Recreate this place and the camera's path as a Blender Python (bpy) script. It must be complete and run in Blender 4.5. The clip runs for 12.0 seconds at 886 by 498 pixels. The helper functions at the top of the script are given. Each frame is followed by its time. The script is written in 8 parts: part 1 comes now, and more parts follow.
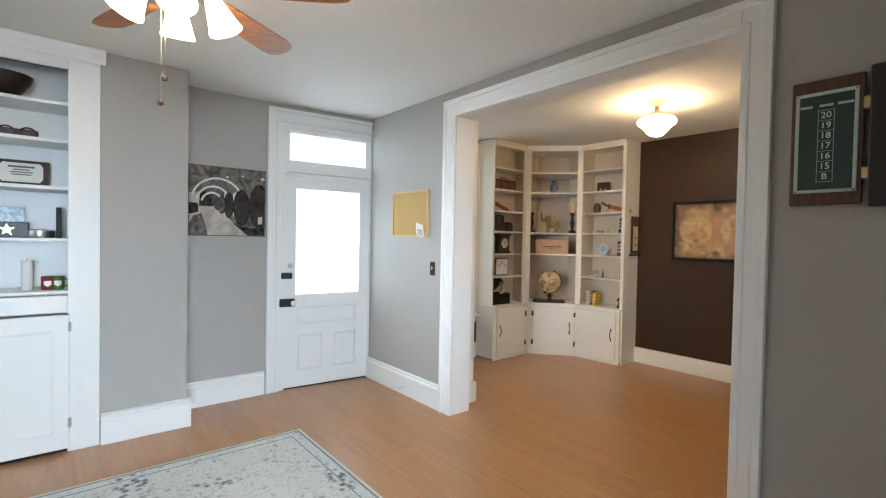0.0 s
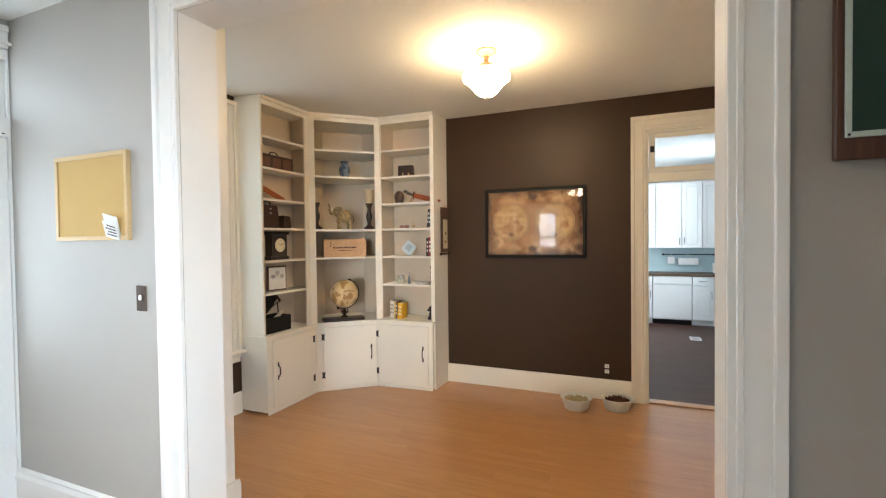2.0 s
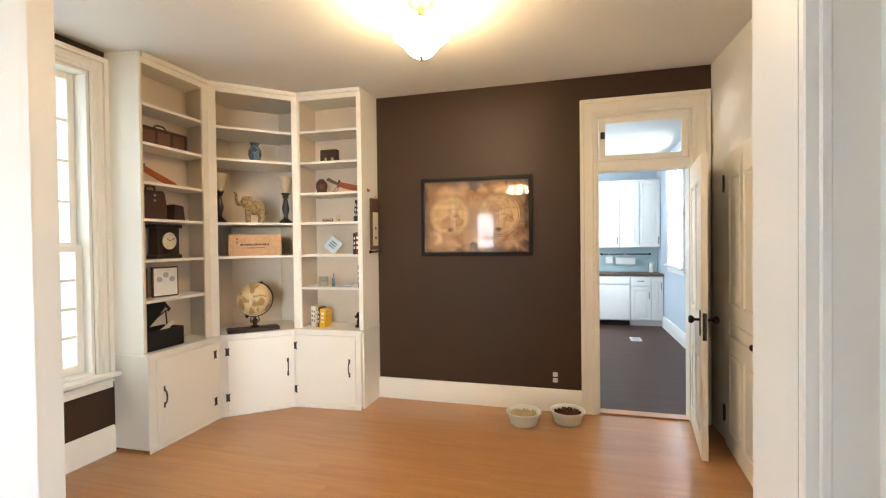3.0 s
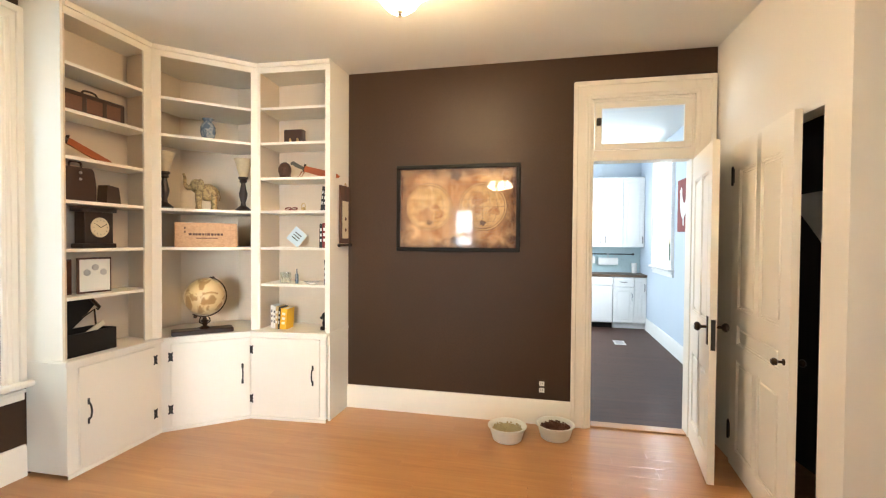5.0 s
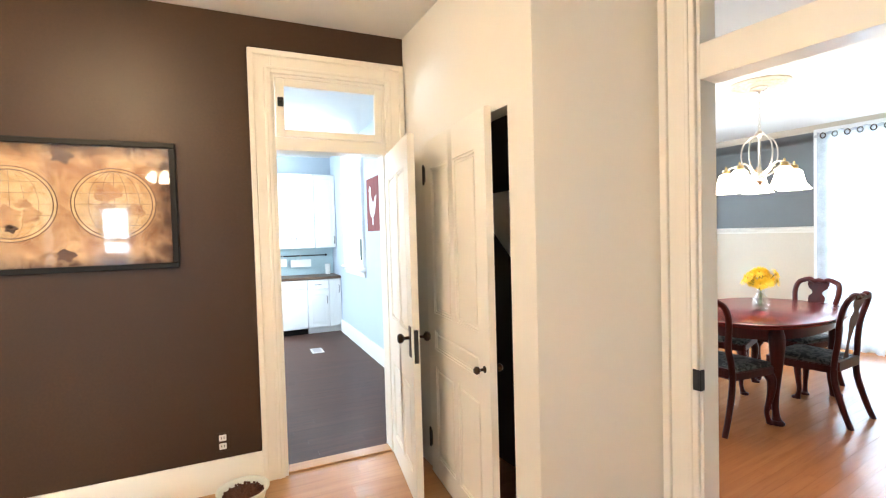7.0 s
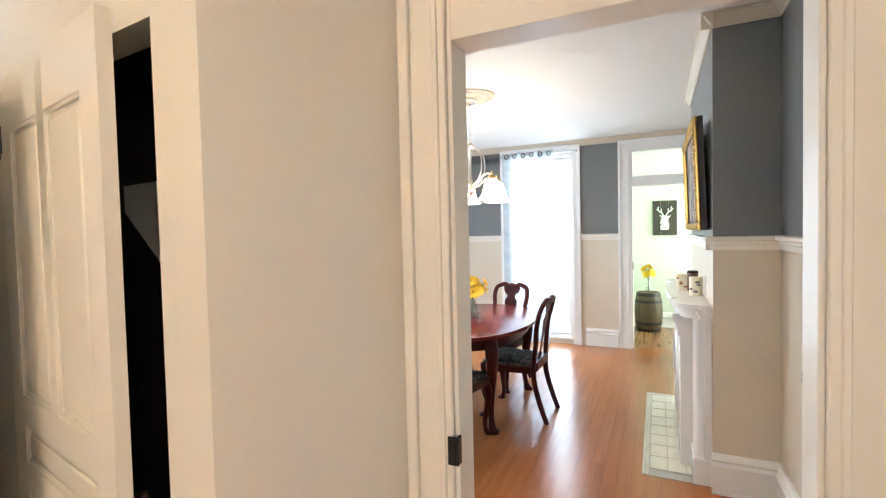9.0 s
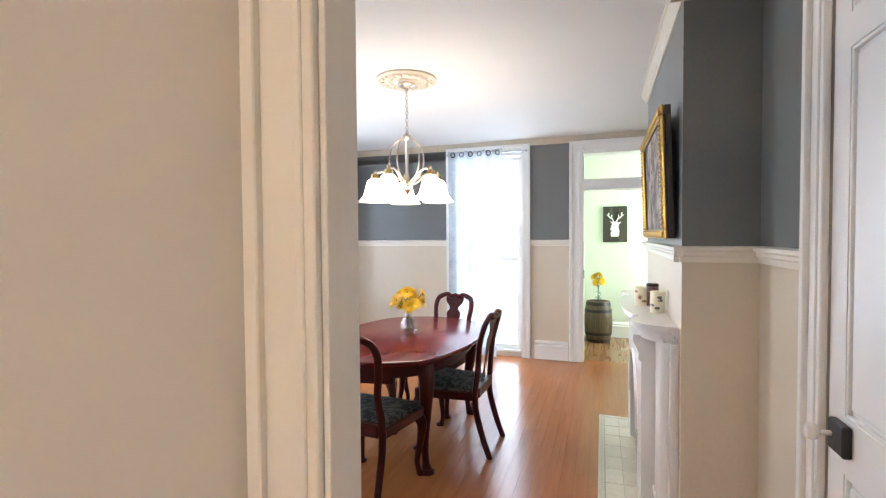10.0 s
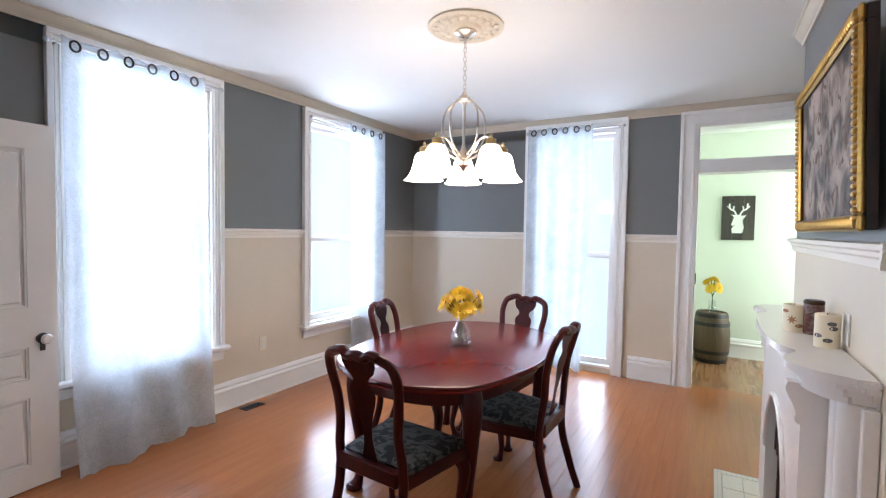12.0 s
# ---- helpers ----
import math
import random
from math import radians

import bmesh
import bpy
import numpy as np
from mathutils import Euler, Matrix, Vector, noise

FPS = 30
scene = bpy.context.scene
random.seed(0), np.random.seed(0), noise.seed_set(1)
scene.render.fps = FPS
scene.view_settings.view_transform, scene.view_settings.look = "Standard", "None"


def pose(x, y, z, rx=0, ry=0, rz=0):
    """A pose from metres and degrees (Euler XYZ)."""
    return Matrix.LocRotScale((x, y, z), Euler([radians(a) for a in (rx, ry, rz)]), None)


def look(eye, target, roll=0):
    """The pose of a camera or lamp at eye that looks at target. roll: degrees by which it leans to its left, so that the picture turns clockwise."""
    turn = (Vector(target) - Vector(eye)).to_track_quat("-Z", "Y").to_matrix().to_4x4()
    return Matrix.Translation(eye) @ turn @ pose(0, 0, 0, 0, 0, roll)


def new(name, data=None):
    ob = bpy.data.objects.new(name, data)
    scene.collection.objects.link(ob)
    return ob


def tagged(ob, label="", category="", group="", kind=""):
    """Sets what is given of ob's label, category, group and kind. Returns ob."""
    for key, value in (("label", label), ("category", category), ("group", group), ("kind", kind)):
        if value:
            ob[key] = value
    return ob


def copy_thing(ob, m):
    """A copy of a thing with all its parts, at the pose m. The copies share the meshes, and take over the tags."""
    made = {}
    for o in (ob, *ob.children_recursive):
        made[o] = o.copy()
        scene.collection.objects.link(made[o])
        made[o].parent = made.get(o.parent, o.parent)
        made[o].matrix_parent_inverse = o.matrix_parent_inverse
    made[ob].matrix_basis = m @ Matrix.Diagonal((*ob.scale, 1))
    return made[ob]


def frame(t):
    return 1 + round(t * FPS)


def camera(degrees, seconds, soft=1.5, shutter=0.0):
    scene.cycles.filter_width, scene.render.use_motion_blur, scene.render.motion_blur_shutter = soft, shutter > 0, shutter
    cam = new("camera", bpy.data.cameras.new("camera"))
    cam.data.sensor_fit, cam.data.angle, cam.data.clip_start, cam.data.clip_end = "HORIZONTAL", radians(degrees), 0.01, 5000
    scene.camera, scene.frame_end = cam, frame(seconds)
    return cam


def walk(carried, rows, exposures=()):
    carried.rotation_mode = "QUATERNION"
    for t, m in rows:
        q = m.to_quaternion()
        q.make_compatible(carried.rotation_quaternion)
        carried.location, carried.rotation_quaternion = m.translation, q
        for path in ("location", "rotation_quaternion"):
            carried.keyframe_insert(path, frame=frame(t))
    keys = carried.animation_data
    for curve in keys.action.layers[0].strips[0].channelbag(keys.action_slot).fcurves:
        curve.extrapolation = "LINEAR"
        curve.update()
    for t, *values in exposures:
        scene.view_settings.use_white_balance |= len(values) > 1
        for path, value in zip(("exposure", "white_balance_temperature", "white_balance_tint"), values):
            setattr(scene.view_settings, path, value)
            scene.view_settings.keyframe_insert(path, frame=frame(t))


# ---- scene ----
cam = camera(87.5, 12.0, 1.2)
PATH = [
    (0, (-0.229, -0.048, 1.54), (1.044, 1.493, 1.497), 1.1),
    (0.5, (0.017, 0.296, 1.545), (1.463, 1.677, 1.506), 1.0),
    (1, (0.311, 0.6, 1.539), (1.915, 1.795, 1.506), 0.5),
    (1.5, (0.594, 0.838, 1.533), (2.334, 1.824, 1.501), -0.3),
    (2, (0.905, 1.023, 1.54), (2.741, 1.814, 1.497), -0.7),
    (2.5, (1.219, 1.14, 1.53), (3.115, 1.774, 1.478), -0.9),
    (3, (1.454, 1.191, 1.467), (3.381, 1.727, 1.436), -0.7),
    (4.8, (1.809, 1.299, 1.408), (3.746, 1.796, 1.375), 0.5),
    (5, (1.847, 1.31, 1.435), (3.799, 1.747, 1.395), 0.4),
    (5.5, (1.96, 1.321, 1.466), (3.948, 1.531, 1.422), 0.4),
    (6, (2.117, 1.309, 1.479), (4.113, 1.198, 1.432), -0.2),
    (6.5, (2.315, 1.273, 1.492), (4.257, 0.796, 1.436), -1.0),
    (7, (2.499, 1.22, 1.486), (4.324, 0.404, 1.424), -1.6),
    (7.5, (2.702, 1.155, 1.509), (4.359, 0.038, 1.417), -1.9),
    (7.7, (2.777, 1.118, 1.522), (4.356, -0.104, 1.415), -2.1),
    (9.3, (3.132, 0.538, 1.513), (4.109, -1.206, 1.455), -1.0),
    (9.5, (3.166, 0.428, 1.513), (4.104, -1.337, 1.455), -0.8),
    (10, (3.224, 0.162, 1.518), (4.102, -1.634, 1.461), -0.4),
    (10.5, (3.264, -0.096, 1.508), (4.202, -1.861, 1.442), -0.1),
    (11, (3.293, -0.278, 1.499), (4.35, -1.975, 1.434), 0.3),
    (11.5, (3.344, -0.442, 1.485), (4.493, -2.078, 1.408), 0.7),
    (12, (3.394, -0.563, 1.479), (4.602, -2.154, 1.395), 0.9),
]
EXPOSURES = [(0.0, -0.14, 6250, 10), (1.5, 0.05, 6350, 10), (3.0, 0.6, 6450, 10), (5.0, 0.95, 6450, 10), (6.0, 1.15, 6300, 10), (7.5, 1.33, 6000, 10), (9.5, 0.84, 6050, 14), (10.5, 0.66, 6000, 18), (12.0, 0.40, 5850, 20)]
# lamps: watts of sky and fill light at openings, strengths of the lit glass
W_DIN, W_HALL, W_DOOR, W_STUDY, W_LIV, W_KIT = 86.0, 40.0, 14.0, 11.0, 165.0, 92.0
L_STUDY, L_FAN, L_CHAND = 60.0, 22.0, 9.0
G_SKY = 0.95  # brightness of the sky outside
FAN_X, FAN_Y = 0.15, 2.20
walk(cam, [(t, look(eye, target, roll)) for t, eye, target, roll in PATH], exposures=EXPOSURES)

# ---- world, large lights ----
world = bpy.data.worlds.new("world")
scene.world = world
world.use_nodes = True
wn = world.node_tree
sky = wn.nodes.new("ShaderNodeTexSky")
sky.sky_type, sky.sun_disc = "NISHITA", False
sky.sun_elevation, sky.sun_rotation = radians(40), radians(150)
wn.nodes["Background"].inputs["Strength"].default_value = 0.12
wn.links.new(sky.outputs["Color"], wn.nodes["Background"].inputs["Color"])
sun = new("sun", bpy.data.lights.new("sun", "SUN"))
sun.data.energy, sun.data.angle, sun.data.color = 1.2, radians(12), (1.0, 0.96, 0.9)
sun.matrix_basis = look((0, 0, 10), (-3.0, 5.2, 3.0))

DAY = (0.82, 0.92, 1.0)


def daylight(name, eye, target, wide, high, watts, colour=DAY):
    """Sky light, or added fill, standing in a window opening."""
    lamp = bpy.data.lights.new(name, "AREA")
    lamp.shape, lamp.size, lamp.size_y, lamp.energy, lamp.color = "RECTANGLE", wide, high, watts, colour
    ob = new(name, lamp)
    ob.matrix_basis = look(eye, target)
    return ob


daylight("sky_light_dining_east_1", (7.03, -2.20, 1.53), (0, -2.20, 1.53), 1.0, 2.1, W_DIN * 0.76)
daylight("sky_light_dining_east_2", (7.03, -4.16, 1.53), (0, -4.16, 1.53), 1.0, 2.1, W_DIN * 0.76)
daylight("sky_light_dining_south", (4.65, -5.80, 1.35), (4.65, 0, 1.35), 0.95, 2.4, W_DIN * 0.5)
# unseen fill added at the hall's west end, tinted faintly green
daylight("sky_light_hall", (1.5, -6.5, 1.5), (5, -6.4, 1.4), 0.9, 1.9, W_HALL, (0.9, 1.0, 0.86))
daylight("sky_light_front_door", (1.93, 4.74, 1.5), (1.93, 0, 1.4), 0.75, 1.1, W_DOOR)
daylight("sky_light_transom", (1.93, 4.74, 2.43), (1.93, 0, 2.2), 0.85, 0.3, W_DOOR * 0.35)
daylight("sky_light_study", (3.4, 4.80, 1.6), (3.4, 0, 1.3), 0.85, 1.9, W_STUDY)
daylight("sky_light_living_west", (-2.90, 3.45, 1.75), (5, 3.3, 1.2), 0.42, 0.9, W_LIV * 0.05)
# added fill behind the viewpoint, beam narrowed to spare the dart wall
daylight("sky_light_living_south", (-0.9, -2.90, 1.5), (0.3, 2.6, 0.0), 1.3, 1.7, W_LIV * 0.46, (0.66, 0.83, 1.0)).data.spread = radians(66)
# added fill aimed through the wide opening to brighten the bookcase
daylight("sky_light_living_side", (-2.90, 0.6, 1.5), (4.3, 3.65, 1.0), 0.95, 1.6, W_LIV * 0.10).data.spread = radians(36)
daylight("sky_light_kitchen_south", (8.85, -0.62, 1.8), (8.85, 5, 1.5), 1.0, 1.5, W_KIT)
# added fill at an unseen opening, brightens the kitchen
daylight("sky_light_kitchen_north", (8.2, 3.75, 1.6), (8.2, 0, 1.0), 1.8, 1.4, W_KIT)

# ---- materials ----


def base_nodes(name):
    m = bpy.data.materials.new(name)
    m.use_nodes = True
    return m, m.node_tree.nodes, m.node_tree.links, m.node_tree.nodes["Principled BSDF"]


def socket_mix(nodes, links, fac, a, b, blend="MIX"):
    n = nodes.new("ShaderNodeMix")
    n.data_type, n.blend_type = "RGBA", blend
    for k, v in ((0, fac), (6, a), (7, b)):
        if isinstance(v, (int, float)):
            n.inputs[k].default_value = v
        elif isinstance(v, tuple):
            n.inputs[k].default_value = (*v, 1)
        else:
            links.new(v, n.inputs[k])
    return n.outputs[2]


def stretched(nodes, links, scale, shift=False):
    tc, mp = nodes.new("ShaderNodeTexCoord"), nodes.new("ShaderNodeMapping")
    mp.inputs["Scale"].default_value = scale
    links.new(tc.outputs["Object"], mp.inputs["Vector"])
    if shift:
        info, mul = nodes.new("ShaderNodeObjectInfo"), nodes.new("ShaderNodeMath")
        mul.operation = "MULTIPLY"
        mul.inputs[1].default_value = 37.0
        links.new(info.outputs["Random"], mul.inputs[0])
        links.new(mul.outputs[0], mp.inputs["Location"])
    return mp.outputs["Vector"]


def noise_at(nodes, links, vec, scale, detail=4.0, rough=0.55, warp=0.0):
    n = nodes.new("ShaderNodeTexNoise")
    n.inputs["Scale"].default_value, n.inputs["Detail"].default_value = scale, detail
    n.inputs["Roughness"].default_value, n.inputs["Distortion"].default_value = rough, warp
    links.new(vec, n.inputs["Vector"])
    return n.outputs["Fac"]


def ramp(nodes, links, fac, lo, hi):
    n = nodes.new("ShaderNodeMapRange")
    n.inputs["From Min"].default_value, n.inputs["From Max"].default_value = lo, hi
    links.new(fac, n.inputs["Value"])
    return n.outputs["Result"]


def bumped(nodes, links, bsdf, fac, strength, dist=0.002):
    b = nodes.new("ShaderNodeBump")
    b.inputs["Strength"].default_value, b.inputs["Distance"].default_value = strength, dist
    links.new(fac, b.inputs["Height"])
    links.new(b.outputs["Normal"], bsdf.inputs["Normal"])


def shade(c, k):
    return tuple(min(1.0, v * k) for v in c)


def paint(name, col, rough=0.5, var=0.05, bump=0.15, fine=90.0, metal=0.0, coat=0.0, col2=None, big=1.3):
    """Painted or plain surface: broad blotches, fine grain and relief."""
    m, nd, ln, p = base_nodes(name)
    vec = stretched(nd, ln, (1, 1, 1))
    broad = ramp(nd, ln, noise_at(nd, ln, vec, big, 5.0), 0.3, 0.7)
    small = noise_at(nd, ln, vec, fine, 3.0)
    a = socket_mix(nd, ln, broad, shade(col, 1 - var), col2 or shade(col, 1 + var))
    c = socket_mix(nd, ln, ramp(nd, ln, small, 0.35, 0.75), a, shade(col, 1 - 0.8 * var))
    ln.new(c, p.inputs["Base Color"])
    rr = nd.new("ShaderNodeMapRange")
    rr.inputs["To Min"].default_value, rr.inputs["To Max"].default_value = max(0.02, rough - 0.025), min(1, rough + 0.025)
    ln.new(noise_at(nd, ln, vec, 4.0), rr.inputs["Value"])
    ln.new(rr.outputs["Result"], p.inputs["Roughness"])
    p.inputs["Metallic"].default_value, p.inputs["Coat Weight"].default_value = metal, coat
    p.inputs["Coat Roughness"].default_value = 0.08
    bumped(nd, ln, p, small, bump)
    return m


def timber(name, dark, light, rough=0.35, along=1, scale=1.0, vary=0.25, coat=0.0, shift=False, bump=0.12, warp=1.2):
    """Wood with grain along one axis (0 x, 1 y, 2 z)."""
    m, nd, ln, p = base_nodes(name)
    s = [26.0 * scale] * 3
    s[along] = 1.6 * scale
    vec = stretched(nd, ln, tuple(s), shift)
    grain = noise_at(nd, ln, vec, 1.0, 6.0, 0.6, warp)
    s2 = [90.0 * scale] * 3
    s2[along] = 4.0 * scale
    pores = noise_at(nd, ln, stretched(nd, ln, tuple(s2), shift), 1.0, 3.0)
    c = socket_mix(nd, ln, ramp(nd, ln, grain, 0.28, 0.72), dark, light)
    c = socket_mix(nd, ln, ramp(nd, ln, pores, 0.55, 0.85), c, shade(dark, 0.9))
    if vary:
        info = nd.new("ShaderNodeObjectInfo")
        geo = nd.new("ShaderNodeNewGeometry")
        rnd = nd.new("ShaderNodeMath")
        rnd.operation = "ADD"
        ln.new(info.outputs["Random"], rnd.inputs[0])
        ln.new(geo.outputs["Random Per Island"], rnd.inputs[1])
        hsv = nd.new("ShaderNodeHueSaturation")
        mr = nd.new("ShaderNodeMapRange")
        mr.inputs["From Max"].default_value = 2.0
        mr.inputs["To Min"].default_value, mr.inputs["To Max"].default_value = 1 - vary, 1 + vary
        ln.new(rnd.outputs[0], mr.inputs["Value"])
        ln.new(mr.outputs["Result"], hsv.inputs["Value"])
        ln.new(c, hsv.inputs["Color"])
        c = hsv.outputs["Color"]
    ln.new(c, p.inputs["Base Color"])
    rr = nd.new("ShaderNodeMapRange")
    rr.inputs["To Min"].default_value, rr.inputs["To Max"].default_value = max(0.05, rough - 0.05), rough + 0.06
    ln.new(grain, rr.inputs["Value"])
    ln.new(rr.outputs["Result"], p.inputs["Roughness"])
    p.inputs["Coat Weight"].default_value = coat
    p.inputs["Coat Roughness"].default_value = 0.12
    bumped(nd, ln, p, grain, bump, 0.001)
    return m


def patterned(name, a, b, scale, lo=0.45, hi=0.55, rough=0.8, warp=2.0, c=None, bump=0.3, second=3.0, detail=3.0):
    """Two or three tones in irregular patches: cloth figure, map, mottled stone."""
    m, nd, ln, p = base_nodes(name)
    vec = stretched(nd, ln, (1, 1, 1))
    f = noise_at(nd, ln, vec, scale, detail, 0.5, warp)
    col = socket_mix(nd, ln, ramp(nd, ln, f, lo, hi), a, b)
    if c:
        col = socket_mix(nd, ln, ramp(nd, ln, noise_at(nd, ln, vec, scale * second, 3.0, 0.5, warp), 0.55, 0.65), col, c)
    ln.new(col, p.inputs["Base Color"])
    p.inputs["Roughness"].default_value = rough
    bumped(nd, ln, p, noise_at(nd, ln, vec, scale * 9, 2.0), bump)
    return m


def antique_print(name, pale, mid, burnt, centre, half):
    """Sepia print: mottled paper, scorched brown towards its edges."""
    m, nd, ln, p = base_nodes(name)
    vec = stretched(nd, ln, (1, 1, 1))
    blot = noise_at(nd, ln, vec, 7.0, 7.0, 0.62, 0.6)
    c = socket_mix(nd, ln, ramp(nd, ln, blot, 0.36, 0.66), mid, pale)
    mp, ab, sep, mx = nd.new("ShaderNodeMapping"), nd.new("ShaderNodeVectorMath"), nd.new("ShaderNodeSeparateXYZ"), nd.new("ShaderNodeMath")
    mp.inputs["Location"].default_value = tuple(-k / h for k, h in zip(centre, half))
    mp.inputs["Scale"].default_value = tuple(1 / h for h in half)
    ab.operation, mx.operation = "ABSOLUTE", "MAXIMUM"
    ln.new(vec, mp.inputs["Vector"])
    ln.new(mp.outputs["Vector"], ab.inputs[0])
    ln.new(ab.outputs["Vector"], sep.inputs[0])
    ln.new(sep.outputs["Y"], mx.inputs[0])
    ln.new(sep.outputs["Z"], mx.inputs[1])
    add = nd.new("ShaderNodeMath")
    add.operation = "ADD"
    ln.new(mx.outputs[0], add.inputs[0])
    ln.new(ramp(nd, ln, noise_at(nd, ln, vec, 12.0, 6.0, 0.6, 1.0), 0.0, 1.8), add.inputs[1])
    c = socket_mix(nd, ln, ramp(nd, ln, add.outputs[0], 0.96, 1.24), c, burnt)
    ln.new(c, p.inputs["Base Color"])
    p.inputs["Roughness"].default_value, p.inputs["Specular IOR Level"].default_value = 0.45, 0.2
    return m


def glowing(name, col, strength):
    m, nd, ln, p = base_nodes(name)
    p.inputs["Base Color"].default_value = (0.9, 0.88, 0.84, 1)
    p.inputs["Emission Color"].default_value, p.inputs["Emission Strength"].default_value = (*col, 1), strength
    p.inputs["Roughness"].default_value = 0.3
    return m


def clear(name, tint=(1, 1, 1), gloss=0.05):
    m, nd, ln, p = base_nodes(name)
    nd.remove(p)
    t, g, mix = nd.new("ShaderNodeBsdfTransparent"), nd.new("ShaderNodeBsdfGlossy"), nd.new("ShaderNodeMixShader")
    t.inputs["Color"].default_value = (*tint, 1)
    g.inputs["Roughness"].default_value, mix.inputs[0].default_value = 0.03, gloss
    ln.new(t.outputs[0], mix.inputs[1])
    ln.new(g.outputs[0], mix.inputs[2])
    ln.new(mix.outputs[0], nd["Material Output"].inputs["Surface"])
    return m


def sheer(name):
    """Thin woven voile: part see-through, part translucent, with a crackled weave."""
    m, nd, ln, p = base_nodes(name)
    vec = stretched(nd, ln, (1, 1, 1))
    weave = noise_at(nd, ln, vec, 55.0, 5.0, 0.7, 1.5)
    blot = noise_at(nd, ln, vec, 5.0, 4.0, 0.6, 0.5)
    t, tl, df, m1, m2 = (nd.new("ShaderNodeBsdfTransparent"), nd.new("ShaderNodeBsdfTranslucent"), nd.new("ShaderNodeBsdfDiffuse"),
                         nd.new("ShaderNodeMixShader"), nd.new("ShaderNodeMixShader"))
    c = socket_mix(nd, ln, ramp(nd, ln, weave, 0.4, 0.7), (0.84, 0.86, 0.88), (0.62, 0.64, 0.67))
    dim = socket_mix(nd, ln, ramp(nd, ln, weave, 0.35, 0.75), (0.36, 0.42, 0.47), (0.24, 0.28, 0.31))
    ln.new(dim, tl.inputs["Color"])
    ln.new(c, df.inputs["Color"])
    m1.inputs[0].default_value = 0.45
    ln.new(tl.outputs[0], m1.inputs[1])
    ln.new(df.outputs[0], m1.inputs[2])
    mr = nd.new("ShaderNodeMapRange")
    mr.inputs["From Min"].default_value, mr.inputs["From Max"].default_value = 0.3, 0.7
    mr.inputs["To Min"].default_value, mr.inputs["To Max"].default_value = 0.66, 0.90
    ln.new(blot, mr.inputs["Value"])
    ln.new(mr.outputs["Result"], m2.inputs[0])
    ln.new(t.outputs[0], m2.inputs[1])
    ln.new(m1.outputs[0], m2.inputs[2])
    ln.new(m2.outputs[0], nd["Material Output"].inputs["Surface"])
    return m


def rug_cloth(name):
    """Pale rug with a grey-blue floral field: petals as voronoi cells broken by noise."""
    m, nd, ln, p = base_nodes(name)
    vec = stretched(nd, ln, (1, 1, 1))
    cells = nd.new("ShaderNodeTexVoronoi")
    cells.inputs["Scale"].default_value = 21.0
    ln.new(vec, cells.inputs["Vector"])
    spray = noise_at(nd, ln, vec, 2.3, 2.0, 0.5, 1.0)
    petals = ramp(nd, ln, cells.outputs["Distance"], 0.55, 0.25)
    mask = ramp(nd, ln, spray, 0.52, 0.60)
    both = nd.new("ShaderNodeMath")
    both.operation = "MULTIPLY"
    ln.new(petals, both.inputs[0])
    ln.new(mask, both.inputs[1])
    vine = ramp(nd, ln, noise_at(nd, ln, vec, 6.0, 1.0, 0.4, 3.0), 0.485, 0.5)
    vine2 = ramp(nd, ln, noise_at(nd, ln, vec, 6.0, 1.0, 0.4, 3.0), 0.53, 0.51)
    v = nd.new("ShaderNodeMath")
    v.operation = "MULTIPLY"
    ln.new(vine, v.inputs[0])
    ln.new(vine2, v.inputs[1])
    ground = socket_mix(nd, ln, noise_at(nd, ln, vec, 3.0), (0.56, 0.60, 0.59), (0.72, 0.72, 0.68))
    c = socket_mix(nd, ln, v.outputs[0], ground, (0.36, 0.37, 0.33))
    c = socket_mix(nd, ln, both.outputs[0], c, (0.12, 0.145, 0.18))
    ln.new(c, p.inputs["Base Color"])
    p.inputs["Roughness"].default_value = 0.95
    bumped(nd, ln, p, noise_at(nd, ln, vec, 260.0, 2.0), 0.6, 0.003)
    return m


GREY_WALL = paint("grey_wall_paint", (0.40, 0.378, 0.345), 0.6, 0.03, 0.12)
WHITE_TRIM = paint("white_trim_paint", (0.80, 0.79, 0.76), 0.36, 0.012, 0.05, 140)
CREAM_TRIM = paint("cream_trim_paint", (0.82, 0.78, 0.69), 0.36, 0.012, 0.05, 140)
SHELF_BACK = paint("tan_shelf_back_paint", (0.66, 0.545, 0.41), 0.5, 0.03, 0.1, 80)
CEILING = paint("ceiling_paint", (0.78, 0.775, 0.74), 0.75, 0.012, 0.25, 60)
CREAM_WALL = paint("cream_wall_paint", (0.80, 0.76, 0.68), 0.45, 0.012, 0.15, 60)
BROWN_WALL = paint("dark_brown_wall_paint", (0.047, 0.0245, 0.0125), 0.44, 0.12, 0.25, 70)
BROWN_WALL.node_tree.nodes["Principled BSDF"].inputs["Specular IOR Level"].default_value = 0.30
SLATE_WALL = paint("slate_grey_wall_paint", (0.160, 0.170, 0.168), 0.4, 0.05, 0.2, 60)
CROWN_PAINT = paint("beige_crown_paint", (0.60, 0.53, 0.41), 0.45, 0.04, 0.1, 80)
BEIGE_WALL = paint("beige_wall_paint", (0.66, 0.585, 0.46), 0.45, 0.04, 0.15, 60)
BLUE_WALL = paint("pale_blue_wall_paint", (0.52, 0.60, 0.68), 0.5, 0.03, 0.15, 60)
GREEN_WALL = paint("pale_green_wall_paint", (0.72, 0.78, 0.66), 0.5, 0.03, 0.15, 60)
SIDING = paint("outside_wall", (0.5, 0.5, 0.48), 0.8, 0.1, 0.3)
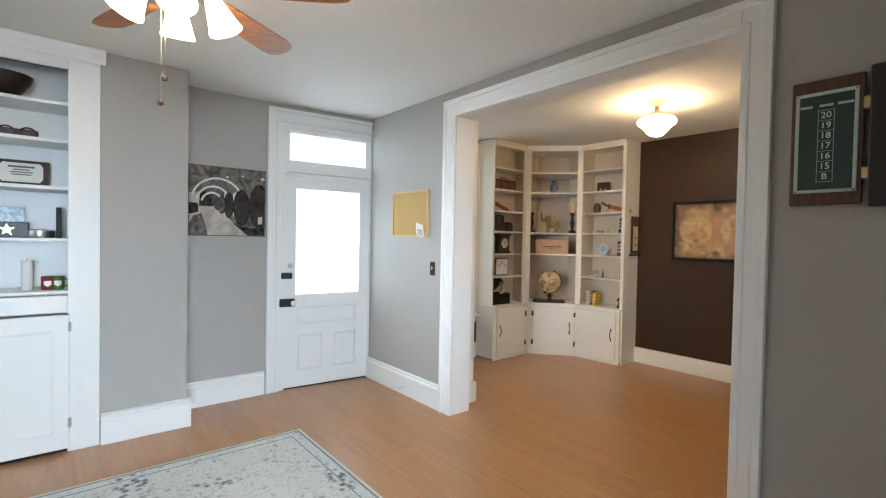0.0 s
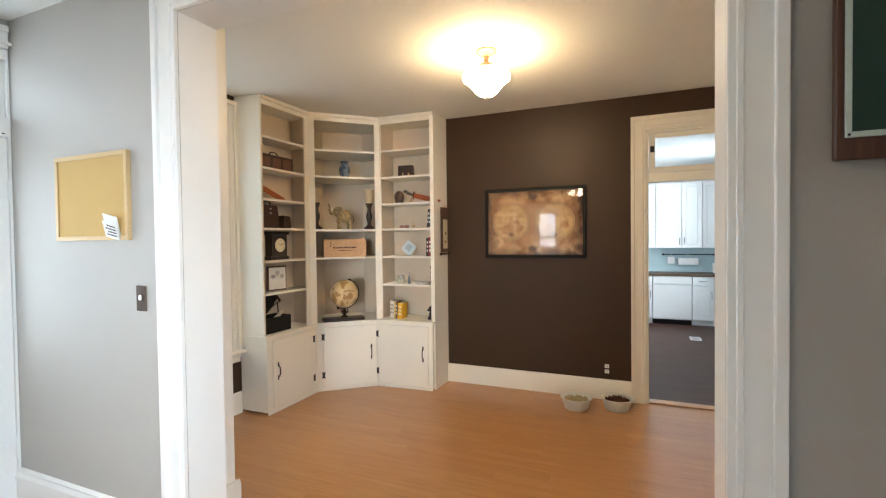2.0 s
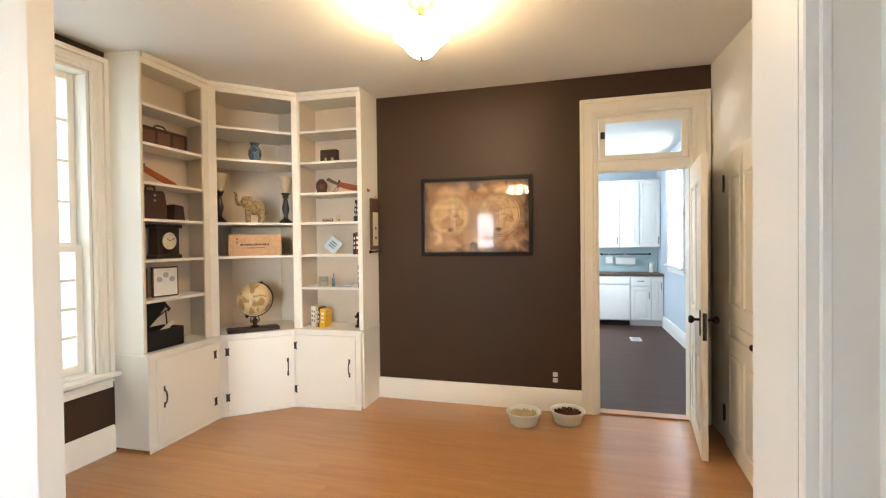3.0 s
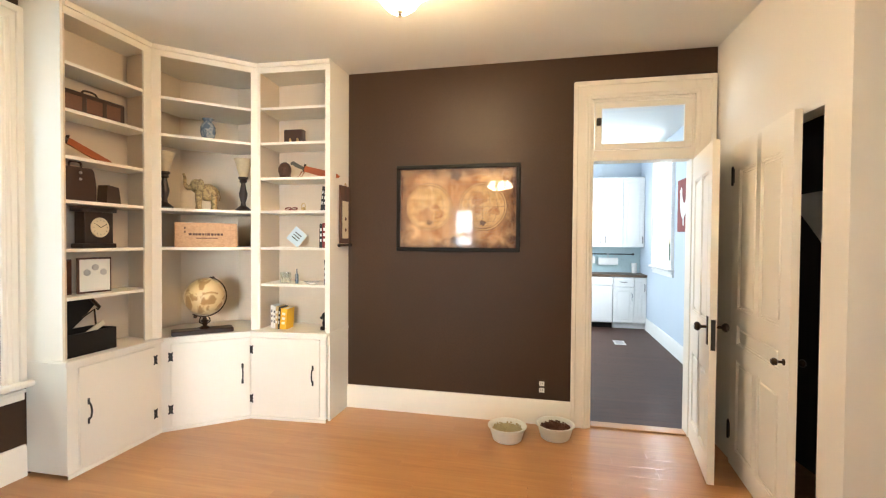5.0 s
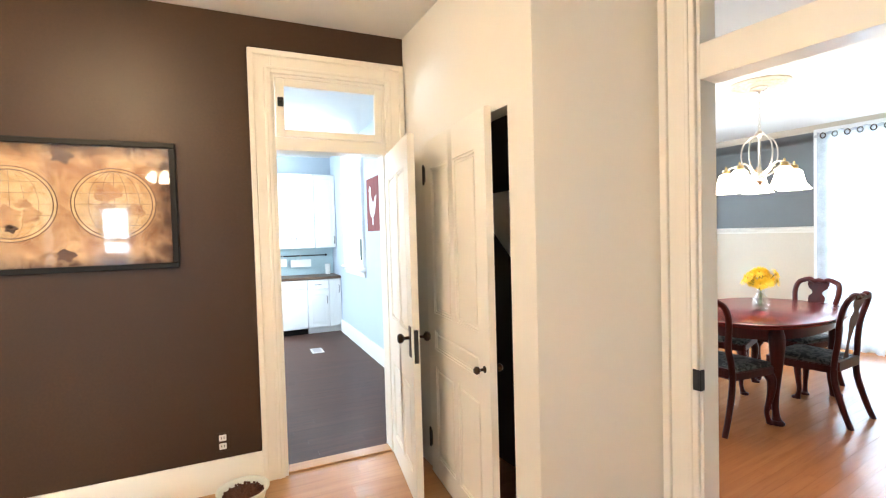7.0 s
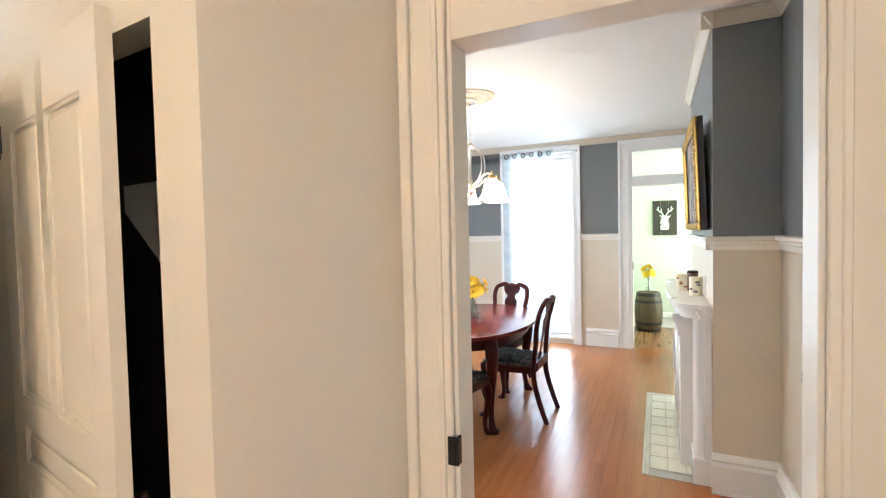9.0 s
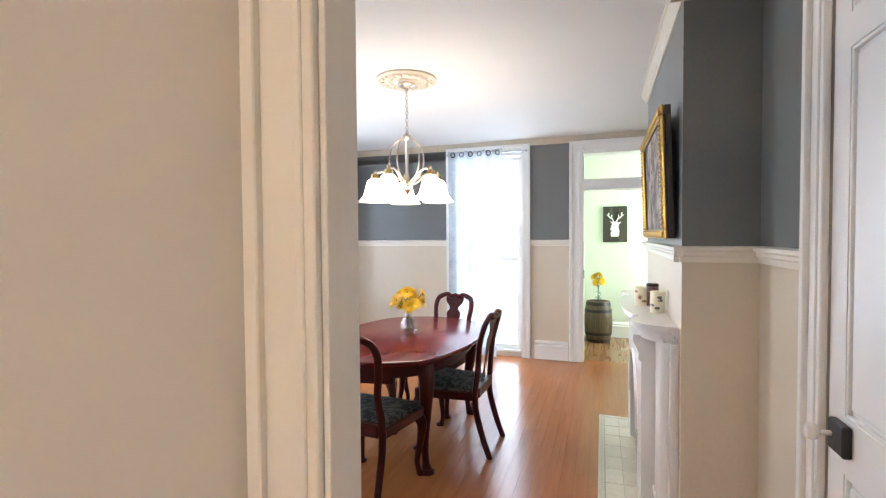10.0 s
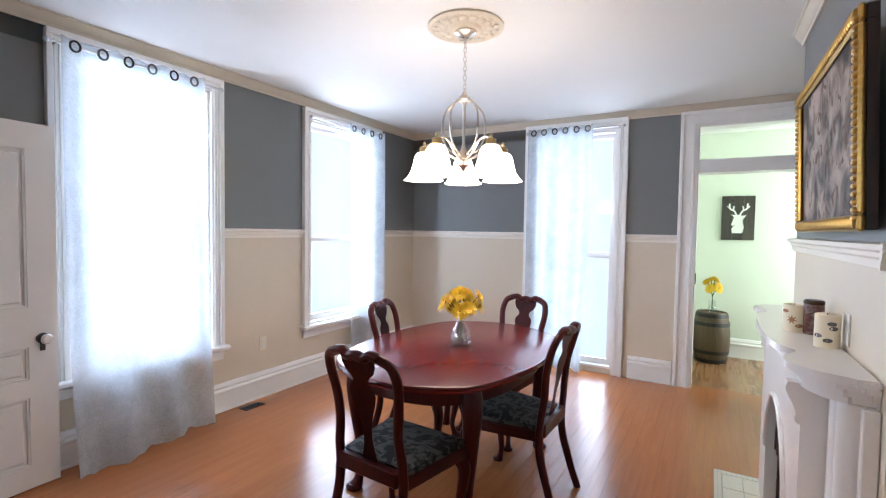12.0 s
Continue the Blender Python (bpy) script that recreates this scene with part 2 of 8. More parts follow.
OAK_FLOOR = timber("honey_laminate", (0.39, 0.185, 0.070), (0.49, 0.262, 0.108), 0.30, 1, 0.6, 0.075, 0.15, True)
RED_FLOOR = timber("red_oak_boards", (0.34, 0.118, 0.038), (0.415, 0.152, 0.051), 0.21, 1, 0.8, 0.03, 0.0, True, 0.0, 0.5)
RED_FLOOR.node_tree.nodes["Principled BSDF"].inputs["Specular IOR Level"].default_value = 0.45
DARK_FLOOR = timber("dark_kitchen_boards", (0.040, 0.018, 0.012), (0.085, 0.040, 0.027), 0.42, 1, 1.0, 0.2, 0.0, True)
DARK_FLOOR.node_tree.nodes["Principled BSDF"].inputs["Specular IOR Level"].default_value = 0.15
HALL_FLOOR = timber("hall_boards", (0.23, 0.112, 0.048), (0.29, 0.145, 0.062), 0.27, 1, 0.8, 0.08, 0.2, True, 0.0, 0.5)
MAHOGANY = timber("red_mahogany", (0.115, 0.0105, 0.0085), (0.142, 0.0145, 0.0115), 0.22, 1, 0.7, 0, 0.0, False, 0.02)
MAHOGANY.node_tree.nodes["Principled BSDF"].inputs["Specular IOR Level"].default_value = 0.38
CHAIR_WOOD = timber("dark_mahogany", (0.032, 0.0036, 0.0028), (0.070, 0.008, 0.006), 0.36, 2, 1.0, 0, 0.06)
CHAIR_WOOD.node_tree.nodes["Principled BSDF"].inputs["Specular IOR Level"].default_value = 0.14
WALNUT = timber("walnut", (0.05, 0.018, 0.009), (0.12, 0.05, 0.026), 0.4, 2, 1.5, 0)
DARK_WOOD = timber("espresso_wood", (0.012, 0.006, 0.004), (0.03, 0.014, 0.009), 0.35, 2, 1.5, 0)
PINE = timber("pale_crate_wood", (0.42, 0.24, 0.12), (0.58, 0.36, 0.19), 0.6, 0, 1.5, 0)
FAN_WOOD = timber("oak_fan_blade", (0.25, 0.085, 0.022), (0.50, 0.20, 0.055), 0.4, 0, 1.2, 0, 0.0)
BARREL_WOOD = timber("old_barrel_oak", (0.06, 0.038, 0.018), (0.13, 0.088, 0.045), 0.5, 2, 1.2, 0.2)
COUNTER_WOOD = timber("butcher_block", (0.06, 0.032, 0.018), (0.14, 0.08, 0.045), 0.4, 1, 1.2, 0)
BLACK_IRON = paint("black_iron", (0.012, 0.010, 0.009), 0.45, 0.2, 0.3, 120)
OLD_BRONZE = paint("dark_bronze", (0.05, 0.028, 0.016), 0.35, 0.2, 0.2, 120, 0.8)
NICKEL = paint("brushed_nickel", (0.62, 0.56, 0.47), 0.28, 0.06, 0.1, 150, 1.0)
BRASS = paint("brass", (0.62, 0.44, 0.20), 0.3, 0.08, 0.1, 120, 1.0)
AGED_BRASS = paint("aged_brass", (0.20, 0.13, 0.07), 0.5, 0.15, 0.1, 120, 0.6)
STEEL = paint("steel", (0.55, 0.55, 0.55), 0.3, 0.05, 0.1, 120, 1.0)
GOLD_LEAF = paint("gold_leaf", (0.55, 0.34, 0.09), 0.32, 0.25, 0.5, 80, 0.9)
BLACK_PAINT = paint("black_paint", (0.010, 0.008, 0.007), 0.45, 0.1, 0.1, 90)
BLACK_PAINT.node_tree.nodes["Principled BSDF"].inputs["Specular IOR Level"].default_value = 0.2
# near black: closet shade put into the colour; also the bed under floorboards
DARK_VOID = paint("closet_shade_and_floor_bed", (0.02, 0.018, 0.016), 0.8, 0.1, 0.1)
PORCELAIN = paint("white_porcelain", (0.82, 0.80, 0.76), 0.12, 0.03, 0.05, 60)
WHITE_PLASTIC = paint("white_plastic", (0.78, 0.77, 0.74), 0.3, 0.03, 0.05, 60)
CORK = paint("cork", (0.52, 0.34, 0.12), 0.9, 0.18, 0.6, 220)
CORK_FRAME = paint("pale_oak_strip", (0.58, 0.40, 0.19), 0.5, 0.1, 0.2, 90)
PAPER = paint("paper", (0.78, 0.77, 0.72), 0.8, 0.03, 0.1, 60)
INK = paint("grey_ink", (0.12, 0.12, 0.13), 0.8, 0.05, 0.05, 60)
BLUE_PAPER = paint("pale_blue_card", (0.48, 0.60, 0.66), 0.6, 0.05, 0.1, 60)
CHALK_GREEN = paint("green_score_board", (0.010, 0.036, 0.024), 0.4, 0.2, 0.1, 20, 0, 0.1)
SCORE_RIM = paint("pale_score_rim", (0.46, 0.54, 0.48), 0.35, 0.08, 0.1, 60)
SCORE_WHITE = paint("score_white", (0.8, 0.82, 0.78), 0.5, 0.02, 0.05, 60)
RUG = rug_cloth("rug_wool")
RUG_EDGE = paint("rug_binding", (0.62, 0.62, 0.57), 0.95, 0.08, 0.6, 200)
RUG_LINE = paint("rug_blue_line", (0.22, 0.27, 0.30), 0.95, 0.12, 0.6, 200)
SEAT_CLOTH = patterned("grey_damask", (0.008, 0.010, 0.011), (0.085, 0.092, 0.080), 11.0, 0.47, 0.53, 0.75, 2.5)
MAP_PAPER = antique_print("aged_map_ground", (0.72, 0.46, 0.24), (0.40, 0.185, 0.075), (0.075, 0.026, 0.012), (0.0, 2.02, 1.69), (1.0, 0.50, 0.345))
MAP_DISC = patterned("aged_map_sea", (0.70, 0.46, 0.23), (0.56, 0.325, 0.14), 9.0, 0.44, 0.58, 0.45, 1.0, (0.60, 0.39, 0.18), 0.03, 2.6, 6.0)
MAP_DISC.node_tree.nodes["Principled BSDF"].inputs["Specular IOR Level"].default_value = 0.2
MAP_LAND = patterned("aged_map_land", (0.54, 0.29, 0.12), (0.42, 0.20, 0.08), 16.0, 0.44, 0.58, 0.5, 1.0, (0.50, 0.28, 0.12), 0.03, 2.6, 6.0)
MAP_LINE = paint("map_brown_ink", (0.16, 0.07, 0.03), 0.3, 0.2, 0.05, 60)
OIL_PAINT = patterned("oil_painting", (0.050, 0.045, 0.042), (0.40, 0.32, 0.26), 6.0, 0.40, 0.62, 0.6, 0.6, (0.12, 0.065, 0.04), 0.5, 2.6, 9.0)
OIL_PAINT.node_tree.nodes["Principled BSDF"].inputs["Specular IOR Level"].default_value = 0.15
GLOBE_SEA = patterned("globe_parchment", (0.62, 0.46, 0.24), (0.36, 0.21, 0.08), 9.0, 0.5, 0.56, 0.3, 0.8, None, 0.05)
RUST_PRINT = paint("rust_brown_print", (0.40, 0.19, 0.085), 0.6, 0.2, 0.05, 60)
CREAM_WAX = paint("cream_wax", (0.80, 0.73, 0.55), 0.45, 0.06, 0.1, 40)
AMBER_GLASS = paint("amber_alabaster", (0.52, 0.42, 0.27), 0.35, 0.12, 0.1, 40)
YELLOW_PETAL = paint("yellow_petal", (0.95, 0.62, 0.02), 0.5, 0.12, 0.1, 40)
ORANGE_EYE = paint("flower_centre", (0.35, 0.12, 0.01), 0.8, 0.2, 0.4, 200)
STEM_GREEN = paint("stem_green", (0.07, 0.14, 0.03), 0.5, 0.2, 0.1, 60)
VASE_GLASS = clear("vase_glass", (0.97, 0.99, 0.98), 0.16)
PANE_GLASS = clear("window_glass", (0.97, 0.99, 1.0), 0.05)
SHEER = sheer("sheer_voile")
LAMP_GLASS = glowing("lit_opal_glass", (1.0, 0.71, 0.385), L_STUDY)
FAN_GLASS = glowing("lit_fan_glass", (1.0, 0.74, 0.46), L_FAN)
CHAND_GLASS = glowing("lit_alabaster_glass", (1.0, 0.84, 0.62), L_CHAND)
MEDALLION = paint("plaster_medallion", (0.70, 0.63, 0.50), 0.6, 0.08, 0.3, 40)
HEARTH_TILE = paint("cream_hearth_tile", (0.70, 0.66, 0.55), 0.25, 0.08, 0.1, 30)
HEARTH_EDGE = paint("hearth_grout", (0.42, 0.41, 0.36), 0.8, 0.15, 0.4, 120)
MANTEL_PAINT = paint("white_mantel_paint", (0.80, 0.79, 0.77), 0.25, 0.012, 0.15, 50)
LEATHER = paint("brown_leather", (0.045, 0.02, 0.012), 0.4, 0.25, 0.4, 120)
TAN_LEATHER = paint("tan_leather", (0.15, 0.065, 0.035), 0.45, 0.25, 0.4, 120)
ORANGE_LEATHER = paint("orange_leather", (0.33, 0.075, 0.018), 0.4, 0.2, 0.3, 100)
GREY_HORN = paint("grey_handle", (0.10, 0.09, 0.07), 0.5, 0.2, 0.3, 100)
JAR_GLAZE = patterned("dark_red_jar", (0.10, 0.03, 0.025), (0.22, 0.17, 0.15), 40.0, 0.45, 0.6, 0.3, 1.0)
GLAZED_BLUE = patterned("blue_grey_glaze", (0.06, 0.09, 0.13), (0.20, 0.22, 0.24), 30.0, 0.45, 0.6, 0.15, 1.0)
CARVED_STONE = patterned("carved_pale_stone", (0.32, 0.23, 0.10), (0.13, 0.08, 0.03), 45.0, 0.45, 0.65, 0.5, 1.0, None, 0.8)
CLOCK_FACE = paint("cream_clock_face", (0.72, 0.64, 0.45), 0.4, 0.05, 0.05, 40)
RED_COVER = paint("red_book_cloth", (0.22, 0.02, 0.015), 0.6, 0.15, 0.2, 90)
BLACK_COVER = paint("black_book_cover", (0.015, 0.014, 0.014), 0.4, 0.15, 0.1, 90)
YELLOW_COVER = paint("yellow_book_cover", (0.75, 0.42, 0.02), 0.5, 0.1, 0.1, 90)
BOWL_WHITE = paint("pale_pet_bowl", (0.72, 0.73, 0.66), 0.3, 0.05, 0.1, 60)
KIBBLE = paint("brown_kibble", (0.12, 0.035, 0.012), 0.8, 0.4, 1.0, 160)
PALE_KIBBLE = paint("pale_kibble", (0.45, 0.38, 0.20), 0.8, 0.3, 1.0, 160)
ROOSTER_RED = timber("red_sign_boards", (0.16, 0.022, 0.018), (0.26, 0.045, 0.035), 0.6, 2, 1.0, 0)
SIGN_DARK = timber("charcoal_sign_boards", (0.03, 0.026, 0.02), (0.075, 0.066, 0.05), 0.6, 2, 1.0, 0)
SIGN_WHITE = paint("white_sign_paint", (0.8, 0.8, 0.76), 0.6, 0.05, 0.2, 60)
TILE_BLUE = paint("pale_backsplash", (0.48, 0.62, 0.64), 0.15, 0.06, 0.05, 40)
CELLAR_GREY = patterned("cellar_photo_stone", (0.07, 0.060, 0.050), (0.24, 0.215, 0.185), 14.0, 0.35, 0.7, 0.85, 1.0, None, 0.02, 2.0, 6.0)
CELLAR_DARK = patterned("cellar_photo_barrels", (0.012, 0.011, 0.010), (0.07, 0.065, 0.06), 22.0, 0.35, 0.75, 0.85, 0.5, None, 0.02)
CELLAR_LIGHT = patterned("cellar_photo_floor", (0.36, 0.315, 0.265), (0.62, 0.56, 0.48), 10.0, 0.35, 0.75, 0.8, 0.5, None, 0.02)
CELLAR_HEAD = patterned("cellar_photo_barrel_heads", (0.030, 0.024, 0.020), (0.085, 0.072, 0.062), 9.0, 0.35, 0.75, 0.85, 0.5, None, 0.02)
for m in (CELLAR_GREY, CELLAR_DARK, CELLAR_LIGHT, CELLAR_HEAD):
    m.node_tree.nodes["Principled BSDF"].inputs["Specular IOR Level"].default_value = 0.15
CELLAR_MID = patterned("cellar_photo_arch", (0.55, 0.52, 0.48), (0.75, 0.72, 0.66), 20.0, 0.35, 0.75, 0.8, 0.5, None, 0.02)

# ---- mesh helpers ----


def box(bm, x0, x1, y0, y1, z0, z1, bev=0.0, m=None):
    vs = [bm.verts.new((x, y, z)) for x in (x0, x1) for y in (y0, y1) for z in (z0, z1)]
    fs = [bm.faces.new([vs[i] for i in q]) for q in ((0, 1, 3, 2), (4, 6, 7, 5), (0, 4, 5, 1), (2, 3, 7, 6), (0, 2, 6, 4), (1, 5, 7, 3))]
    if bev:
        r = bmesh.ops.bevel(bm, geom=list({e for f in fs for e in f.edges}), offset=bev, segments=1, affect="EDGES")
        vs = list({v for f in r["faces"] for v in f.verts} | {v for v in vs if v.is_valid})
    if m is not None:
        bmesh.ops.transform(bm, matrix=m, verts=vs)
    return vs


def prism(bm, pts, z0, z1, m=None):
    """A plan outline (x, y) raised from z0 to z1."""
    lo, hi = [bm.verts.new((x, y, z0)) for x, y in pts], [bm.verts.new((x, y, z1)) for x, y in pts]
    n = len(pts)
    bm.faces.new(lo[::-1]), bm.faces.new(hi)
    for i in range(n):
        bm.faces.new((lo[i], lo[(i + 1) % n], hi[(i + 1) % n], hi[i]))
    if m is not None:
        bmesh.ops.transform(bm, matrix=m, verts=lo + hi)
    return lo + hi


def lathe(bm, prof, n=20, at=(0, 0, 0), m=None, closed=True):
    """A profile of (radius, height) turned round z."""
    rings, made = [], []
    for r, z in prof:
        ring = [bm.verts.new((at[0] + max(r, 1e-4) * math.cos(2 * math.pi * k / n), at[1] + max(r, 1e-4) * math.sin(2 * math.pi * k / n), at[2] + z)) for k in range(n)]
        rings.append(ring)
        made += ring
    for a, b in zip(rings, rings[1:]):
        for k in range(n):
            bm.faces.new((a[k], a[(k + 1) % n], b[(k + 1) % n], b[k]))
    if closed:
        bm.faces.new(rings[0][::-1]), bm.faces.new(rings[-1])
    if m is not None:
        bmesh.ops.transform(bm, matrix=m, verts=made)
    return made


def tube(bm, pts, radii, n=8, flat=1.0, m=None, up=(0, 0, 1)):
    """A round or flattened limb along points, with a radius at each."""
    pts = [Vector(p) for p in pts]
    if isinstance(radii, (int, float)):
        radii = [radii] * len(pts)
    rings, made, a = [], [], None
    for i, (p, r) in enumerate(zip(pts, radii)):
        d = (pts[min(i + 1, len(pts) - 1)] - pts[max(i - 1, 0)]).normalized()
        if a is None:
            ref = Vector(up) if abs(d.dot(Vector(up))) < 0.8 else Vector((0, 1, 0))
            a = d.cross(ref).normalized()
        else:
            a = (a - d * a.dot(d)).normalized()
        b = a.cross(d).normalized()
        ring = [bm.verts.new(p + a * r * math.cos(2 * math.pi * k / n) + b * r * flat * math.sin(2 * math.pi * k / n)) for k in range(n)]
        rings.append(ring)
        made += ring
    for a, b in zip(rings, rings[1:]):
        for k in range(n):
            bm.faces.new((a[k], b[k], b[(k + 1) % n], a[(k + 1) % n]))
    bm.faces.new(rings[0]), bm.faces.new(rings[-1][::-1])
    if m is not None:
        bmesh.ops.transform(bm, matrix=m, verts=made)
    return made


def arc_pts(pts, steps=6):
    """A smooth line through points (Catmull-Rom)."""
    pts = [Vector(p) for p in pts]
    ext = [2 * pts[0] - pts[1]] + pts + [2 * pts[-1] - pts[-2]]
    out = []
    for i in range(1, len(ext) - 2):
        a, b, c, d = ext[i - 1 : i + 3]
        for k in range(steps):
            t = k / steps
            out.append(0.5 * (2 * b + (c - a) * t + (2 * a - 5 * b + 4 * c - d) * t * t + (3 * b - a - 3 * c + d) * t**3))
    return out + [pts[-1]]


def ball(bm, c, r, s=(1, 1, 1), u=14, v=9, m=None):
    mat4 = Matrix.Translation(c) @ Matrix.Diagonal((r * s[0], r * s[1], r * s[2], 1))
    if m is not None:
        mat4 = m @ mat4
    return bmesh.ops.create_uvsphere(bm, u_segments=u, v_segments=v, radius=1, matrix=mat4)["verts"]


def run(bm, p, q, prof):
    """A moulding profile of (out, z) carried from p to q in plan; out is to the left of p to q."""
    p, q = Vector(p), Vector(q)
    d = (q - p).normalized()
    n = Vector((-d.y, d.x))
    a = [bm.verts.new((*(p + n * o), z)) for o, z in prof]
    b = [bm.verts.new((*(q + n * o), z)) for o, z in prof]
    k = len(prof)
    bm.faces.new(a), bm.faces.new(b[::-1])
    for i in range(k):
        bm.faces.new((a[i], b[i], b[(i + 1) % k], a[(i + 1) % k]))


def world_of(ob):
    return ob.matrix_basis.copy() if ob.type == "EMPTY" else Matrix.Identity(4)


def finish(name, bm, material, smooth=True):
    me = bpy.data.meshes.new(name)
    bmesh.ops.recalc_face_normals(bm, faces=bm.faces)
    bm.to_mesh(me)
    bm.free()
    for mt in material if isinstance(material, (list, tuple)) else (material,):
        me.materials.append(mt)
    if smooth:
        me.polygons.foreach_set("use_smooth", [True] * len(me.polygons))
        me.set_sharp_from_angle(angle=radians(35))
    return me


def part(name, bm, material, parent=None, label=""):
    """One mesh object, built in world coordinates, under a thing or a part."""
    ob = new(name, finish(name, bm, material))
    if parent is not None:
        ob.parent = parent
        ob.matrix_parent_inverse = world_of(parent).inverted()
    return tagged(ob, label)


def thing(name, at, label, category, group="", kind=""):
    ob = new(name)
    ob.empty_display_size = 0.05
    ob.matrix_basis = Matrix.Translation(at)
    return tagged(ob, label, category, group, kind)


def solid(name, bm, material, label="", category="", group="", kind=""):
    """A thing of one mesh."""
    return tagged(part(name, bm, material), label, category, group, kind)


def bm_new():
    return bmesh.new()


def boxes(*rows):
    bm = bm_new()
    for r in rows:
        box(bm, *r)
    return bm


def local_run(eye, turn):
    """Pose at eye turned about z."""
    return pose(*eye, 0, 0, turn)


def lettering(text, size, m, material, parent, name="numeral"):
    """Words as a flat mesh in the built-in font."""
    cu = bpy.data.curves.new(name, "FONT")
    cu.body, cu.size, cu.align_x, cu.align_y, cu.extrude = text, size, "CENTER", "CENTER", 0.0004
    tmp = new(name, cu)
    bpy.context.view_layer.update()
    me = bpy.data.meshes.new_from_object(tmp.evaluated_get(bpy.context.evaluated_depsgraph_get()))
    bpy.data.objects.remove(tmp)
    me.transform(m)
    me.materials.clear()
    me.materials.append(material)
    ob = new(name, me)
    ob.parent = parent
    ob.matrix_parent_inverse = world_of(parent).inverted()
    return ob

# ---- the large structure ----
H1, H2 = 2.83, 2.685  # ceilings: living room, study and kitchen; dining room and hall
RAIL = 1.45


def wall(name, ax, lo, hi, a0, a1, top, holes, neg, pos, label, rest=None, neg2=None, pos2=None):
    """A wall of thickness lo to hi along ax, from a0 to a1, with openings (a, b, z0, z1) right through.
    neg, pos: its two faces; neg2, pos2: their colour above the chair rail."""
    cuts = sorted({a0, a1, *[v for h in holes for v in h[:2]]})
    zs = sorted({0.0, top, *([RAIL] if neg2 or pos2 else []), *[v for h in holes for v in h[2:]]})
    bm = bm_new()
    used = [neg, pos, rest or neg, neg2 or neg, pos2 or pos]
    for p, q in zip(cuts, cuts[1:]):
        for r, s in zip(zs, zs[1:]):
            if any(h[0] < (p + q) / 2 < h[1] and h[2] < (r + s) / 2 < h[3] for h in holes):
                continue
            vs = box(bm, lo, hi, p, q, r, s) if ax == "x" else box(bm, p, q, lo, hi, r, s)
    bmesh.ops.remove_doubles(bm, verts=bm.verts, dist=1e-5)
    seen = {}
    for f in bm.faces:
        seen.setdefault(tuple(round(c, 4) for c in f.calc_center_median()), []).append(f)
    bmesh.ops.delete(bm, geom=[f for fs in seen.values() if len(fs) > 1 for f in fs], context="FACES_ONLY")
    bmesh.ops.recalc_face_normals(bm, faces=bm.faces)
    k = "xy".index(ax)
    for f in bm.faces:
        n, z = f.normal[k], f.calc_center_median().z
        f.material_index = (3 if z > RAIL else 0) if n < -0.5 else (4 if z > RAIL else 1) if n > 0.5 else 2
    return solid(name, bm, used, label, "wall", "", "structure")


# living room
wall("wall_north_living", "y", 4.50, 4.72, -2.6, 1.31, H1, [], GREY_WALL, SIDING, "warm grey painted wall beside the front door", WHITE_TRIM)
wall("wall_entry", "y", 4.50, 4.72, 1.31, 2.44, H1, [(1.43, 2.40, 0, 2.66)], GREY_WALL, SIDING, "warm grey painted wall round the front door", WHITE_TRIM)
wall("wall_between_living_and_study", "x", 2.40, 2.61, -0.80, 4.72, H1, [(0.81, 2.98, 0, 2.60)], GREY_WALL, CREAM_WALL, "grey painted wall with a wide cased opening", WHITE_TRIM)
# the opening from 0.1 to 1.1 is added for the bookcase fill
wall("wall_west_living", "x", -2.80, -2.60, -2.8, 4.72, H1, [(0.1, 1.1, 0.7, 2.40), (3.05, 3.85, 0.7, 2.40)], SIDING, GREY_WALL, "plain grey wall with two windows, one added unseen", WHITE_TRIM)
wall("wall_south_living", "y", -2.80, -2.60, -2.6, 3.0, H1, [(-1.55, -0.25, 0.6, 2.4)], SIDING, GREY_WALL, "plain grey wall with an added unseen wide window", WHITE_TRIM)
solid("wall_pier_study", boxes((2.611, 2.81, 3.14, 4.36, 0, H1)), CREAM_WALL, "cream painted pier beside the wide opening", "wall", "", "structure")
solid("wall_chimney_breast_living", boxes((-0.01, 0.55, 4.09, 4.50, 0, H1)), GREY_WALL, "warm grey plastered chimney breast beside the built-in cabinet", "wall", "", "structure")
# study
wall("wall_north_study", "y", 4.36, 4.72, 2.61, 5.53, H1, [(2.95, 3.87, 0.58, 2.66)], BROWN_WALL, SIDING, "dark brown wall round the window", CREAM_TRIM)
wall("wall_east_study", "x", 5.53, 5.66, -0.28, 4.72, H1, [(0.27, 0.99, 0, 2.50)], BROWN_WALL, BLUE_WALL, "dark brown accent wall with the kitchen doorway", CREAM_TRIM)
# the closet side is coloured near black to stand for shade
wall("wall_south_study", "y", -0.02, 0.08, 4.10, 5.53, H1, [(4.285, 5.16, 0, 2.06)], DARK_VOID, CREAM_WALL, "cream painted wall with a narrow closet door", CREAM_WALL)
bm = bm_new()
prism(bm, [(4.10, 0.08), (3.955, -0.485), (4.07, -0.47), (4.20, -0.02)], 0, H1)
solid("wall_angled_study", bm, CREAM_WALL, "cream painted wall set at an angle", "wall", "", "structure")
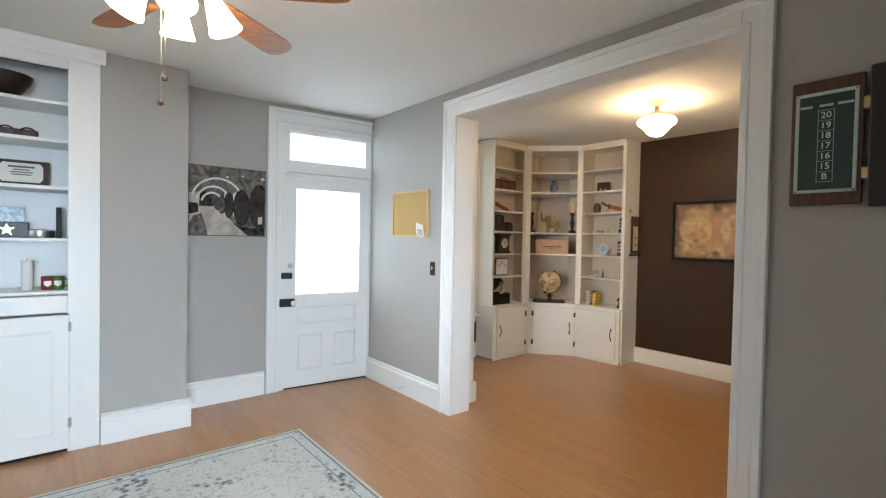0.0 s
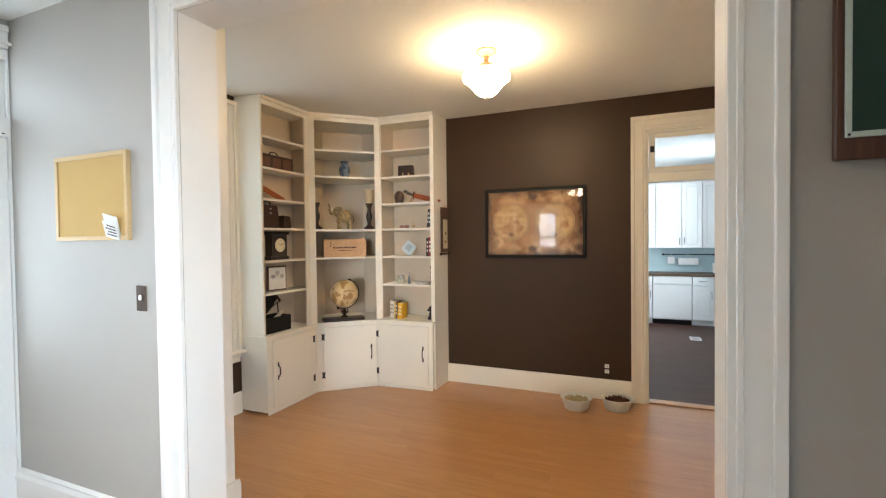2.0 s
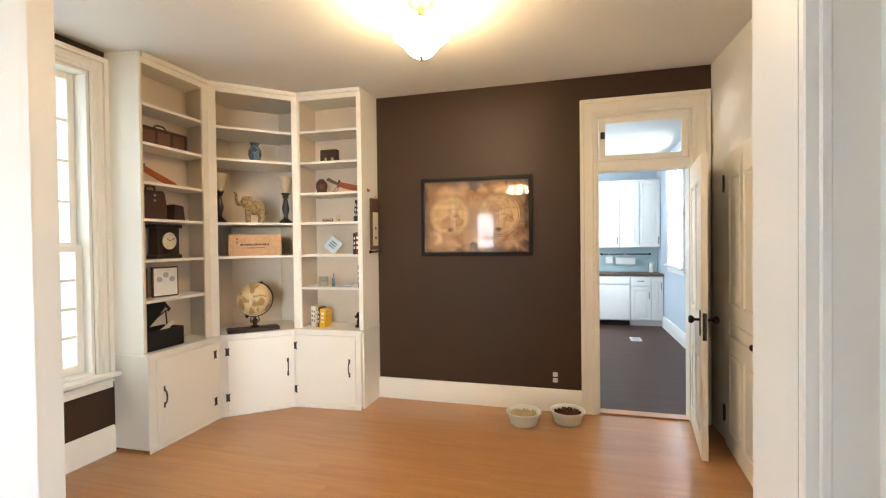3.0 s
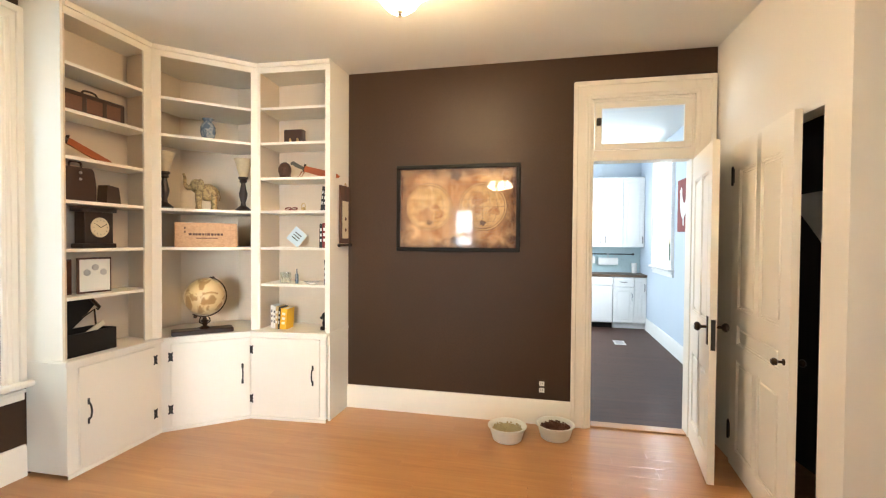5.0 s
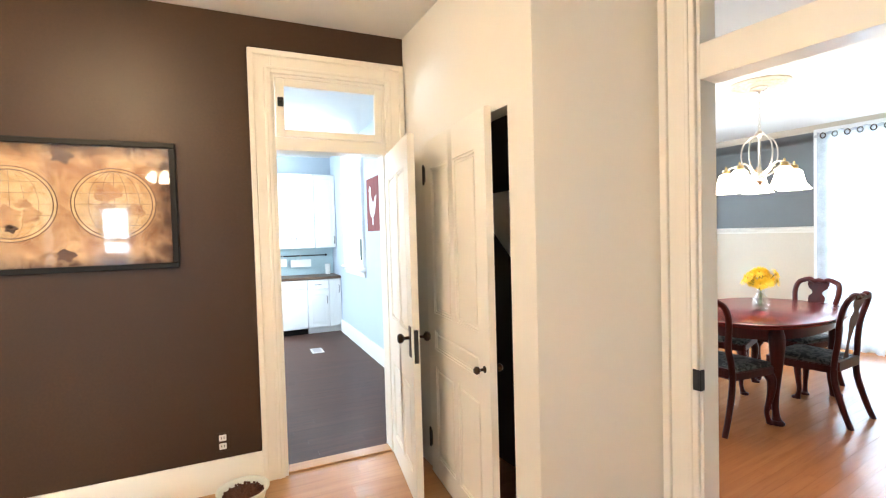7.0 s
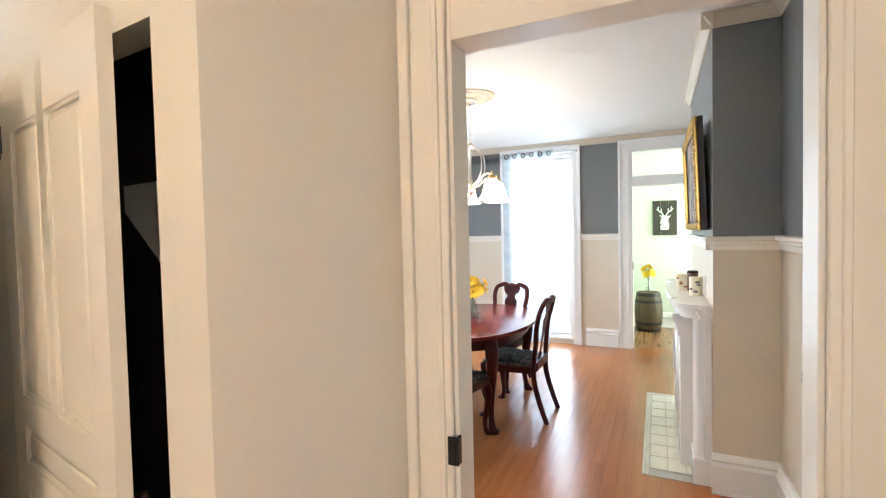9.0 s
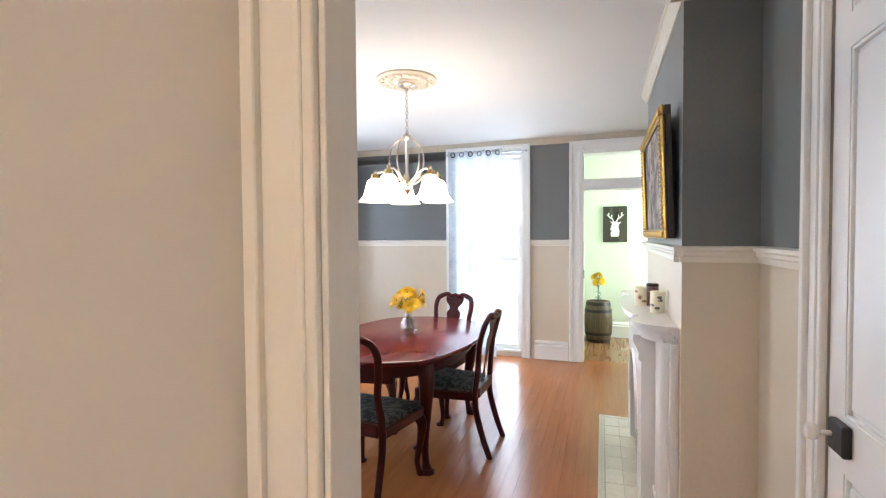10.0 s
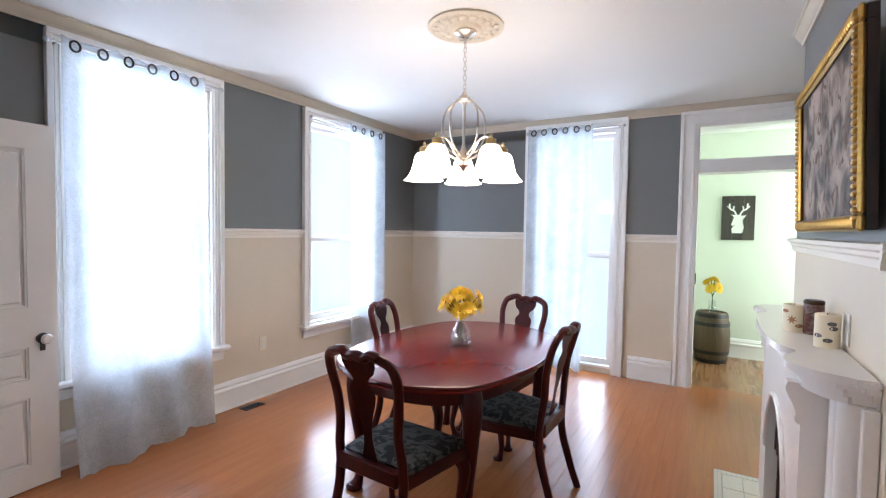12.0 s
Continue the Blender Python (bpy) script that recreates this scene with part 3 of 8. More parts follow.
# dining room
wall("wall_north_dining", "y", -0.565, -0.46, 2.61, 6.90, H1, [(2.87, 3.76, 0, 2.08), (2.87, 3.76, 2.21, 2.56), (5.79, 6.52, 0, 2.05)], BEIGE_WALL, CREAM_WALL,
     "two-tone wall with the doorway to the study", CREAM_TRIM, SLATE_WALL, None)
wall("wall_west_dining", "x", 2.40, 2.60, -5.46, -0.565, H1, [(-1.52, -0.72, 0, 2.52)], GREY_WALL, BEIGE_WALL, "slate and beige wall beside the fireplace", None, None, SLATE_WALL)
wall("wall_east_dining", "x", 6.70, 6.90, -5.66, -0.565, H2, [(-2.66, -1.745, 0.50, 2.50), (-4.65, -3.68, 0.50, 2.50)], BEIGE_WALL, SIDING,
     "slate and beige wall with two tall windows", WHITE_TRIM, SLATE_WALL, None)
wall("wall_south_dining", "y", -5.66, -5.46, 2.45, 6.70, H2, [(4.22, 5.08, 0.06, 2.52), (2.65, 3.50, 0, 2.05), (2.65, 3.50, 2.165, 2.47)], GREEN_WALL, BEIGE_WALL,
     "slate and beige wall with a floor-length window and hall doorway", WHITE_TRIM, None, SLATE_WALL)
bm = bm_new()
for z0, z1, k in ((0, RAIL, 0), (RAIL, H2, 1)):
    vs = box(bm, 2.60, 2.92, -3.95, -2.19, z0, z1)
for f in bm.faces:
    f.material_index = 1 if f.calc_center_median().z > RAIL else 0
solid("wall_chimney_breast_dining", bm, [BEIGE_WALL, SLATE_WALL], "slate and beige chimney breast over the fireplace", "wall", "", "structure")
# hall
wall("wall_south_hall", "y", -7.2, -7.0, 1.0, 4.0, H2, [], GREEN_WALL, GREEN_WALL, "pale green hall wall")
wall("wall_west_hall", "x", 1.0, 1.2, -7.2, -5.46, H2, [(-6.95, -6.05, 0.5, 2.4)], GREEN_WALL, GREEN_WALL, "pale green end wall of the hall with an added unseen opening")
wall("wall_east_hall", "x", 3.8, 4.0, -7.0, -5.66, H2, [], GREEN_WALL, GREEN_WALL, "pale green end wall of the hall")
wall("wall_north_hall", "y", -5.66, -5.46, 1.0, 2.45, H2, [], GREEN_WALL, GREEN_WALL, "pale green hall wall")
# kitchen
wall("wall_south_kitchen", "y", -0.46, -0.28, 6.80, 10.6, H1, [(8.35, 9.30, 1.08, 2.60)], SIDING, BLUE_WALL, "pale blue kitchen wall with a window", WHITE_TRIM)
wall("wall_east_kitchen", "x", 10.45, 10.6, -0.28, 3.9, H1, [], BLUE_WALL, SIDING, "pale blue kitchen wall behind the cabinets")
# this wall's window opening is added, out of view, for the fill lamp
wall("wall_north_kitchen", "y", 3.6, 3.75, 5.66, 10.45, H1, [(7.3, 9.1, 0.95, 2.3)], BLUE_WALL, SIDING, "pale blue kitchen wall with a window", WHITE_TRIM)
# ceilings
solid("ceiling_living", boxes((-2.8, 2.40, -2.8, 4.72, H1, H1 + 0.12), (2.40, 3.0, -2.8, -0.86, H1, H1 + 0.12)), CEILING, "off-white plaster ceiling", "ceiling", "", "structure")
solid("ceiling_study", boxes((2.40, 5.66, -0.86, 4.72, H1 + 0.001, H1 + 0.12)), CEILING, "off-white plaster ceiling", "ceiling", "", "structure")
solid("ceiling_kitchen", boxes((5.66, 10.6, -0.46, 3.9, H1 + 0.002, H1 + 0.12)), CEILING, "white kitchen ceiling", "ceiling", "", "structure")
solid("ceiling_dining", boxes((2.45, 6.9, -5.66, -0.565, H2, H2 + 0.12)), CEILING, "off-white plaster ceiling with a medallion", "ceiling", "", "structure")
solid("ceiling_hall", boxes((1.0, 4.0, -7.2, -5.66, H2 + 0.001, H2 + 0.12), (1.0, 2.45, -5.66, -5.46, H2 + 0.001, H2 + 0.12)), CEILING, "off-white hall ceiling", "ceiling", "", "structure")
# closet under the stairs, its back near black for the shade inside
solid("wall_closet_back", boxes((4.15, 5.50, -0.4585, -0.452, 0, H1)), DARK_VOID, "closet back wall coloured near black as shade", "wall", "", "structure")
bm = bm_new()
prism(bm, [(0, 1.72), (0.62, 1.72), (0.62, 1.62), (0.14, 1.25), (0, 1.25)], 0, 0.1, Matrix(((1, 0, 0, 4.42), (0, 0, 1, -0.27), (0, 1, 0, 0), (0, 0, 0, 1))))
solid("stair_bracket", bm, WHITE_TRIM, "white sloping board inside the dark closet", "board")


# ---- mouldings ----
def trim(name, rows, material, label):
    bm = bm_new()
    for p, q, prof in rows:
        run(bm, p, q, prof)
    return solid(name, bm, material, label, "trim", "", "structure")


PLAIN_BASE = [(0, 0), (0.022, 0), (0.022, 0.17), (0.012, 0.19), (0, 0.19)]
TALL_BASE = [(0, 0), (0.028, 0), (0.028, 0.018), (0.024, 0.02), (0.024, 0.15), (0.034, 0.155), (0.034, 0.17), (0.020, 0.185), (0.026, 0.20), (0.012, 0.225), (0, 0.23)]
CHAIR_RAIL = [(0, 1.385), (0.012, 1.385), (0.014, 1.41), (0.022, 1.418), (0.024, 1.432), (0.040, 1.440), (0.040, 1.456), (0, 1.462)]
CROWN = [(0, H2 - 0.075), (0.010, H2 - 0.075), (0.014, H2 - 0.06), (0.026, H2 - 0.05), (0.042, H2 - 0.022), (0.048, H2 - 0.012), (0.058, H2 - 0.008), (0.058, H2 - 0.001), (0, H2 - 0.001)]
WIDE_BASE = [(0, 0), (0.024, 0), (0.024, 0.16), (0.030, 0.165), (0.030, 0.185), (0.014, 0.20), (0.018, 0.215), (0, 0.225)]
trim("baseboard_living", [((2.40, 3.12), (2.40, 4.475), WIDE_BASE), ((1.29, 4.50), (0.55, 4.50), WIDE_BASE), ((0.55, 4.478), (0.55, 4.062), WIDE_BASE),
                          ((0.579, 4.09), (-0.005, 4.09), WIDE_BASE), ((2.40, -0.80), (2.40, 0.67), WIDE_BASE), ((-2.6, 4.0), (-2.6, -2.6), WIDE_BASE), ((-2.6, -2.6), (2.4, -2.6), WIDE_BASE)],
     WHITE_TRIM, "tall white moulded baseboard")
trim("baseboard_study", [((5.53, 1.11), (5.53, 2.965), PLAIN_BASE), ((3.99, 4.36), (2.80, 4.36), PLAIN_BASE), ((2.81, 4.34), (2.81, 3.14), PLAIN_BASE), ((2.832, 3.14), (2.611, 3.14), PLAIN_BASE)],
     CREAM_TRIM, "cream painted baseboard")
trim("baseboard_dining", [((6.70, -5.46), (6.70, -0.60), TALL_BASE), ((5.21, -5.46), (6.70, -5.46), TALL_BASE), ((3.66, -5.46), (4.06, -5.46), TALL_BASE),
                          ((2.60, -1.63), (2.60, -2.19), TALL_BASE), ((2.60, -2.19), (2.93, -2.19), TALL_BASE), ((2.60, -3.95), (2.60, -5.46), TALL_BASE)],
     WHITE_TRIM, "tall white stepped baseboard")
trim("trim_chair_rail", [((6.70, -3.59), (6.70, -2.75), CHAIR_RAIL), ((6.70, -5.46), (6.70, -4.74), CHAIR_RAIL), ((6.70, -1.64), (6.70, -0.60), CHAIR_RAIL), ((5.18, -5.46), (6.70, -5.46), CHAIR_RAIL),
                         ((3.65, -5.46), (4.11, -5.46), CHAIR_RAIL), ((2.60, -1.63), (2.60, -2.19), CHAIR_RAIL), ((2.60, -2.19), (2.957, -2.19), CHAIR_RAIL), ((2.92, -2.153), (2.92, -3.99), CHAIR_RAIL),
                         ((2.60, -3.95), (2.60, -5.46), CHAIR_RAIL)], CREAM_TRIM, "cream moulded chair rail")
trim("trim_crown", [((6.70, -5.46), (6.70, -0.60), CROWN), ((2.60, -5.46), (6.70, -5.46), CROWN), ((2.60, -0.60), (2.60, -2.19), CROWN), ((2.60, -2.19), (2.978, -2.19), CROWN),
                    ((2.92, -2.132), (2.92, -4.0), CROWN), ((2.60, -3.95), (2.60, -5.46), CROWN), ((6.70, -0.565), (2.60, -0.565), CROWN)], CROWN_PAINT, "cream crown moulding")
trim("baseboard_hall", [((1.2, -7.0), (3.8, -7.0), TALL_BASE)], WHITE_TRIM, "white stepped baseboard")
trim("baseboard_kitchen", [((6.85, -0.28), (9.86, -0.28), PLAIN_BASE)], WHITE_TRIM, "white baseboard")


def casing(name, ax, face, sign, a0, a1, top, width, material, label, bar=None, foot=0.0, left=True, right=True):
    """Moulded boards round an opening a0 to a1: face is the wall's plane, sign the side that they stand on."""
    bm = bm_new()

    def slab(p, q, z0, z1, d):
        lo, hi = sorted((face, face + sign * d))
        box(bm, *((lo, hi, p, q) if ax == "x" else (p, q, lo, hi)), z0, z1, 0.003)

    for on, inner, out in ((left, a0, -1), (right, a1, 1)):
        if on:
            slab(*sorted((inner, inner + out * width)), foot, top + width, 0.022)
            slab(*sorted((inner + out * (width - 0.028), inner + out * (width + 0.004))), foot, top + width + 0.004, 0.040)
            slab(*sorted((inner + out * 0.022, inner + out * 0.040)), foot, top + 0.03, 0.028)
    lo, hi = a0 - (width if left else 0), a1 + (width if right else 0)
    slab(a0, a1, top, top + width, 0.0225)
    slab(lo, hi, top + width - 0.028, top + width + 0.006, 0.042)
    slab(a0 - 0.03, a1 + 0.03, top + 0.022, top + 0.040, 0.0285)
    if bar:
        slab(a0, a1, bar[0], bar[1], 0.016)
    return solid(name, bm, material, label, "door casing", "", "structure")


casing("trim_wide_opening", "x", 2.40, -1, 0.81, 2.98, 2.60, 0.135, WHITE_TRIM, "white moulded casing round the wide opening")
casing("trim_front_door", "y", 4.50, -1, 1.43, 2.395, 2.66, 0.12, WHITE_TRIM, "white moulded front door casing", None, 0.0, True, False)
casing("trim_kitchen_door", "x", 5.53, -1, 0.27, 0.99, 2.50, 0.125, CREAM_TRIM, "cream kitchen door casing with a transom")
casing("trim_dining_door", "y", -0.46, 1, 2.87, 3.76, 2.56, 0.14, CREAM_TRIM, "cream casing round the dining doorway")
casing("trim_dining_door_inside", "y", -0.565, -1, 2.82, 3.83, 2.50, 0.10, WHITE_TRIM, "white casing on the dining side")
casing("trim_hall_door", "y", -5.46, 1, 2.65, 3.50, 2.47, 0.145, WHITE_TRIM, "white casing round the hall doorway")


# ---- doors and windows ----
def glow_sky(name, strength, col):
    m, nd, ln, p = base_nodes(name)
    p.inputs["Base Color"].default_value = (0, 0, 0, 1)
    vec = stretched(nd, ln, (1, 1, 1))
    c = socket_mix(nd, ln, noise_at(nd, ln, vec, 1.6, 4.0), shade(col, 0.86), shade(col, 1.1))
    ln.new(c, p.inputs["Emission Color"])
    p.inputs["Emission Strength"].default_value = strength
    return m


SKY_GLOW = glow_sky("bright_overcast_sky", G_SKY, (0.76, 0.90, 1.0))
for at in ((7.6, 7.62, -6.5, -1.0, -0.3, 4.5), (4.05, 6.9, -6.52, -6.5, -0.3, 4.5)):
    solid("backdrop_dining", boxes(at), SKY_GLOW, "bright overcast sky outside the dining room", "sky", "", "structure")
for at in ((0.6, 3.1, 5.60, 5.62, -0.3, 4.5), (3.2, 5.6, 5.64, 5.66, -0.3, 4.5), (7.65, 10.5, -1.4, -1.38, 0.2, 4.5), (6.5, 10, 4.5, 4.52, 0, 4.5), (-3.6, -3.58, -0.9, 5.0, -0.3, 4.5), (-2.3, 1.2, -3.6, -3.58, -0.3, 4.5)):
    solid("backdrop", boxes(at), SKY_GLOW, "bright overcast sky outside the windows", "sky", "", "structure")


def sash_window(name, ax, face, sign, a0, a1, z0, z1, material, label, meet=0.5, cols=1, rows=1, sill=True, width=0.11, deep=0.11):
    """A sash window in an opening: lining, two sashes with panes, sill, apron and casing."""
    at = (face, (a0 + a1) / 2, z0) if ax == "x" else ((a0 + a1) / 2, face, z0)
    win = thing(name, at, label, "window", "", "structure")

    def slab(bm, p, q, r, s, d0, d1, bev=0.0025):
        lo, hi = sorted((face + sign * d0, face + sign * d1))
        box(bm, *((lo, hi, p, q) if ax == "x" else (p, q, lo, hi)), r, s, bev)

    bm = bm_new()
    for p, q in ((a0, a0 + 0.02), (a1 - 0.02, a1)):
        slab(bm, p, q, z0, z1, -deep - 0.05, -0.001)
    slab(bm, a0 + 0.02, a1 - 0.02, z1 - 0.02, z1, -deep - 0.05, -0.001)
    slab(bm, a0 + 0.02, a1 - 0.02, z0, z0 + 0.02, -deep - 0.05, -0.001)
    part("window_frame", bm, material, win)
    mid = z0 + (z1 - z0) * meet
    for r, s, d in ((z0 + 0.02, mid + 0.02, -deep + 0.005), (mid - 0.02, z1 - 0.02, -deep - 0.035)):
        bm = bm_new()
        p, q, w = a0 + 0.02, a1 - 0.02, 0.045
        slab(bm, p, p + w, r, s, d, d + 0.035)
        slab(bm, q - w, q, r, s, d, d + 0.035)
        slab(bm, p + w, q - w, r, r + 0.06, d, d + 0.035)
        slab(bm, p + w, q - w, s - 0.045, s, d, d + 0.035)
        for k in range(1, cols):
            c = p + w + (q - p - 2 * w) * k / cols
            slab(bm, c - 0.009, c + 0.009, r + 0.06, s - 0.045, d + 0.008, d + 0.028, 0.001)
        for k in range(1, rows):
            c = r + 0.06 + (s - r - 0.105) * k / rows
            slab(bm, p + w, q - w, c - 0.009, c + 0.009, d + 0.0085, d + 0.0275, 0.001)
        sash = part("sash", bm, material, win)
        bm = bm_new()
        slab(bm, p + w, q - w, r + 0.06, s - 0.045, d + 0.014, d + 0.018, 0)
        pane = part("pane", bm, PANE_GLASS, sash)
        pane.visible_shadow = False
    bm = bm_new()
    for inner, out in ((a0, -1), (a1, 1)):
        slab(bm, *sorted((inner, inner + out * width)), z0 if sill else 0.0, z1 + width, 0.0, 0.022)
        slab(bm, *sorted((inner + out * (width - 0.03), inner + out * (width + 0.003))), z0 if sill else 0.0, z1 + width + 0.004, 0.0, 0.040)
        slab(bm, *sorted((inner + out * 0.02, inner + out * 0.036)), z0 if sill else 0.0, z1 + 0.03, 0.0, 0.029)
        slab(bm, *sorted((inner + out * 0.046, inner + out * 0.058)), z0 if sill else 0.0, z1 + 0.05, 0.0, 0.027)
    slab(bm, a0, a1, z1, z1 + width, 0.0, 0.0225)
    slab(bm, a0 - width, a1 + width, z1 + width - 0.03, z1 + width + 0.006, 0.0, 0.042)
    slab(bm, a0 - 0.03, a1 + 0.03, z1 + 0.02, z1 + 0.036, 0.0, 0.0295)
    part("casing", bm, material, win)
    if sill:
        bm = bm_new()
        slab(bm, a0 - width - 0.03, a1 + width + 0.03, z0 - 0.035, z0, -0.02, 0.075, 0.008)
        part("window_sill", bm, material, win)
        bm = bm_new()
        slab(bm, a0 - width, a1 + width, z0 - 0.115, z0 - 0.035, 0.0, 0.022)
        slab(bm, a0 - width, a1 + width, z0 - 0.07, z0 - 0.05, 0.0, 0.036)
        part("apron", bm, material, win)
    return win


sash_window("window_1", "x", 6.70, -1, -2.66, -1.745, 0.54, 2.50, WHITE_TRIM, "tall white sash window behind a sheer curtain", 0.42, 1, 1, True, 0.095)
sash_window("window_2", "x", 6.70, -1, -4.65, -3.68, 0.54, 2.50, WHITE_TRIM, "tall white sash window half covered by a curtain", 0.42, 1, 1, True, 0.095)
sash_window("window_3", "y", -5.46, 1, 4.22, 5.08, 0.06, 2.52, WHITE_TRIM, "floor-length white sash window with a sheer curtain", 0.475, 1, 1, False, 0.105)
sash_window("window_4", "y", 4.36, -1, 2.95, 3.87, 0.58, 2.66, CREAM_TRIM, "cream divided-light sash window beside the bookcase", 0.42, 2, 4, True, 0.11)
sash_window("window_5", "y", -0.28, 1, 8.35, 9.30, 1.08, 2.60, WHITE_TRIM, "white kitchen window", 0.5, 1, 1, True, 0.09, 0.08)
# unseen window added only to hold the bookcase fill lamp
sash_window("window_12", "x", -2.60, 1, 0.1, 1.1, 0.70, 2.40, WHITE_TRIM, "white side window added unseen for the bookcase fill", 0.5, 1, 1, True, 0.11)
sash_window("window_6", "x", -2.60, 1, 3.05, 3.85, 0.70, 2.40, WHITE_TRIM, "narrow white living room window", 0.5, 1, 1, True, 0.11)
# unseen window added round the south fill lamp
sash_window("window_9", "y", -2.60, 1, -1.55, -0.25, 0.60, 2.40, WHITE_TRIM, "wide white window added unseen for the living room fill", 0.5, 2, 1, True, 0.11)
# unseen window added round the north kitchen fill
sash_window("window_7", "y", 3.60, -1, 7.3, 9.1, 0.95, 2.3, WHITE_TRIM, "white kitchen window", 0.5, 1, 1, True, 0.09, 0.08)


def panel_door(name, hinge, turn, w, h, t, openings, material, label, kind="", glass=(), lift=0.012):
    """A leaf from its hinge, turned about z: stiles and rails, with panels (x0, x1, z0, z1) set in."""
    m = pose(*hinge, 0, 0, turn)
    door = thing(name, hinge, label, "door", "", kind)
    bm = bm_new()
    xs = sorted({0.0, w, *[v for o in (*openings, *glass) for v in o[:2]]})
    zs = sorted({lift, h, *[v for o in (*openings, *glass) for v in o[2:]]})
    for p, q in zip(xs, xs[1:]):
        for r, s in zip(zs, zs[1:]):
            if not any(o[0] < (p + q) / 2 < o[1] and o[2] < (r + s) / 2 < o[3] for o in (*openings, *glass)):
                box(bm, p, q, -t / 2, t / 2, r, s)
    bmesh.ops.remove_doubles(bm, verts=bm.verts, dist=1e-5)
    twice = {}
    for f in bm.faces:
        twice.setdefault(tuple(round(c, 4) for c in f.calc_center_median()), []).append(f)
    bmesh.ops.delete(bm, geom=[f for fs in twice.values() if len(fs) > 1 for f in fs], context="FACES_ONLY")
    bmesh.ops.transform(bm, matrix=m, verts=bm.verts)
    leaf = part("leaf", bm, material, door)
    for p, q, r, s in openings:
        bm = bm_new()
        g = min(0.018, t / 2 - 0.004)
        box(bm, p, q, -t / 2 + g, t / 2 - g, r, s, 0, m)
        for sd in (-1, 1):
            lo, hi = sorted((sd * (t / 2 - g), sd * (t / 2 - 0.004)))
            box(bm, p + 0.026, q - 0.026, lo, hi, r + 0.026, s - 0.026, 0.006, m)
            for a, b, c, d in ((p, p + 0.012, r, s), (q - 0.012, q, r, s), (p, q, r, r + 0.012), (p, q, s - 0.012, s)):
                box(bm, a, b, lo, hi + sd * 0.0 + (0.0015 if sd > 0 else 0), c, d, 0.002, m)
        part("panel", bm, material, door)
    for p, q, r, s in glass:
        bm = bm_new()
        for a, b, c, d in ((p, p + 0.012, r, s), (q - 0.012, q, r, s), (p + 0.012, q - 0.012, r, r + 0.012), (p + 0.012, q - 0.012, s - 0.012, s)):
            box(bm, a, b, -t / 2 + 0.004, t / 2 - 0.004, c, d, 0.003, m)
        part("glazing_bead", bm, material, door)
        bm = bm_new()
        box(bm, p + 0.012, q - 0.012, -0.002, 0.002, r + 0.012, s - 0.012, 0, m)
        pane = part("pane", bm, FROSTED, door, "frosted glass pane")
        pane.visible_shadow = False
    return door, m, t


def frosted(name):
    m, nd, ln, p = base_nodes(name)
    nd.remove(p)
    t, tl, mix = nd.new("ShaderNodeBsdfTransparent"), nd.new("ShaderNodeBsdfTranslucent"), nd.new("ShaderNodeMixShader")
    tl.inputs["Color"].default_value = (0.9, 0.95, 1, 1)
    mix.inputs[0].default_value = 0.35
    ln.new(t.outputs[0], mix.inputs[1])
    ln.new(tl.outputs[0], mix.inputs[2])
    ln.new(mix.outputs[0], nd["Material Output"].inputs["Surface"])
    return m


FROSTED = frosted("frosted_glass")


def knob_set(door, m, t, x, z, ball_material, plate_material, plate=(0.05, 0.16), both=True, r=0.027):
    for sd in (-1, 1) if both else (-1,):
        bm = bm_new()
        lo, hi = sorted((sd * t / 2, sd * (t / 2 + 0.006)))
        box(bm, x - plate[0] / 2, x + plate[0] / 2, lo, hi, z - plate[1] * 0.62, z + plate[1] * 0.38, 0.002, m)
        part("lock_plate", bm, plate_material, door, "dark metal lock plate")
        bm = bm_new()
        lathe(bm, [(0.009, 0.0), (0.009, 0.03), (0.018, 0.034), (r, 0.045), (r, 0.056), (r * 0.7, 0.066), (0.0, 0.068)], 16, (0, 0, 0),
              m @ Matrix.Translation((x, sd * (t / 2 + 0.005), z)) @ pose(0, 0, 0, 90 if sd < 0 else -90))
        part("knob", bm, ball_material, door)


def hinges(door, m, t, zs, material, x=0.0, side=-1):
    for z in zs:
        bm = bm_new()
        lathe(bm, [(0.004, -0.062), (0.008, -0.055), (0.008, 0.055), (0.004, 0.062)], 10, (x - 0.004, side * (t / 2 + 0.004), z), m)
        box(bm, x - 0.02, x + 0.022, side * (t / 2) - 0.002, side * (t / 2) + 0.002, z - 0.045, z + 0.045, 0, m)
        part("hinge", bm, material, door)


# front door: hinged at the corner, latch towards the chimney breast
d, m, t = panel_door("door_1", (2.385, 4.535, 0), 180, 0.90, 2.15, 0.045, [(0.13, 0.78, 0.64, 0.84), (0.13, 0.40, 0.17, 0.55), (0.50, 0.78, 0.17, 0.55)], WHITE_TRIM,
                     "closed white front door with a large frosted pane", "structure", [(0.095, 0.80, 0.94, 2.03)])
for z0, z1, x0, x1 in ((1.115, 1.175, 0.83, 0.935), (0.835, 0.915, 0.80, 0.95)):
    bm = bm_new()
    box(bm, x0, x1, 0.0225, 0.052, z0, z1, 0.004, m)
    part("rim_lock", bm, BLACK_IRON, d, "black iron rim lock")
bm = bm_new()
lathe(bm, [(0.008, 0), (0.008, 0.045), (0.02, 0.05), (0.028, 0.065), (0.02, 0.085), (0, 0.09)], 16, (0, 0, 0), m @ Matrix.Translation((0.83, 0.04, 0.875)) @ pose(0, 0, 0, -90))
part("knob", bm, PORCELAIN, d, "white porcelain knob")
bm = bm_new()
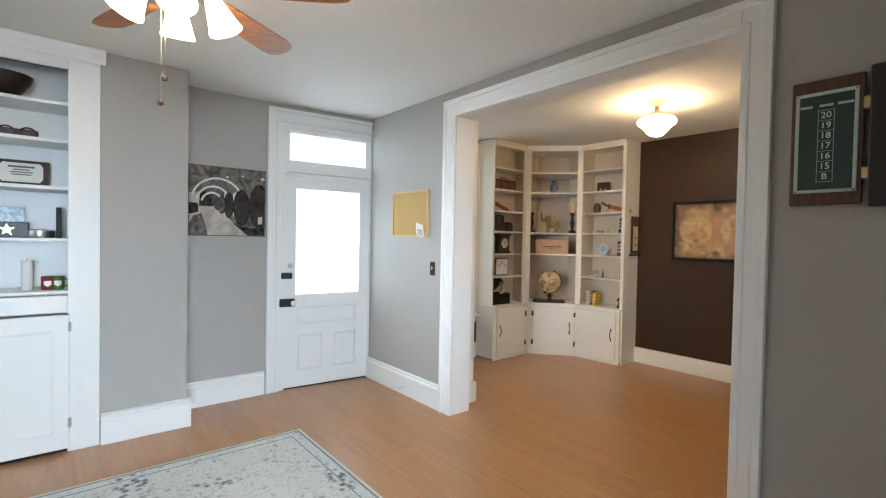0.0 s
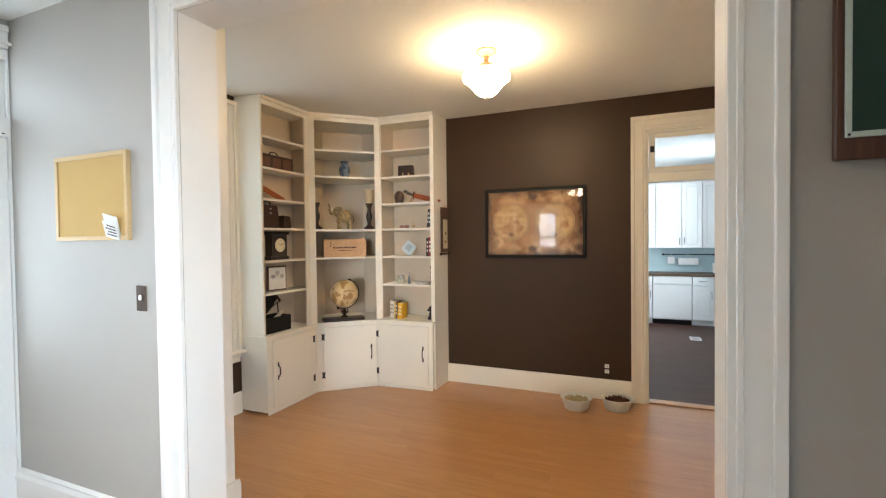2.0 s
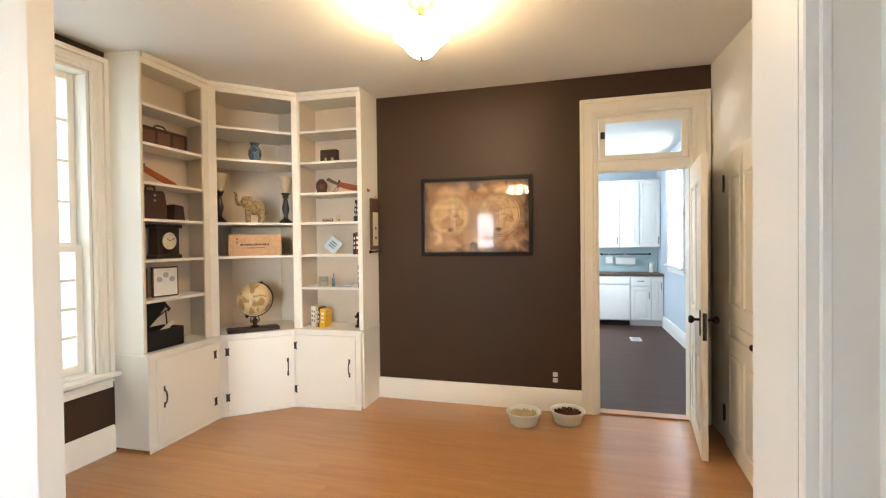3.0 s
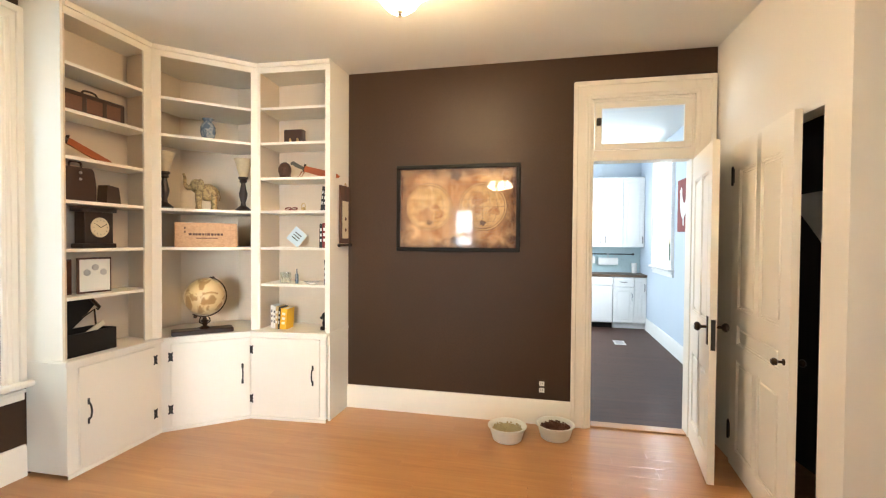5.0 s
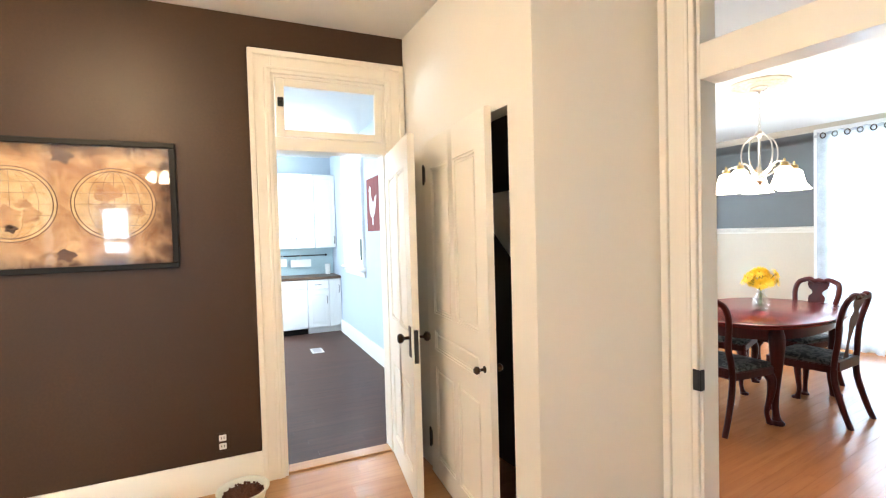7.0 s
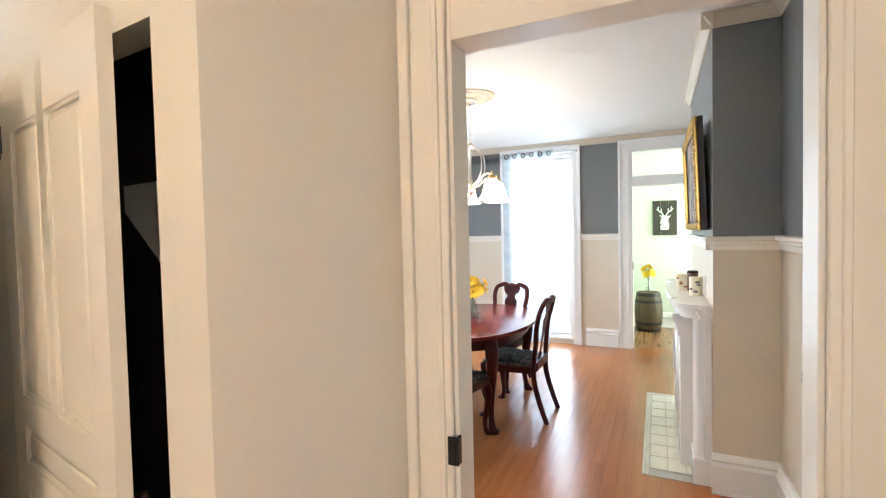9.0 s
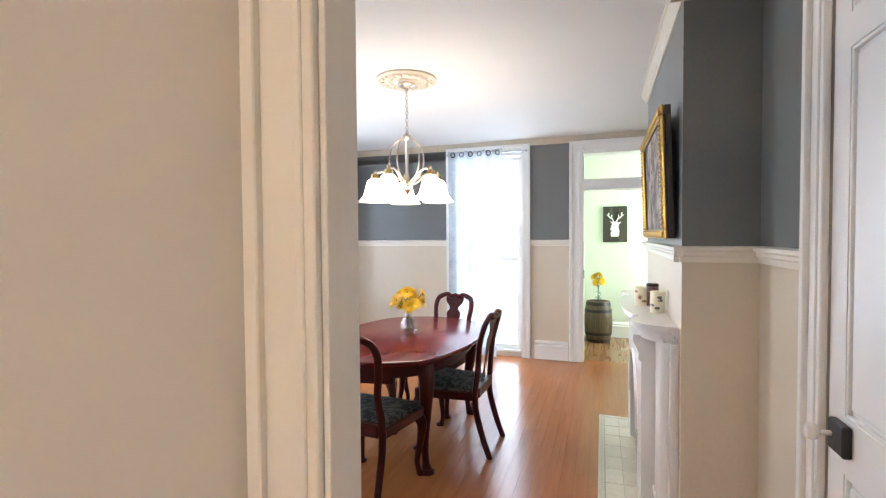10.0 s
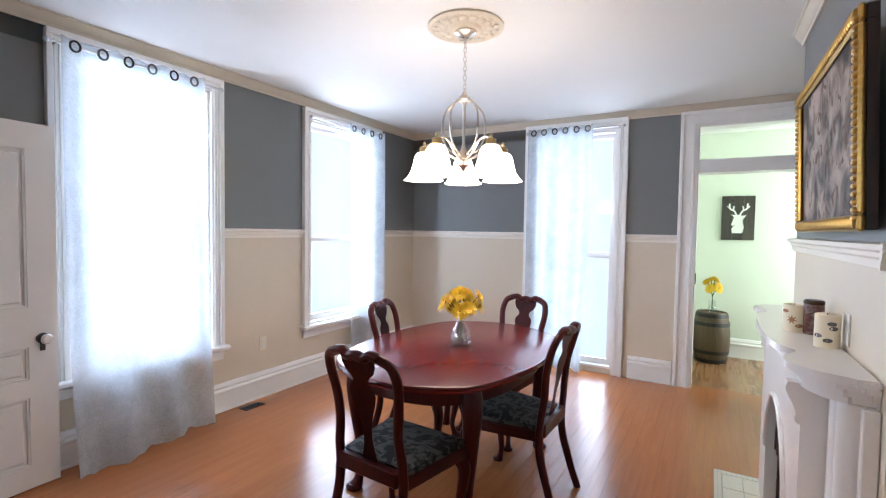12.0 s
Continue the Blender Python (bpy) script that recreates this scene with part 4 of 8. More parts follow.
lathe(bm, [(0.024, 0), (0.024, 0.012), (0.018, 0.016), (0, 0.018)], 18, (0, 0, 0), m @ Matrix.Translation((0.845, 0.0225, 1.245)) @ pose(0, 0, 0, -90))
part("deadbolt", bm, STEEL, d, "round steel deadbolt")
# black strip stands in for the shaded gap below the leaf
bm = bm_new()
box(bm, 0.004, 0.896, -0.018, 0.0235, 0.002, 0.016, 0.002, m)
part("door_sweep", bm, BLACK_PAINT, d, "black strip drawn as the dark gap under the door")
hinges(d, m, t, (0.35, 1.85), WHITE_TRIM, 0.0, 1)
bm = bm_new()
for r in ((1.43, 1.482, 4.50, 4.62, 0, 2.66), (2.388, 2.40, 4.50, 4.62, 0, 2.66), (1.482, 2.388, 4.50, 4.62, 2.60, 2.66), (1.482, 2.388, 4.492, 4.62, 2.158, 2.27), (1.482, 1.53, 4.53, 4.57, 2.27, 2.60),
          (2.345, 2.388, 4.53, 4.57, 2.27, 2.60), (1.53, 2.345, 4.53, 4.57, 2.27, 2.30), (1.53, 2.345, 4.53, 4.57, 2.57, 2.60)):
    box(bm, *r, 0.002)
tr = tagged(part("trim_front_transom", bm, WHITE_TRIM), "white front door jamb and transom bar", "door jamb", "", "structure")
ob = part("pane", boxes((1.53, 2.345, 4.547, 4.552, 2.30, 2.57)), FROSTED, tr, "bright transom pane")
ob.visible_shadow = False
bm = bm_new()
for k in range(34):
    box(bm, 1.50 + k * 0.026, 1.514 + k * 0.026, 4.4905, 4.4925, 2.172, 2.178)
solid("transom_vent_slots", bm, BLACK_PAINT, "row of small dark dashes along the transom bar", "weatherstrip", "", "structure")

# the front door's stretch of wall stands askew
ASKEW = Matrix.Translation((1.31, 4.50, 0)) @ pose(0, 0, 0, 0, 0, -6.0) @ Matrix.Translation((-1.31, -4.50, 0))
for ob in list(scene.objects):
    if ob.parent is None and ob.name in ("wall_entry", "door_1", "trim_front_door", "trim_front_transom", "transom_vent_slots", "sky_light_front_door", "sky_light_transom"):
        ob.matrix_basis = ASKEW @ ob.matrix_basis

# kitchen door, standing open
d, m, t = panel_door("door_2", (5.505, 0.268, 0), 180 - 7.5, 0.705, 2.025, 0.038, [(0.1, 0.325, 0.95, 1.86), (0.38, 0.605, 0.95, 1.86), (0.1, 0.325, 0.16, 0.66), (0.38, 0.605, 0.16, 0.66)], CREAM_TRIM,
                     "cream panelled kitchen door standing open", "structure")
knob_set(d, m, t, 0.65, 0.93, OLD_BRONZE, OLD_BRONZE, (0.04, 0.17))
bm = bm_new()
box(bm, 0.704, 0.7075, -0.012, 0.012, 0.80, 0.98, 0, m)
part("latch_plate", bm, BLACK_IRON, d, "black latch plate on the door edge")
bm = bm_new()
for r in ((5.525, 5.66, 0.27, 0.29, 0, 2.50), (5.525, 5.66, 0.97, 0.99, 0, 2.50), (5.525, 5.66, 0.29, 0.97, 2.48, 2.50), (5.520, 5.66, 0.29, 0.97, 2.035, 2.115)):
    box(bm, *r, 0.002)
tagged(part("trim_kitchen_jamb", bm, CREAM_TRIM), "cream kitchen door jamb and transom bar", "door jamb", "", "structure")
win = thing("window_8", (5.54, 0.63, 2.12), "cream transom window tilted open over the kitchen door", "window", "", "structure")
m = Matrix.Translation((5.535, 0.63, 2.12)) @ pose(0, 0, 0, 0, -3.0, 0)
bm = bm_new()
for r in ((-0.014, 0.014, -0.335, -0.285, 0, 0.35), (-0.014, 0.014, 0.285, 0.335, 0, 0.35), (-0.014, 0.014, -0.285, 0.285, 0, 0.045), (-0.014, 0.014, -0.285, 0.285, 0.305, 0.35)):
    box(bm, *r, 0.003, m)
part("window_frame", bm, CREAM_TRIM, win)
bm = bm_new()
box(bm, -0.002, 0.002, -0.285, 0.285, 0.045, 0.305, 0, m)
part("pane", bm, PANE_GLASS, win).visible_shadow = False
bm = bm_new()
box(bm, -0.032, -0.014, 0.29, 0.325, 0.18, 0.235, 0.004, m)
ball(bm, (-0.036, 0.307, 0.207), 0.011, m=m)
part("latch", bm, BLACK_IRON, win, "black iron transom latch")
for z in (0.08, 0.27):
    bm = bm_new()
    box(bm, -0.02, -0.013, -0.33, -0.31, z - 0.02, z + 0.02, 0.002, m)
    part("hinge", bm, CREAM_TRIM, win)

# closet door, ajar
d, m, t = panel_door("door_3", (5.155, 0.092, 0), 180 - 5.5, 0.855, 2.05, 0.034, [(0.12, 0.40, 1.02, 1.88), (0.46, 0.74, 1.02, 1.88), (0.12, 0.74, 0.80, 0.92), (0.12, 0.40, 0.14, 0.70), (0.46, 0.74, 0.14, 0.70)], CREAM_TRIM,
                     "cream panelled closet door left ajar", "structure")
for sd, turn in ((1, -90), (-1, 90)):
    bm = bm_new()
    lathe(bm, [(0.016, 0), (0.016, 0.004), (0.007, 0.008), (0.007, 0.025), (0.017, 0.033), (0.019, 0.045), (0.01, 0.055), (0, 0.056)], 14, (0, 0, 0), m @ Matrix.Translation((0.80, -sd * t / 2, 0.86)) @ pose(0, 0, 0, -turn))
    part("knob", bm, OLD_BRONZE, d, "small dark bronze knob")
hinges(d, m, t, (0.225, 1.855), BLACK_IRON, 0.0, -1)
TURNED = Matrix.Translation((4.10, 0.08, 0)) @ pose(0, 0, 0, 0, 0, 2.0) @ Matrix.Translation((-4.10, -0.08, 0))
for ob in list(scene.objects):
    if ob.parent is None and ob.name in ("wall_south_study", "door_3"):
        ob.matrix_basis = TURNED @ ob.matrix_basis

# closed door in the alcove, and the leaf standing open along the window wall
d, m, t = panel_door("door_4", (2.575, -0.725, 0), -90, 0.79, 2.51, 0.04, [(0.1, 0.36, 2.16, 2.40), (0.43, 0.69, 2.16, 2.40), (0.1, 0.36, 0.97, 2.06), (0.43, 0.69, 0.97, 2.06), (0.1, 0.36, 0.2, 0.80), (0.43, 0.69, 0.2, 0.80)], WHITE_TRIM,
                     "closed white panelled door in the alcove", "structure")
bm = bm_new()
box(bm, 0.64, 0.735, 0.02, 0.045, 0.86, 0.955, 0.005, m)
part("rim_lock", bm, BLACK_IRON, d, "black iron rim lock")
bm = bm_new()
lathe(bm, [(0.008, 0), (0.008, 0.03), (0.02, 0.036), (0.027, 0.05), (0.02, 0.066), (0, 0.07)], 16, (0, 0, 0), m @ Matrix.Translation((0.71, 0.044, 0.91)) @ pose(0, 0, 0, -90))
part("knob", bm, PORCELAIN, d, "white porcelain knob")
casing("trim_alcove_door", "x", 2.60, 1, -1.52, -0.72, 2.52, 0.115, WHITE_TRIM, "white moulded casing round the alcove door")
d, m, t = panel_door("door_5", (6.535, -0.70, 0), -86.5, 0.945, 2.02, 0.04, [(0.13, 0.43, 1.02, 1.88), (0.51, 0.81, 1.02, 1.88), (0.13, 0.81, 0.62, 0.80), (0.13, 0.43, 0.14, 0.52), (0.51, 0.81, 0.14, 0.52)], WHITE_TRIM,
                     "white panelled door folded open against the window wall", "structure")
bm = bm_new()
lathe(bm, [(0.022, 0), (0.022, 0.005), (0.009, 0.008), (0.009, 0.03), (0.022, 0.036), (0.029, 0.05), (0.022, 0.066), (0, 0.07)], 16, (0, 0, 0), m @ Matrix.Translation((0.872, -0.02, 0.84)) @ pose(0, 0, 0, 90))
part("knob", bm, PORCELAIN, d, "white porcelain knob")
bm = bm_new()
lathe(bm, [(0.030, 0), (0.030, 0.012), (0.012, 0.016), (0, 0.017)], 16, (0, 0, 0), m @ Matrix.Translation((0.872, -0.02, 0.84)) @ pose(0, 0, 0, 90))
box(bm, 0.859, 0.885, -0.024, -0.02, 0.77, 0.815, 0.002, m)
part("rose", bm, BLACK_IRON, d, "black iron rose and keyhole")

# dining doorway lining, strike plate; hall doorway lining
bm = bm_new()
for r in ((3.745, 3.759, -0.568, -0.455, 0, 2.559), (2.871, 2.885, -0.568, -0.455, 0, 2.559), (2.885, 3.745, -0.572, -0.452, 2.075, 2.215), (2.885, 3.745, -0.568, -0.455, 2.545, 2.559)):
    box(bm, *r, 0.002)
tagged(part("trim_dining_jamb", bm, CREAM_TRIM), "cream jamb and transom bar of the dining doorway", "door jamb", "", "structure")
solid("strike_plate", boxes((3.738, 3.7455, -0.455, -0.425, 0.825, 0.91, 0.002), (3.7455, 3.772, -0.433, -0.425, 0.825, 0.91, 0.002)), BLACK_IRON, "black iron strike plate on the door jamb", "strike plate")
bm = bm_new()
for r in ((3.485, 3.50, -5.66, -5.455, 0, 2.47), (2.65, 2.665, -5.66, -5.455, 0, 2.47), (2.665, 3.485, -5.665, -5.445, 2.046, 2.169)):
    box(bm, *r, 0.002)
tagged(part("trim_hall_jamb", bm, WHITE_TRIM), "white jamb and transom bar of the hall doorway", "door jamb", "", "structure")
solid("strike_plate", boxes((3.478, 3.486, -5.48, -5.45, 1.0, 1.10, 0.002)), BLACK_IRON, "black strike plate on the hall door jamb", "strike plate")


# ---- living room ----
def built_in_cabinet():
    c = thing("built_in_cabinet", (-0.75, 4.10, 0), "white built-in cabinet with open shelves above doors", "cabinet")
    x0, x1, yf, yb = -1.45, -0.012, 4.084, 4.49
    bm = bm_new()
    box(bm, x1 - 0.180, x1, yf, yf + 0.03, 0, 2.74, 0.003)
    box(bm, x0, x0 + 0.165, yf, yf + 0.03, 0, 2.74, 0.003)
    box(bm, x0 + 0.165, x1 - 0.180, yf + 0.001, yf + 0.03, 2.66, 2.74, 0.002)
    box(bm, x0 + 0.165, x1 - 0.180, yf - 0.004, yf + 0.03, 0.98, 1.10, 0.004)
    part("face_frame", bm, WHITE_TRIM, c)
    part("side_panel", boxes((x1 - 0.02, x1 - 0.002, yf + 0.03, yb, 0, 2.75)), WHITE_TRIM, c)
    part("side_panel", boxes((x0 + 0.002, x0 + 0.02, yf + 0.03, yb, 0, 2.75)), WHITE_TRIM, c)
    part("back_panel", boxes((x0 + 0.02, x1 - 0.02, yb - 0.012, yb, 0, 2.75)), WHITE_TRIM, c)
    for z in (2.435, 2.176, 1.853, 1.495, 1.13):
        part("shelf", boxes((x0 + 0.02, x1 - 0.02, yf + 0.032, yb - 0.012, z - 0.024, z, 0.003)), WHITE_TRIM, c)
    bm = bm_new()
    run(bm, (x1 + 0.03, yf), (x0 - 0.02, yf), [(0, 2.735), (0.010, 2.735), (0.016, 2.76), (0.034, 2.785), (0.042, 2.805), (0.042, 2.828), (-0.03, 2.828), (-0.03, 2.735)])
    part("crown", bm, WHITE_TRIM, c)
    for a, b in ((x0 + 0.17, -0.752), (-0.748, x1 - 0.17)):
        bm = bm_new()
        box(bm, a, b, yf - 0.016, yf + 0.004, 0.03, 0.965, 0.003)
        dr = part("door", bm, WHITE_TRIM, c)
        bm = bm_new()
        for r in ((a + 0.09, b - 0.09, 0.14, 0.155), (a + 0.09, b - 0.09, 0.845, 0.86)):
            box(bm, r[0], r[1], yf - 0.022, yf - 0.015, r[2], r[3], 0.003)
        for r in (a + 0.09, b - 0.105):
            box(bm, r, r + 0.015, yf - 0.0215, yf - 0.015, 0.155, 0.845, 0.003)
        part("panel_mould", bm, WHITE_TRIM, dr)
        for z in (0.21, 0.88):
            bm = bm_new()
            hx = b + 0.002 if b > -0.5 else a - 0.002
            lathe(bm, [(0.003, -0.035), (0.006, -0.03), (0.006, 0.03), (0.003, 0.035)], 8, (hx, yf - 0.02, z))
            box(bm, hx - 0.012, hx + 0.012, yf - 0.019, yf - 0.015, z - 0.03, z + 0.03)
            part("hinge", bm, STEEL, dr)
    # the gap's darkness is a black board, shade put into its colour
    part("toe_space", boxes((x0 + 0.17, x1 - 0.17, yf + 0.02, yf + 0.03, 0.0, 0.03)), BLACK_PAINT, c, "black strip standing in for shade under the doors")
    return c


built_in_cabinet()
bm = bm_new()
lathe(bm, [(0.06, 0), (0.065, 0.01), (0.10, 0.04), (0.155, 0.12), (0.165, 0.16), (0.158, 0.16), (0.14, 0.12), (0.09, 0.05), (0, 0.04)], 24, (-0.54, 4.29, 2.436), closed=False)
solid("bowl", bm, DARK_WOOD, "dark wooden bowl on the top shelf", "bowl")
g = thing("goggles", (-0.46, 4.26, 2.177), "pair of old round metal goggles on a shelf", "goggles")
for dx in (-0.055, 0.055):
    bm = bm_new()
    tube(bm, [(-0.46 + dx + 0.042 * math.cos(a), 4.25, 2.215 + 0.034 * math.sin(a)) for a in [k * math.pi / 8 for k in range(17)]], 0.006, 6)
    part("rim", bm, OLD_BRONZE, g)
bm = bm_new()
box(bm, -0.58, -0.35, 4.26, 4.30, 2.177, 2.24, 0.01)
part("case", bm, LEATHER, g)
f = thing("certificate", (-0.42, 4.36, 1.854), "framed certificate leaning on the shelf", "certificate")
m = Matrix.Translation((-0.43, 4.33, 1.856)) @ pose(0, 0, 0, -10) @ Matrix.Diagonal((0.86, 1, 0.86, 1))
bm = bm_new()
box(bm, -0.16, 0.16, 0, 0.012, 0, 0.215, 0.003, m)
part("mount", bm, LEATHER, f)
bm = bm_new()
prism(bm, [(-0.13, 0.03), (-0.15, 0.06), (-0.15, 0.16), (-0.13, 0.19), (0.10, 0.19), (0.12, 0.16), (0.12, 0.06), (0.10, 0.03)], 0, 0.002, m @ Matrix(((1, 0, 0, 0), (0, 0, -1, -0.0005), (0, 1, 0, 0), (0, 0, 0, 1))))
part("sheet", bm, PAPER, f, "cream paper")
bm = bm_new()
for k, (w, z) in enumerate(((0.16, 0.15), (0.10, 0.128), (0.14, 0.108), (0.12, 0.088))):
    box(bm, -0.015 - w / 2, -0.015 + w / 2, -0.0045, -0.003, z, z + (0.008 if k else 0.014), 0, m)
part("text_lines", bm, INK, f)
bx = thing("keepsake_box", (-0.51, 4.27, 1.496), "small dark box with a gold star", "box")
part("body", boxes((-0.62, -0.40, 4.22, 4.34, 1.496, 1.60, 0.004)), BLACK_COVER, bx)
bm = bm_new()
star = [((0.042 if k % 2 == 0 else 0.017) * math.sin(math.pi * k / 5), (0.042 if k % 2 == 0 else 0.017) * math.cos(math.pi * k / 5)) for k in range(10)]
prism(bm, star, 0, 0.004, Matrix(((1, 0, 0, -0.51), (0, 0, -1, 4.219), (0, 1, 0, 1.548), (0, 0, 0, 1))))
part("star", bm, BRASS, bx, "gold star")
bm = bm_new()
lathe(bm, [(0.075, 0), (0.08, 0.02), (0.075, 0.05), (0.05, 0.060), (0, 0.062)], 22, (-0.34, 4.27, 1.496))
solid("tin", bm, STEEL, "shallow round grey tin", "tin")
solid("picture_card", boxes((-0.66, -0.43, 4.42, 4.43, 1.496, 1.71, 0.001)), GLAZED_BLUE, "small dark picture standing at the back", "picture")
solid("small_picture", boxes((-0.255, -0.225, 4.16, 4.36, 1.496, 1.71, 0.004)), BLACK_PAINT, "black framed small picture standing edge on", "picture")
cd = thing("candle", (-0.41, 4.24, 1.131), "tall white pillar candle on the shelf", "candle")
bm = bm_new()
lathe(bm, [(0.03, 0), (0.031, 0.005), (0.031, 0.2), (0.026, 0.206), (0.02, 0.2), (0, 0.198)], 18, (-0.41, 4.24, 1.131))
part("wax", bm, SIGN_WHITE, cd)
bm = bm_new()
tube(bm, [(-0.41, 4.24, 1.328), (-0.409, 4.24, 1.34), (-0.406, 4.24, 1.348)], 0.0015, 6)
part("wick", bm, BLACK_PAINT, cd)
for x, mt, lb in ((-0.30, RED_COVER, "red mug with a pale print"), (-0.245, STEM_GREEN, "dark green mug with a white letter")):
    mg = thing("mug", (x, 4.22, 1.131), lb, "mug")
    bm = bm_new()
    lathe(bm, [(0.0, 0.004), (0.034, 0), (0.037, 0.01), (0.037, 0.092), (0.034, 0.094), (0.033, 0.012), (0, 0.012)], 20, (x, 4.22, 1.131), closed=False)
    part("body", bm, mt, mg)
    bm = bm_new()
    tube(bm, arc_pts([(x + 0.036, 4.22, 1.205), (x + 0.06, 4.22, 1.195), (x + 0.06, 4.22, 1.165), (x + 0.036, 4.22, 1.15)], 4), 0.005, 6)
    part("handle", bm, mt, mg)
    bm = bm_new()
    for k in range(7):
        a = -1.57 + (k - 3) * 0.16
        box(bm, x + 0.0375 * math.cos(a) - 0.003, x + 0.0375 * math.cos(a) + 0.003, 4.22 + 0.0375 * math.sin(a) - 0.001, 4.22 + 0.0375 * math.sin(a) + 0.001, 1.155 + 0.012 * abs(k - 3) / 3, 1.195)
    part("print", bm, SCORE_WHITE, mg)

# wine cellar canvas in the recess
cv = thing("cellar_picture", (0.95, 4.48, 1.53), "grey frameless photograph print of a wine cellar", "picture")
X0, X1, Z0, Z1, YC = 0.62, 1.285, 1.53, 2.155, 4.468
part("canvas", boxes((X0, X1, YC, 4.499, Z0, Z1, 0.003)), CELLAR_GREY, cv)


def flat(name, pts, depth, material, parent, label=""):
    """A thin flat shape on the canvas, in fractions of its width and height."""
    bm = bm_new()
    prism(bm, [(X0 + u * (X1 - X0), Z0 + v * (Z1 - Z0)) for u, v in pts], 0, 0.001, Matrix(((1, 0, 0, 0), (0, 0, -1, YC - depth), (0, 1, 0, 0), (0, 0, 0, 1))))
    return part(name, bm, material, parent, label)


flat("vault", [(0.01, 0.56), (0.01, 0.98), (0.98, 0.98), (0.98, 0.80), (0.70, 0.72), (0.45, 0.60), (0.20, 0.60)], 0.0005, CELLAR_GREY, cv)
flat("side_wall", [(0.01, 0.30), (0.01, 0.60), (0.13, 0.62), (0.16, 0.44), (0.10, 0.30)], 0.0007, CELLAR_LIGHT, cv)
flat("tunnel_end", [(0.13, 0.42), (0.14, 0.58), (0.20, 0.64), (0.27, 0.58), (0.30, 0.42)], 0.001, CELLAR_DARK, cv)
flat("floor", [(0.01, 0.01), (0.01, 0.30), (0.13, 0.42), (0.32, 0.42), (0.42, 0.34), (0.58, 0.18), (0.76, 0.01)], 0.0012, CELLAR_LIGHT, cv)
flat("floor_shadow", [(0.01, 0.01), (0.01, 0.16), (0.06, 0.28), (0.16, 0.32), (0.20, 0.20), (0.24, 0.01)], 0.0016, CELLAR_GREY, cv)
flat("bench", [(0.01, 0.30), (0.01, 0.46), (0.12, 0.46), (0.12, 0.33)], 0.0018, CELLAR_DARK, cv)
for k, (a, b, ra, rb) in enumerate(((0.36, 0.50, 0.33, 0.34), (0.31, 0.48, 0.22, 0.24), (0.29, 0.47, 0.14, 0.16))):
    turns = [math.pi * (0.06 + 0.88 * i / 16) for i in range(17)]
    pts = [(a + ra * math.cos(t), b + rb * math.sin(t)) for t in turns] + [(a + (ra - 0.022) * math.cos(t), b + (rb - 0.030) * math.sin(t)) for t in reversed(turns)]
    flat("arch", pts, 0.002 + k * 0.0004, CELLAR_MID, cv)
for u, v, w in ((0.48, 0.855, 0.022), (0.68, 0.885, 0.018), (0.955, 0.87, 0.03), (0.36, 0.70, 0.022)):
    flat("lamp_glow", [(min(0.985, u + w * math.cos(t)), v + 0.7 * w * math.sin(t)) for t in [2 * math.pi * i / 14 for i in range(14)]], 0.0034, CELLAR_MID, cv)
for u, v, ra, rb in ((0.35, 0.46, 0.035, 0.09), (0.41, 0.45, 0.05, 0.13), (0.50, 0.45, 0.065, 0.19), (0.67, 0.42, 0.115, 0.27), (0.91, 0.45, 0.14, 0.34)):
    ring = [2 * math.pi * i / 26 for i in range(26)]
    flat("barrel", [(min(0.985, u + ra * math.cos(t)), v + rb * math.sin(t)) for t in ring], 0.0036 + ra * 0.004, CELLAR_DARK, cv)
    flat("barrel_edge", [(min(0.984, u + 0.80 * ra * math.cos(t) - 0.04 * ra), v + 0.84 * rb * math.sin(t)) for t in ring], 0.0040 + ra * 0.004, CELLAR_GREY if ra < 0.06 else CELLAR_HEAD, cv)
for u, w in ((0.575, 0.022), (0.455, 0.012)):
    flat("pale_gap", [(u - w, 0.30), (u - w, 0.62), (u + w, 0.66), (u + w, 0.26)], 0.0038, CELLAR_MID, cv)
flat("barrel_stand", [(0.54, 0.20), (0.66, 0.15), (0.80, 0.12), (0.98, 0.14), (0.98, 0.02), (0.74, 0.02)], 0.0052, CELLAR_DARK, cv)
flat("label_card", [(0.89, 0.18), (0.89, 0.29), (0.95, 0.30), (0.95, 0.19)], 0.0056, CELLAR_LIGHT, cv)

# cork board, switch, door stop
cb = thing("cork_board", (2.39, 3.63, 1.555), "small cork notice board in a pale wooden frame", "notice board")
part("cork", boxes((2.382, 2.399, 3.355, 3.915, 1.575, 1.978)), CORK, cb)
for r in ((3.335, 3.93, 1.555, 1.577), (3.335, 3.93, 1.976, 1.998), (3.335, 3.357, 1.577, 1.976), (3.908, 3.93, 1.577, 1.976)):
    part("frame_strip", boxes((2.375, 2.3995, r[0], r[1], r[2], r[3], 0.002)), CORK_FRAME, cb)
nt = thing("note", (2.37, 3.45, 1.57), "folded white note stuck on the cork board", "note")
m = Matrix.Translation((2.372, 3.44, 1.60)) @ pose(0, 0, 0, 14, -20, 0)
bm = bm_new()
box(bm, -0.001, 0.001, -0.05, 0.05, -0.03, 0.085, 0, m)
box(bm, -0.012, -0.010, -0.052, 0.046, -0.035, 0.05, 0, m)
part("sheet", bm, PAPER, nt)
bm = bm_new()
for k in range(4):
    box(bm, -0.0135, -0.0122, -0.04, 0.03 - 0.012 * (k % 2), -0.02 + k * 0.016, -0.013 + k * 0.016, 0, m)
part("text_lines", bm, INK, nt)
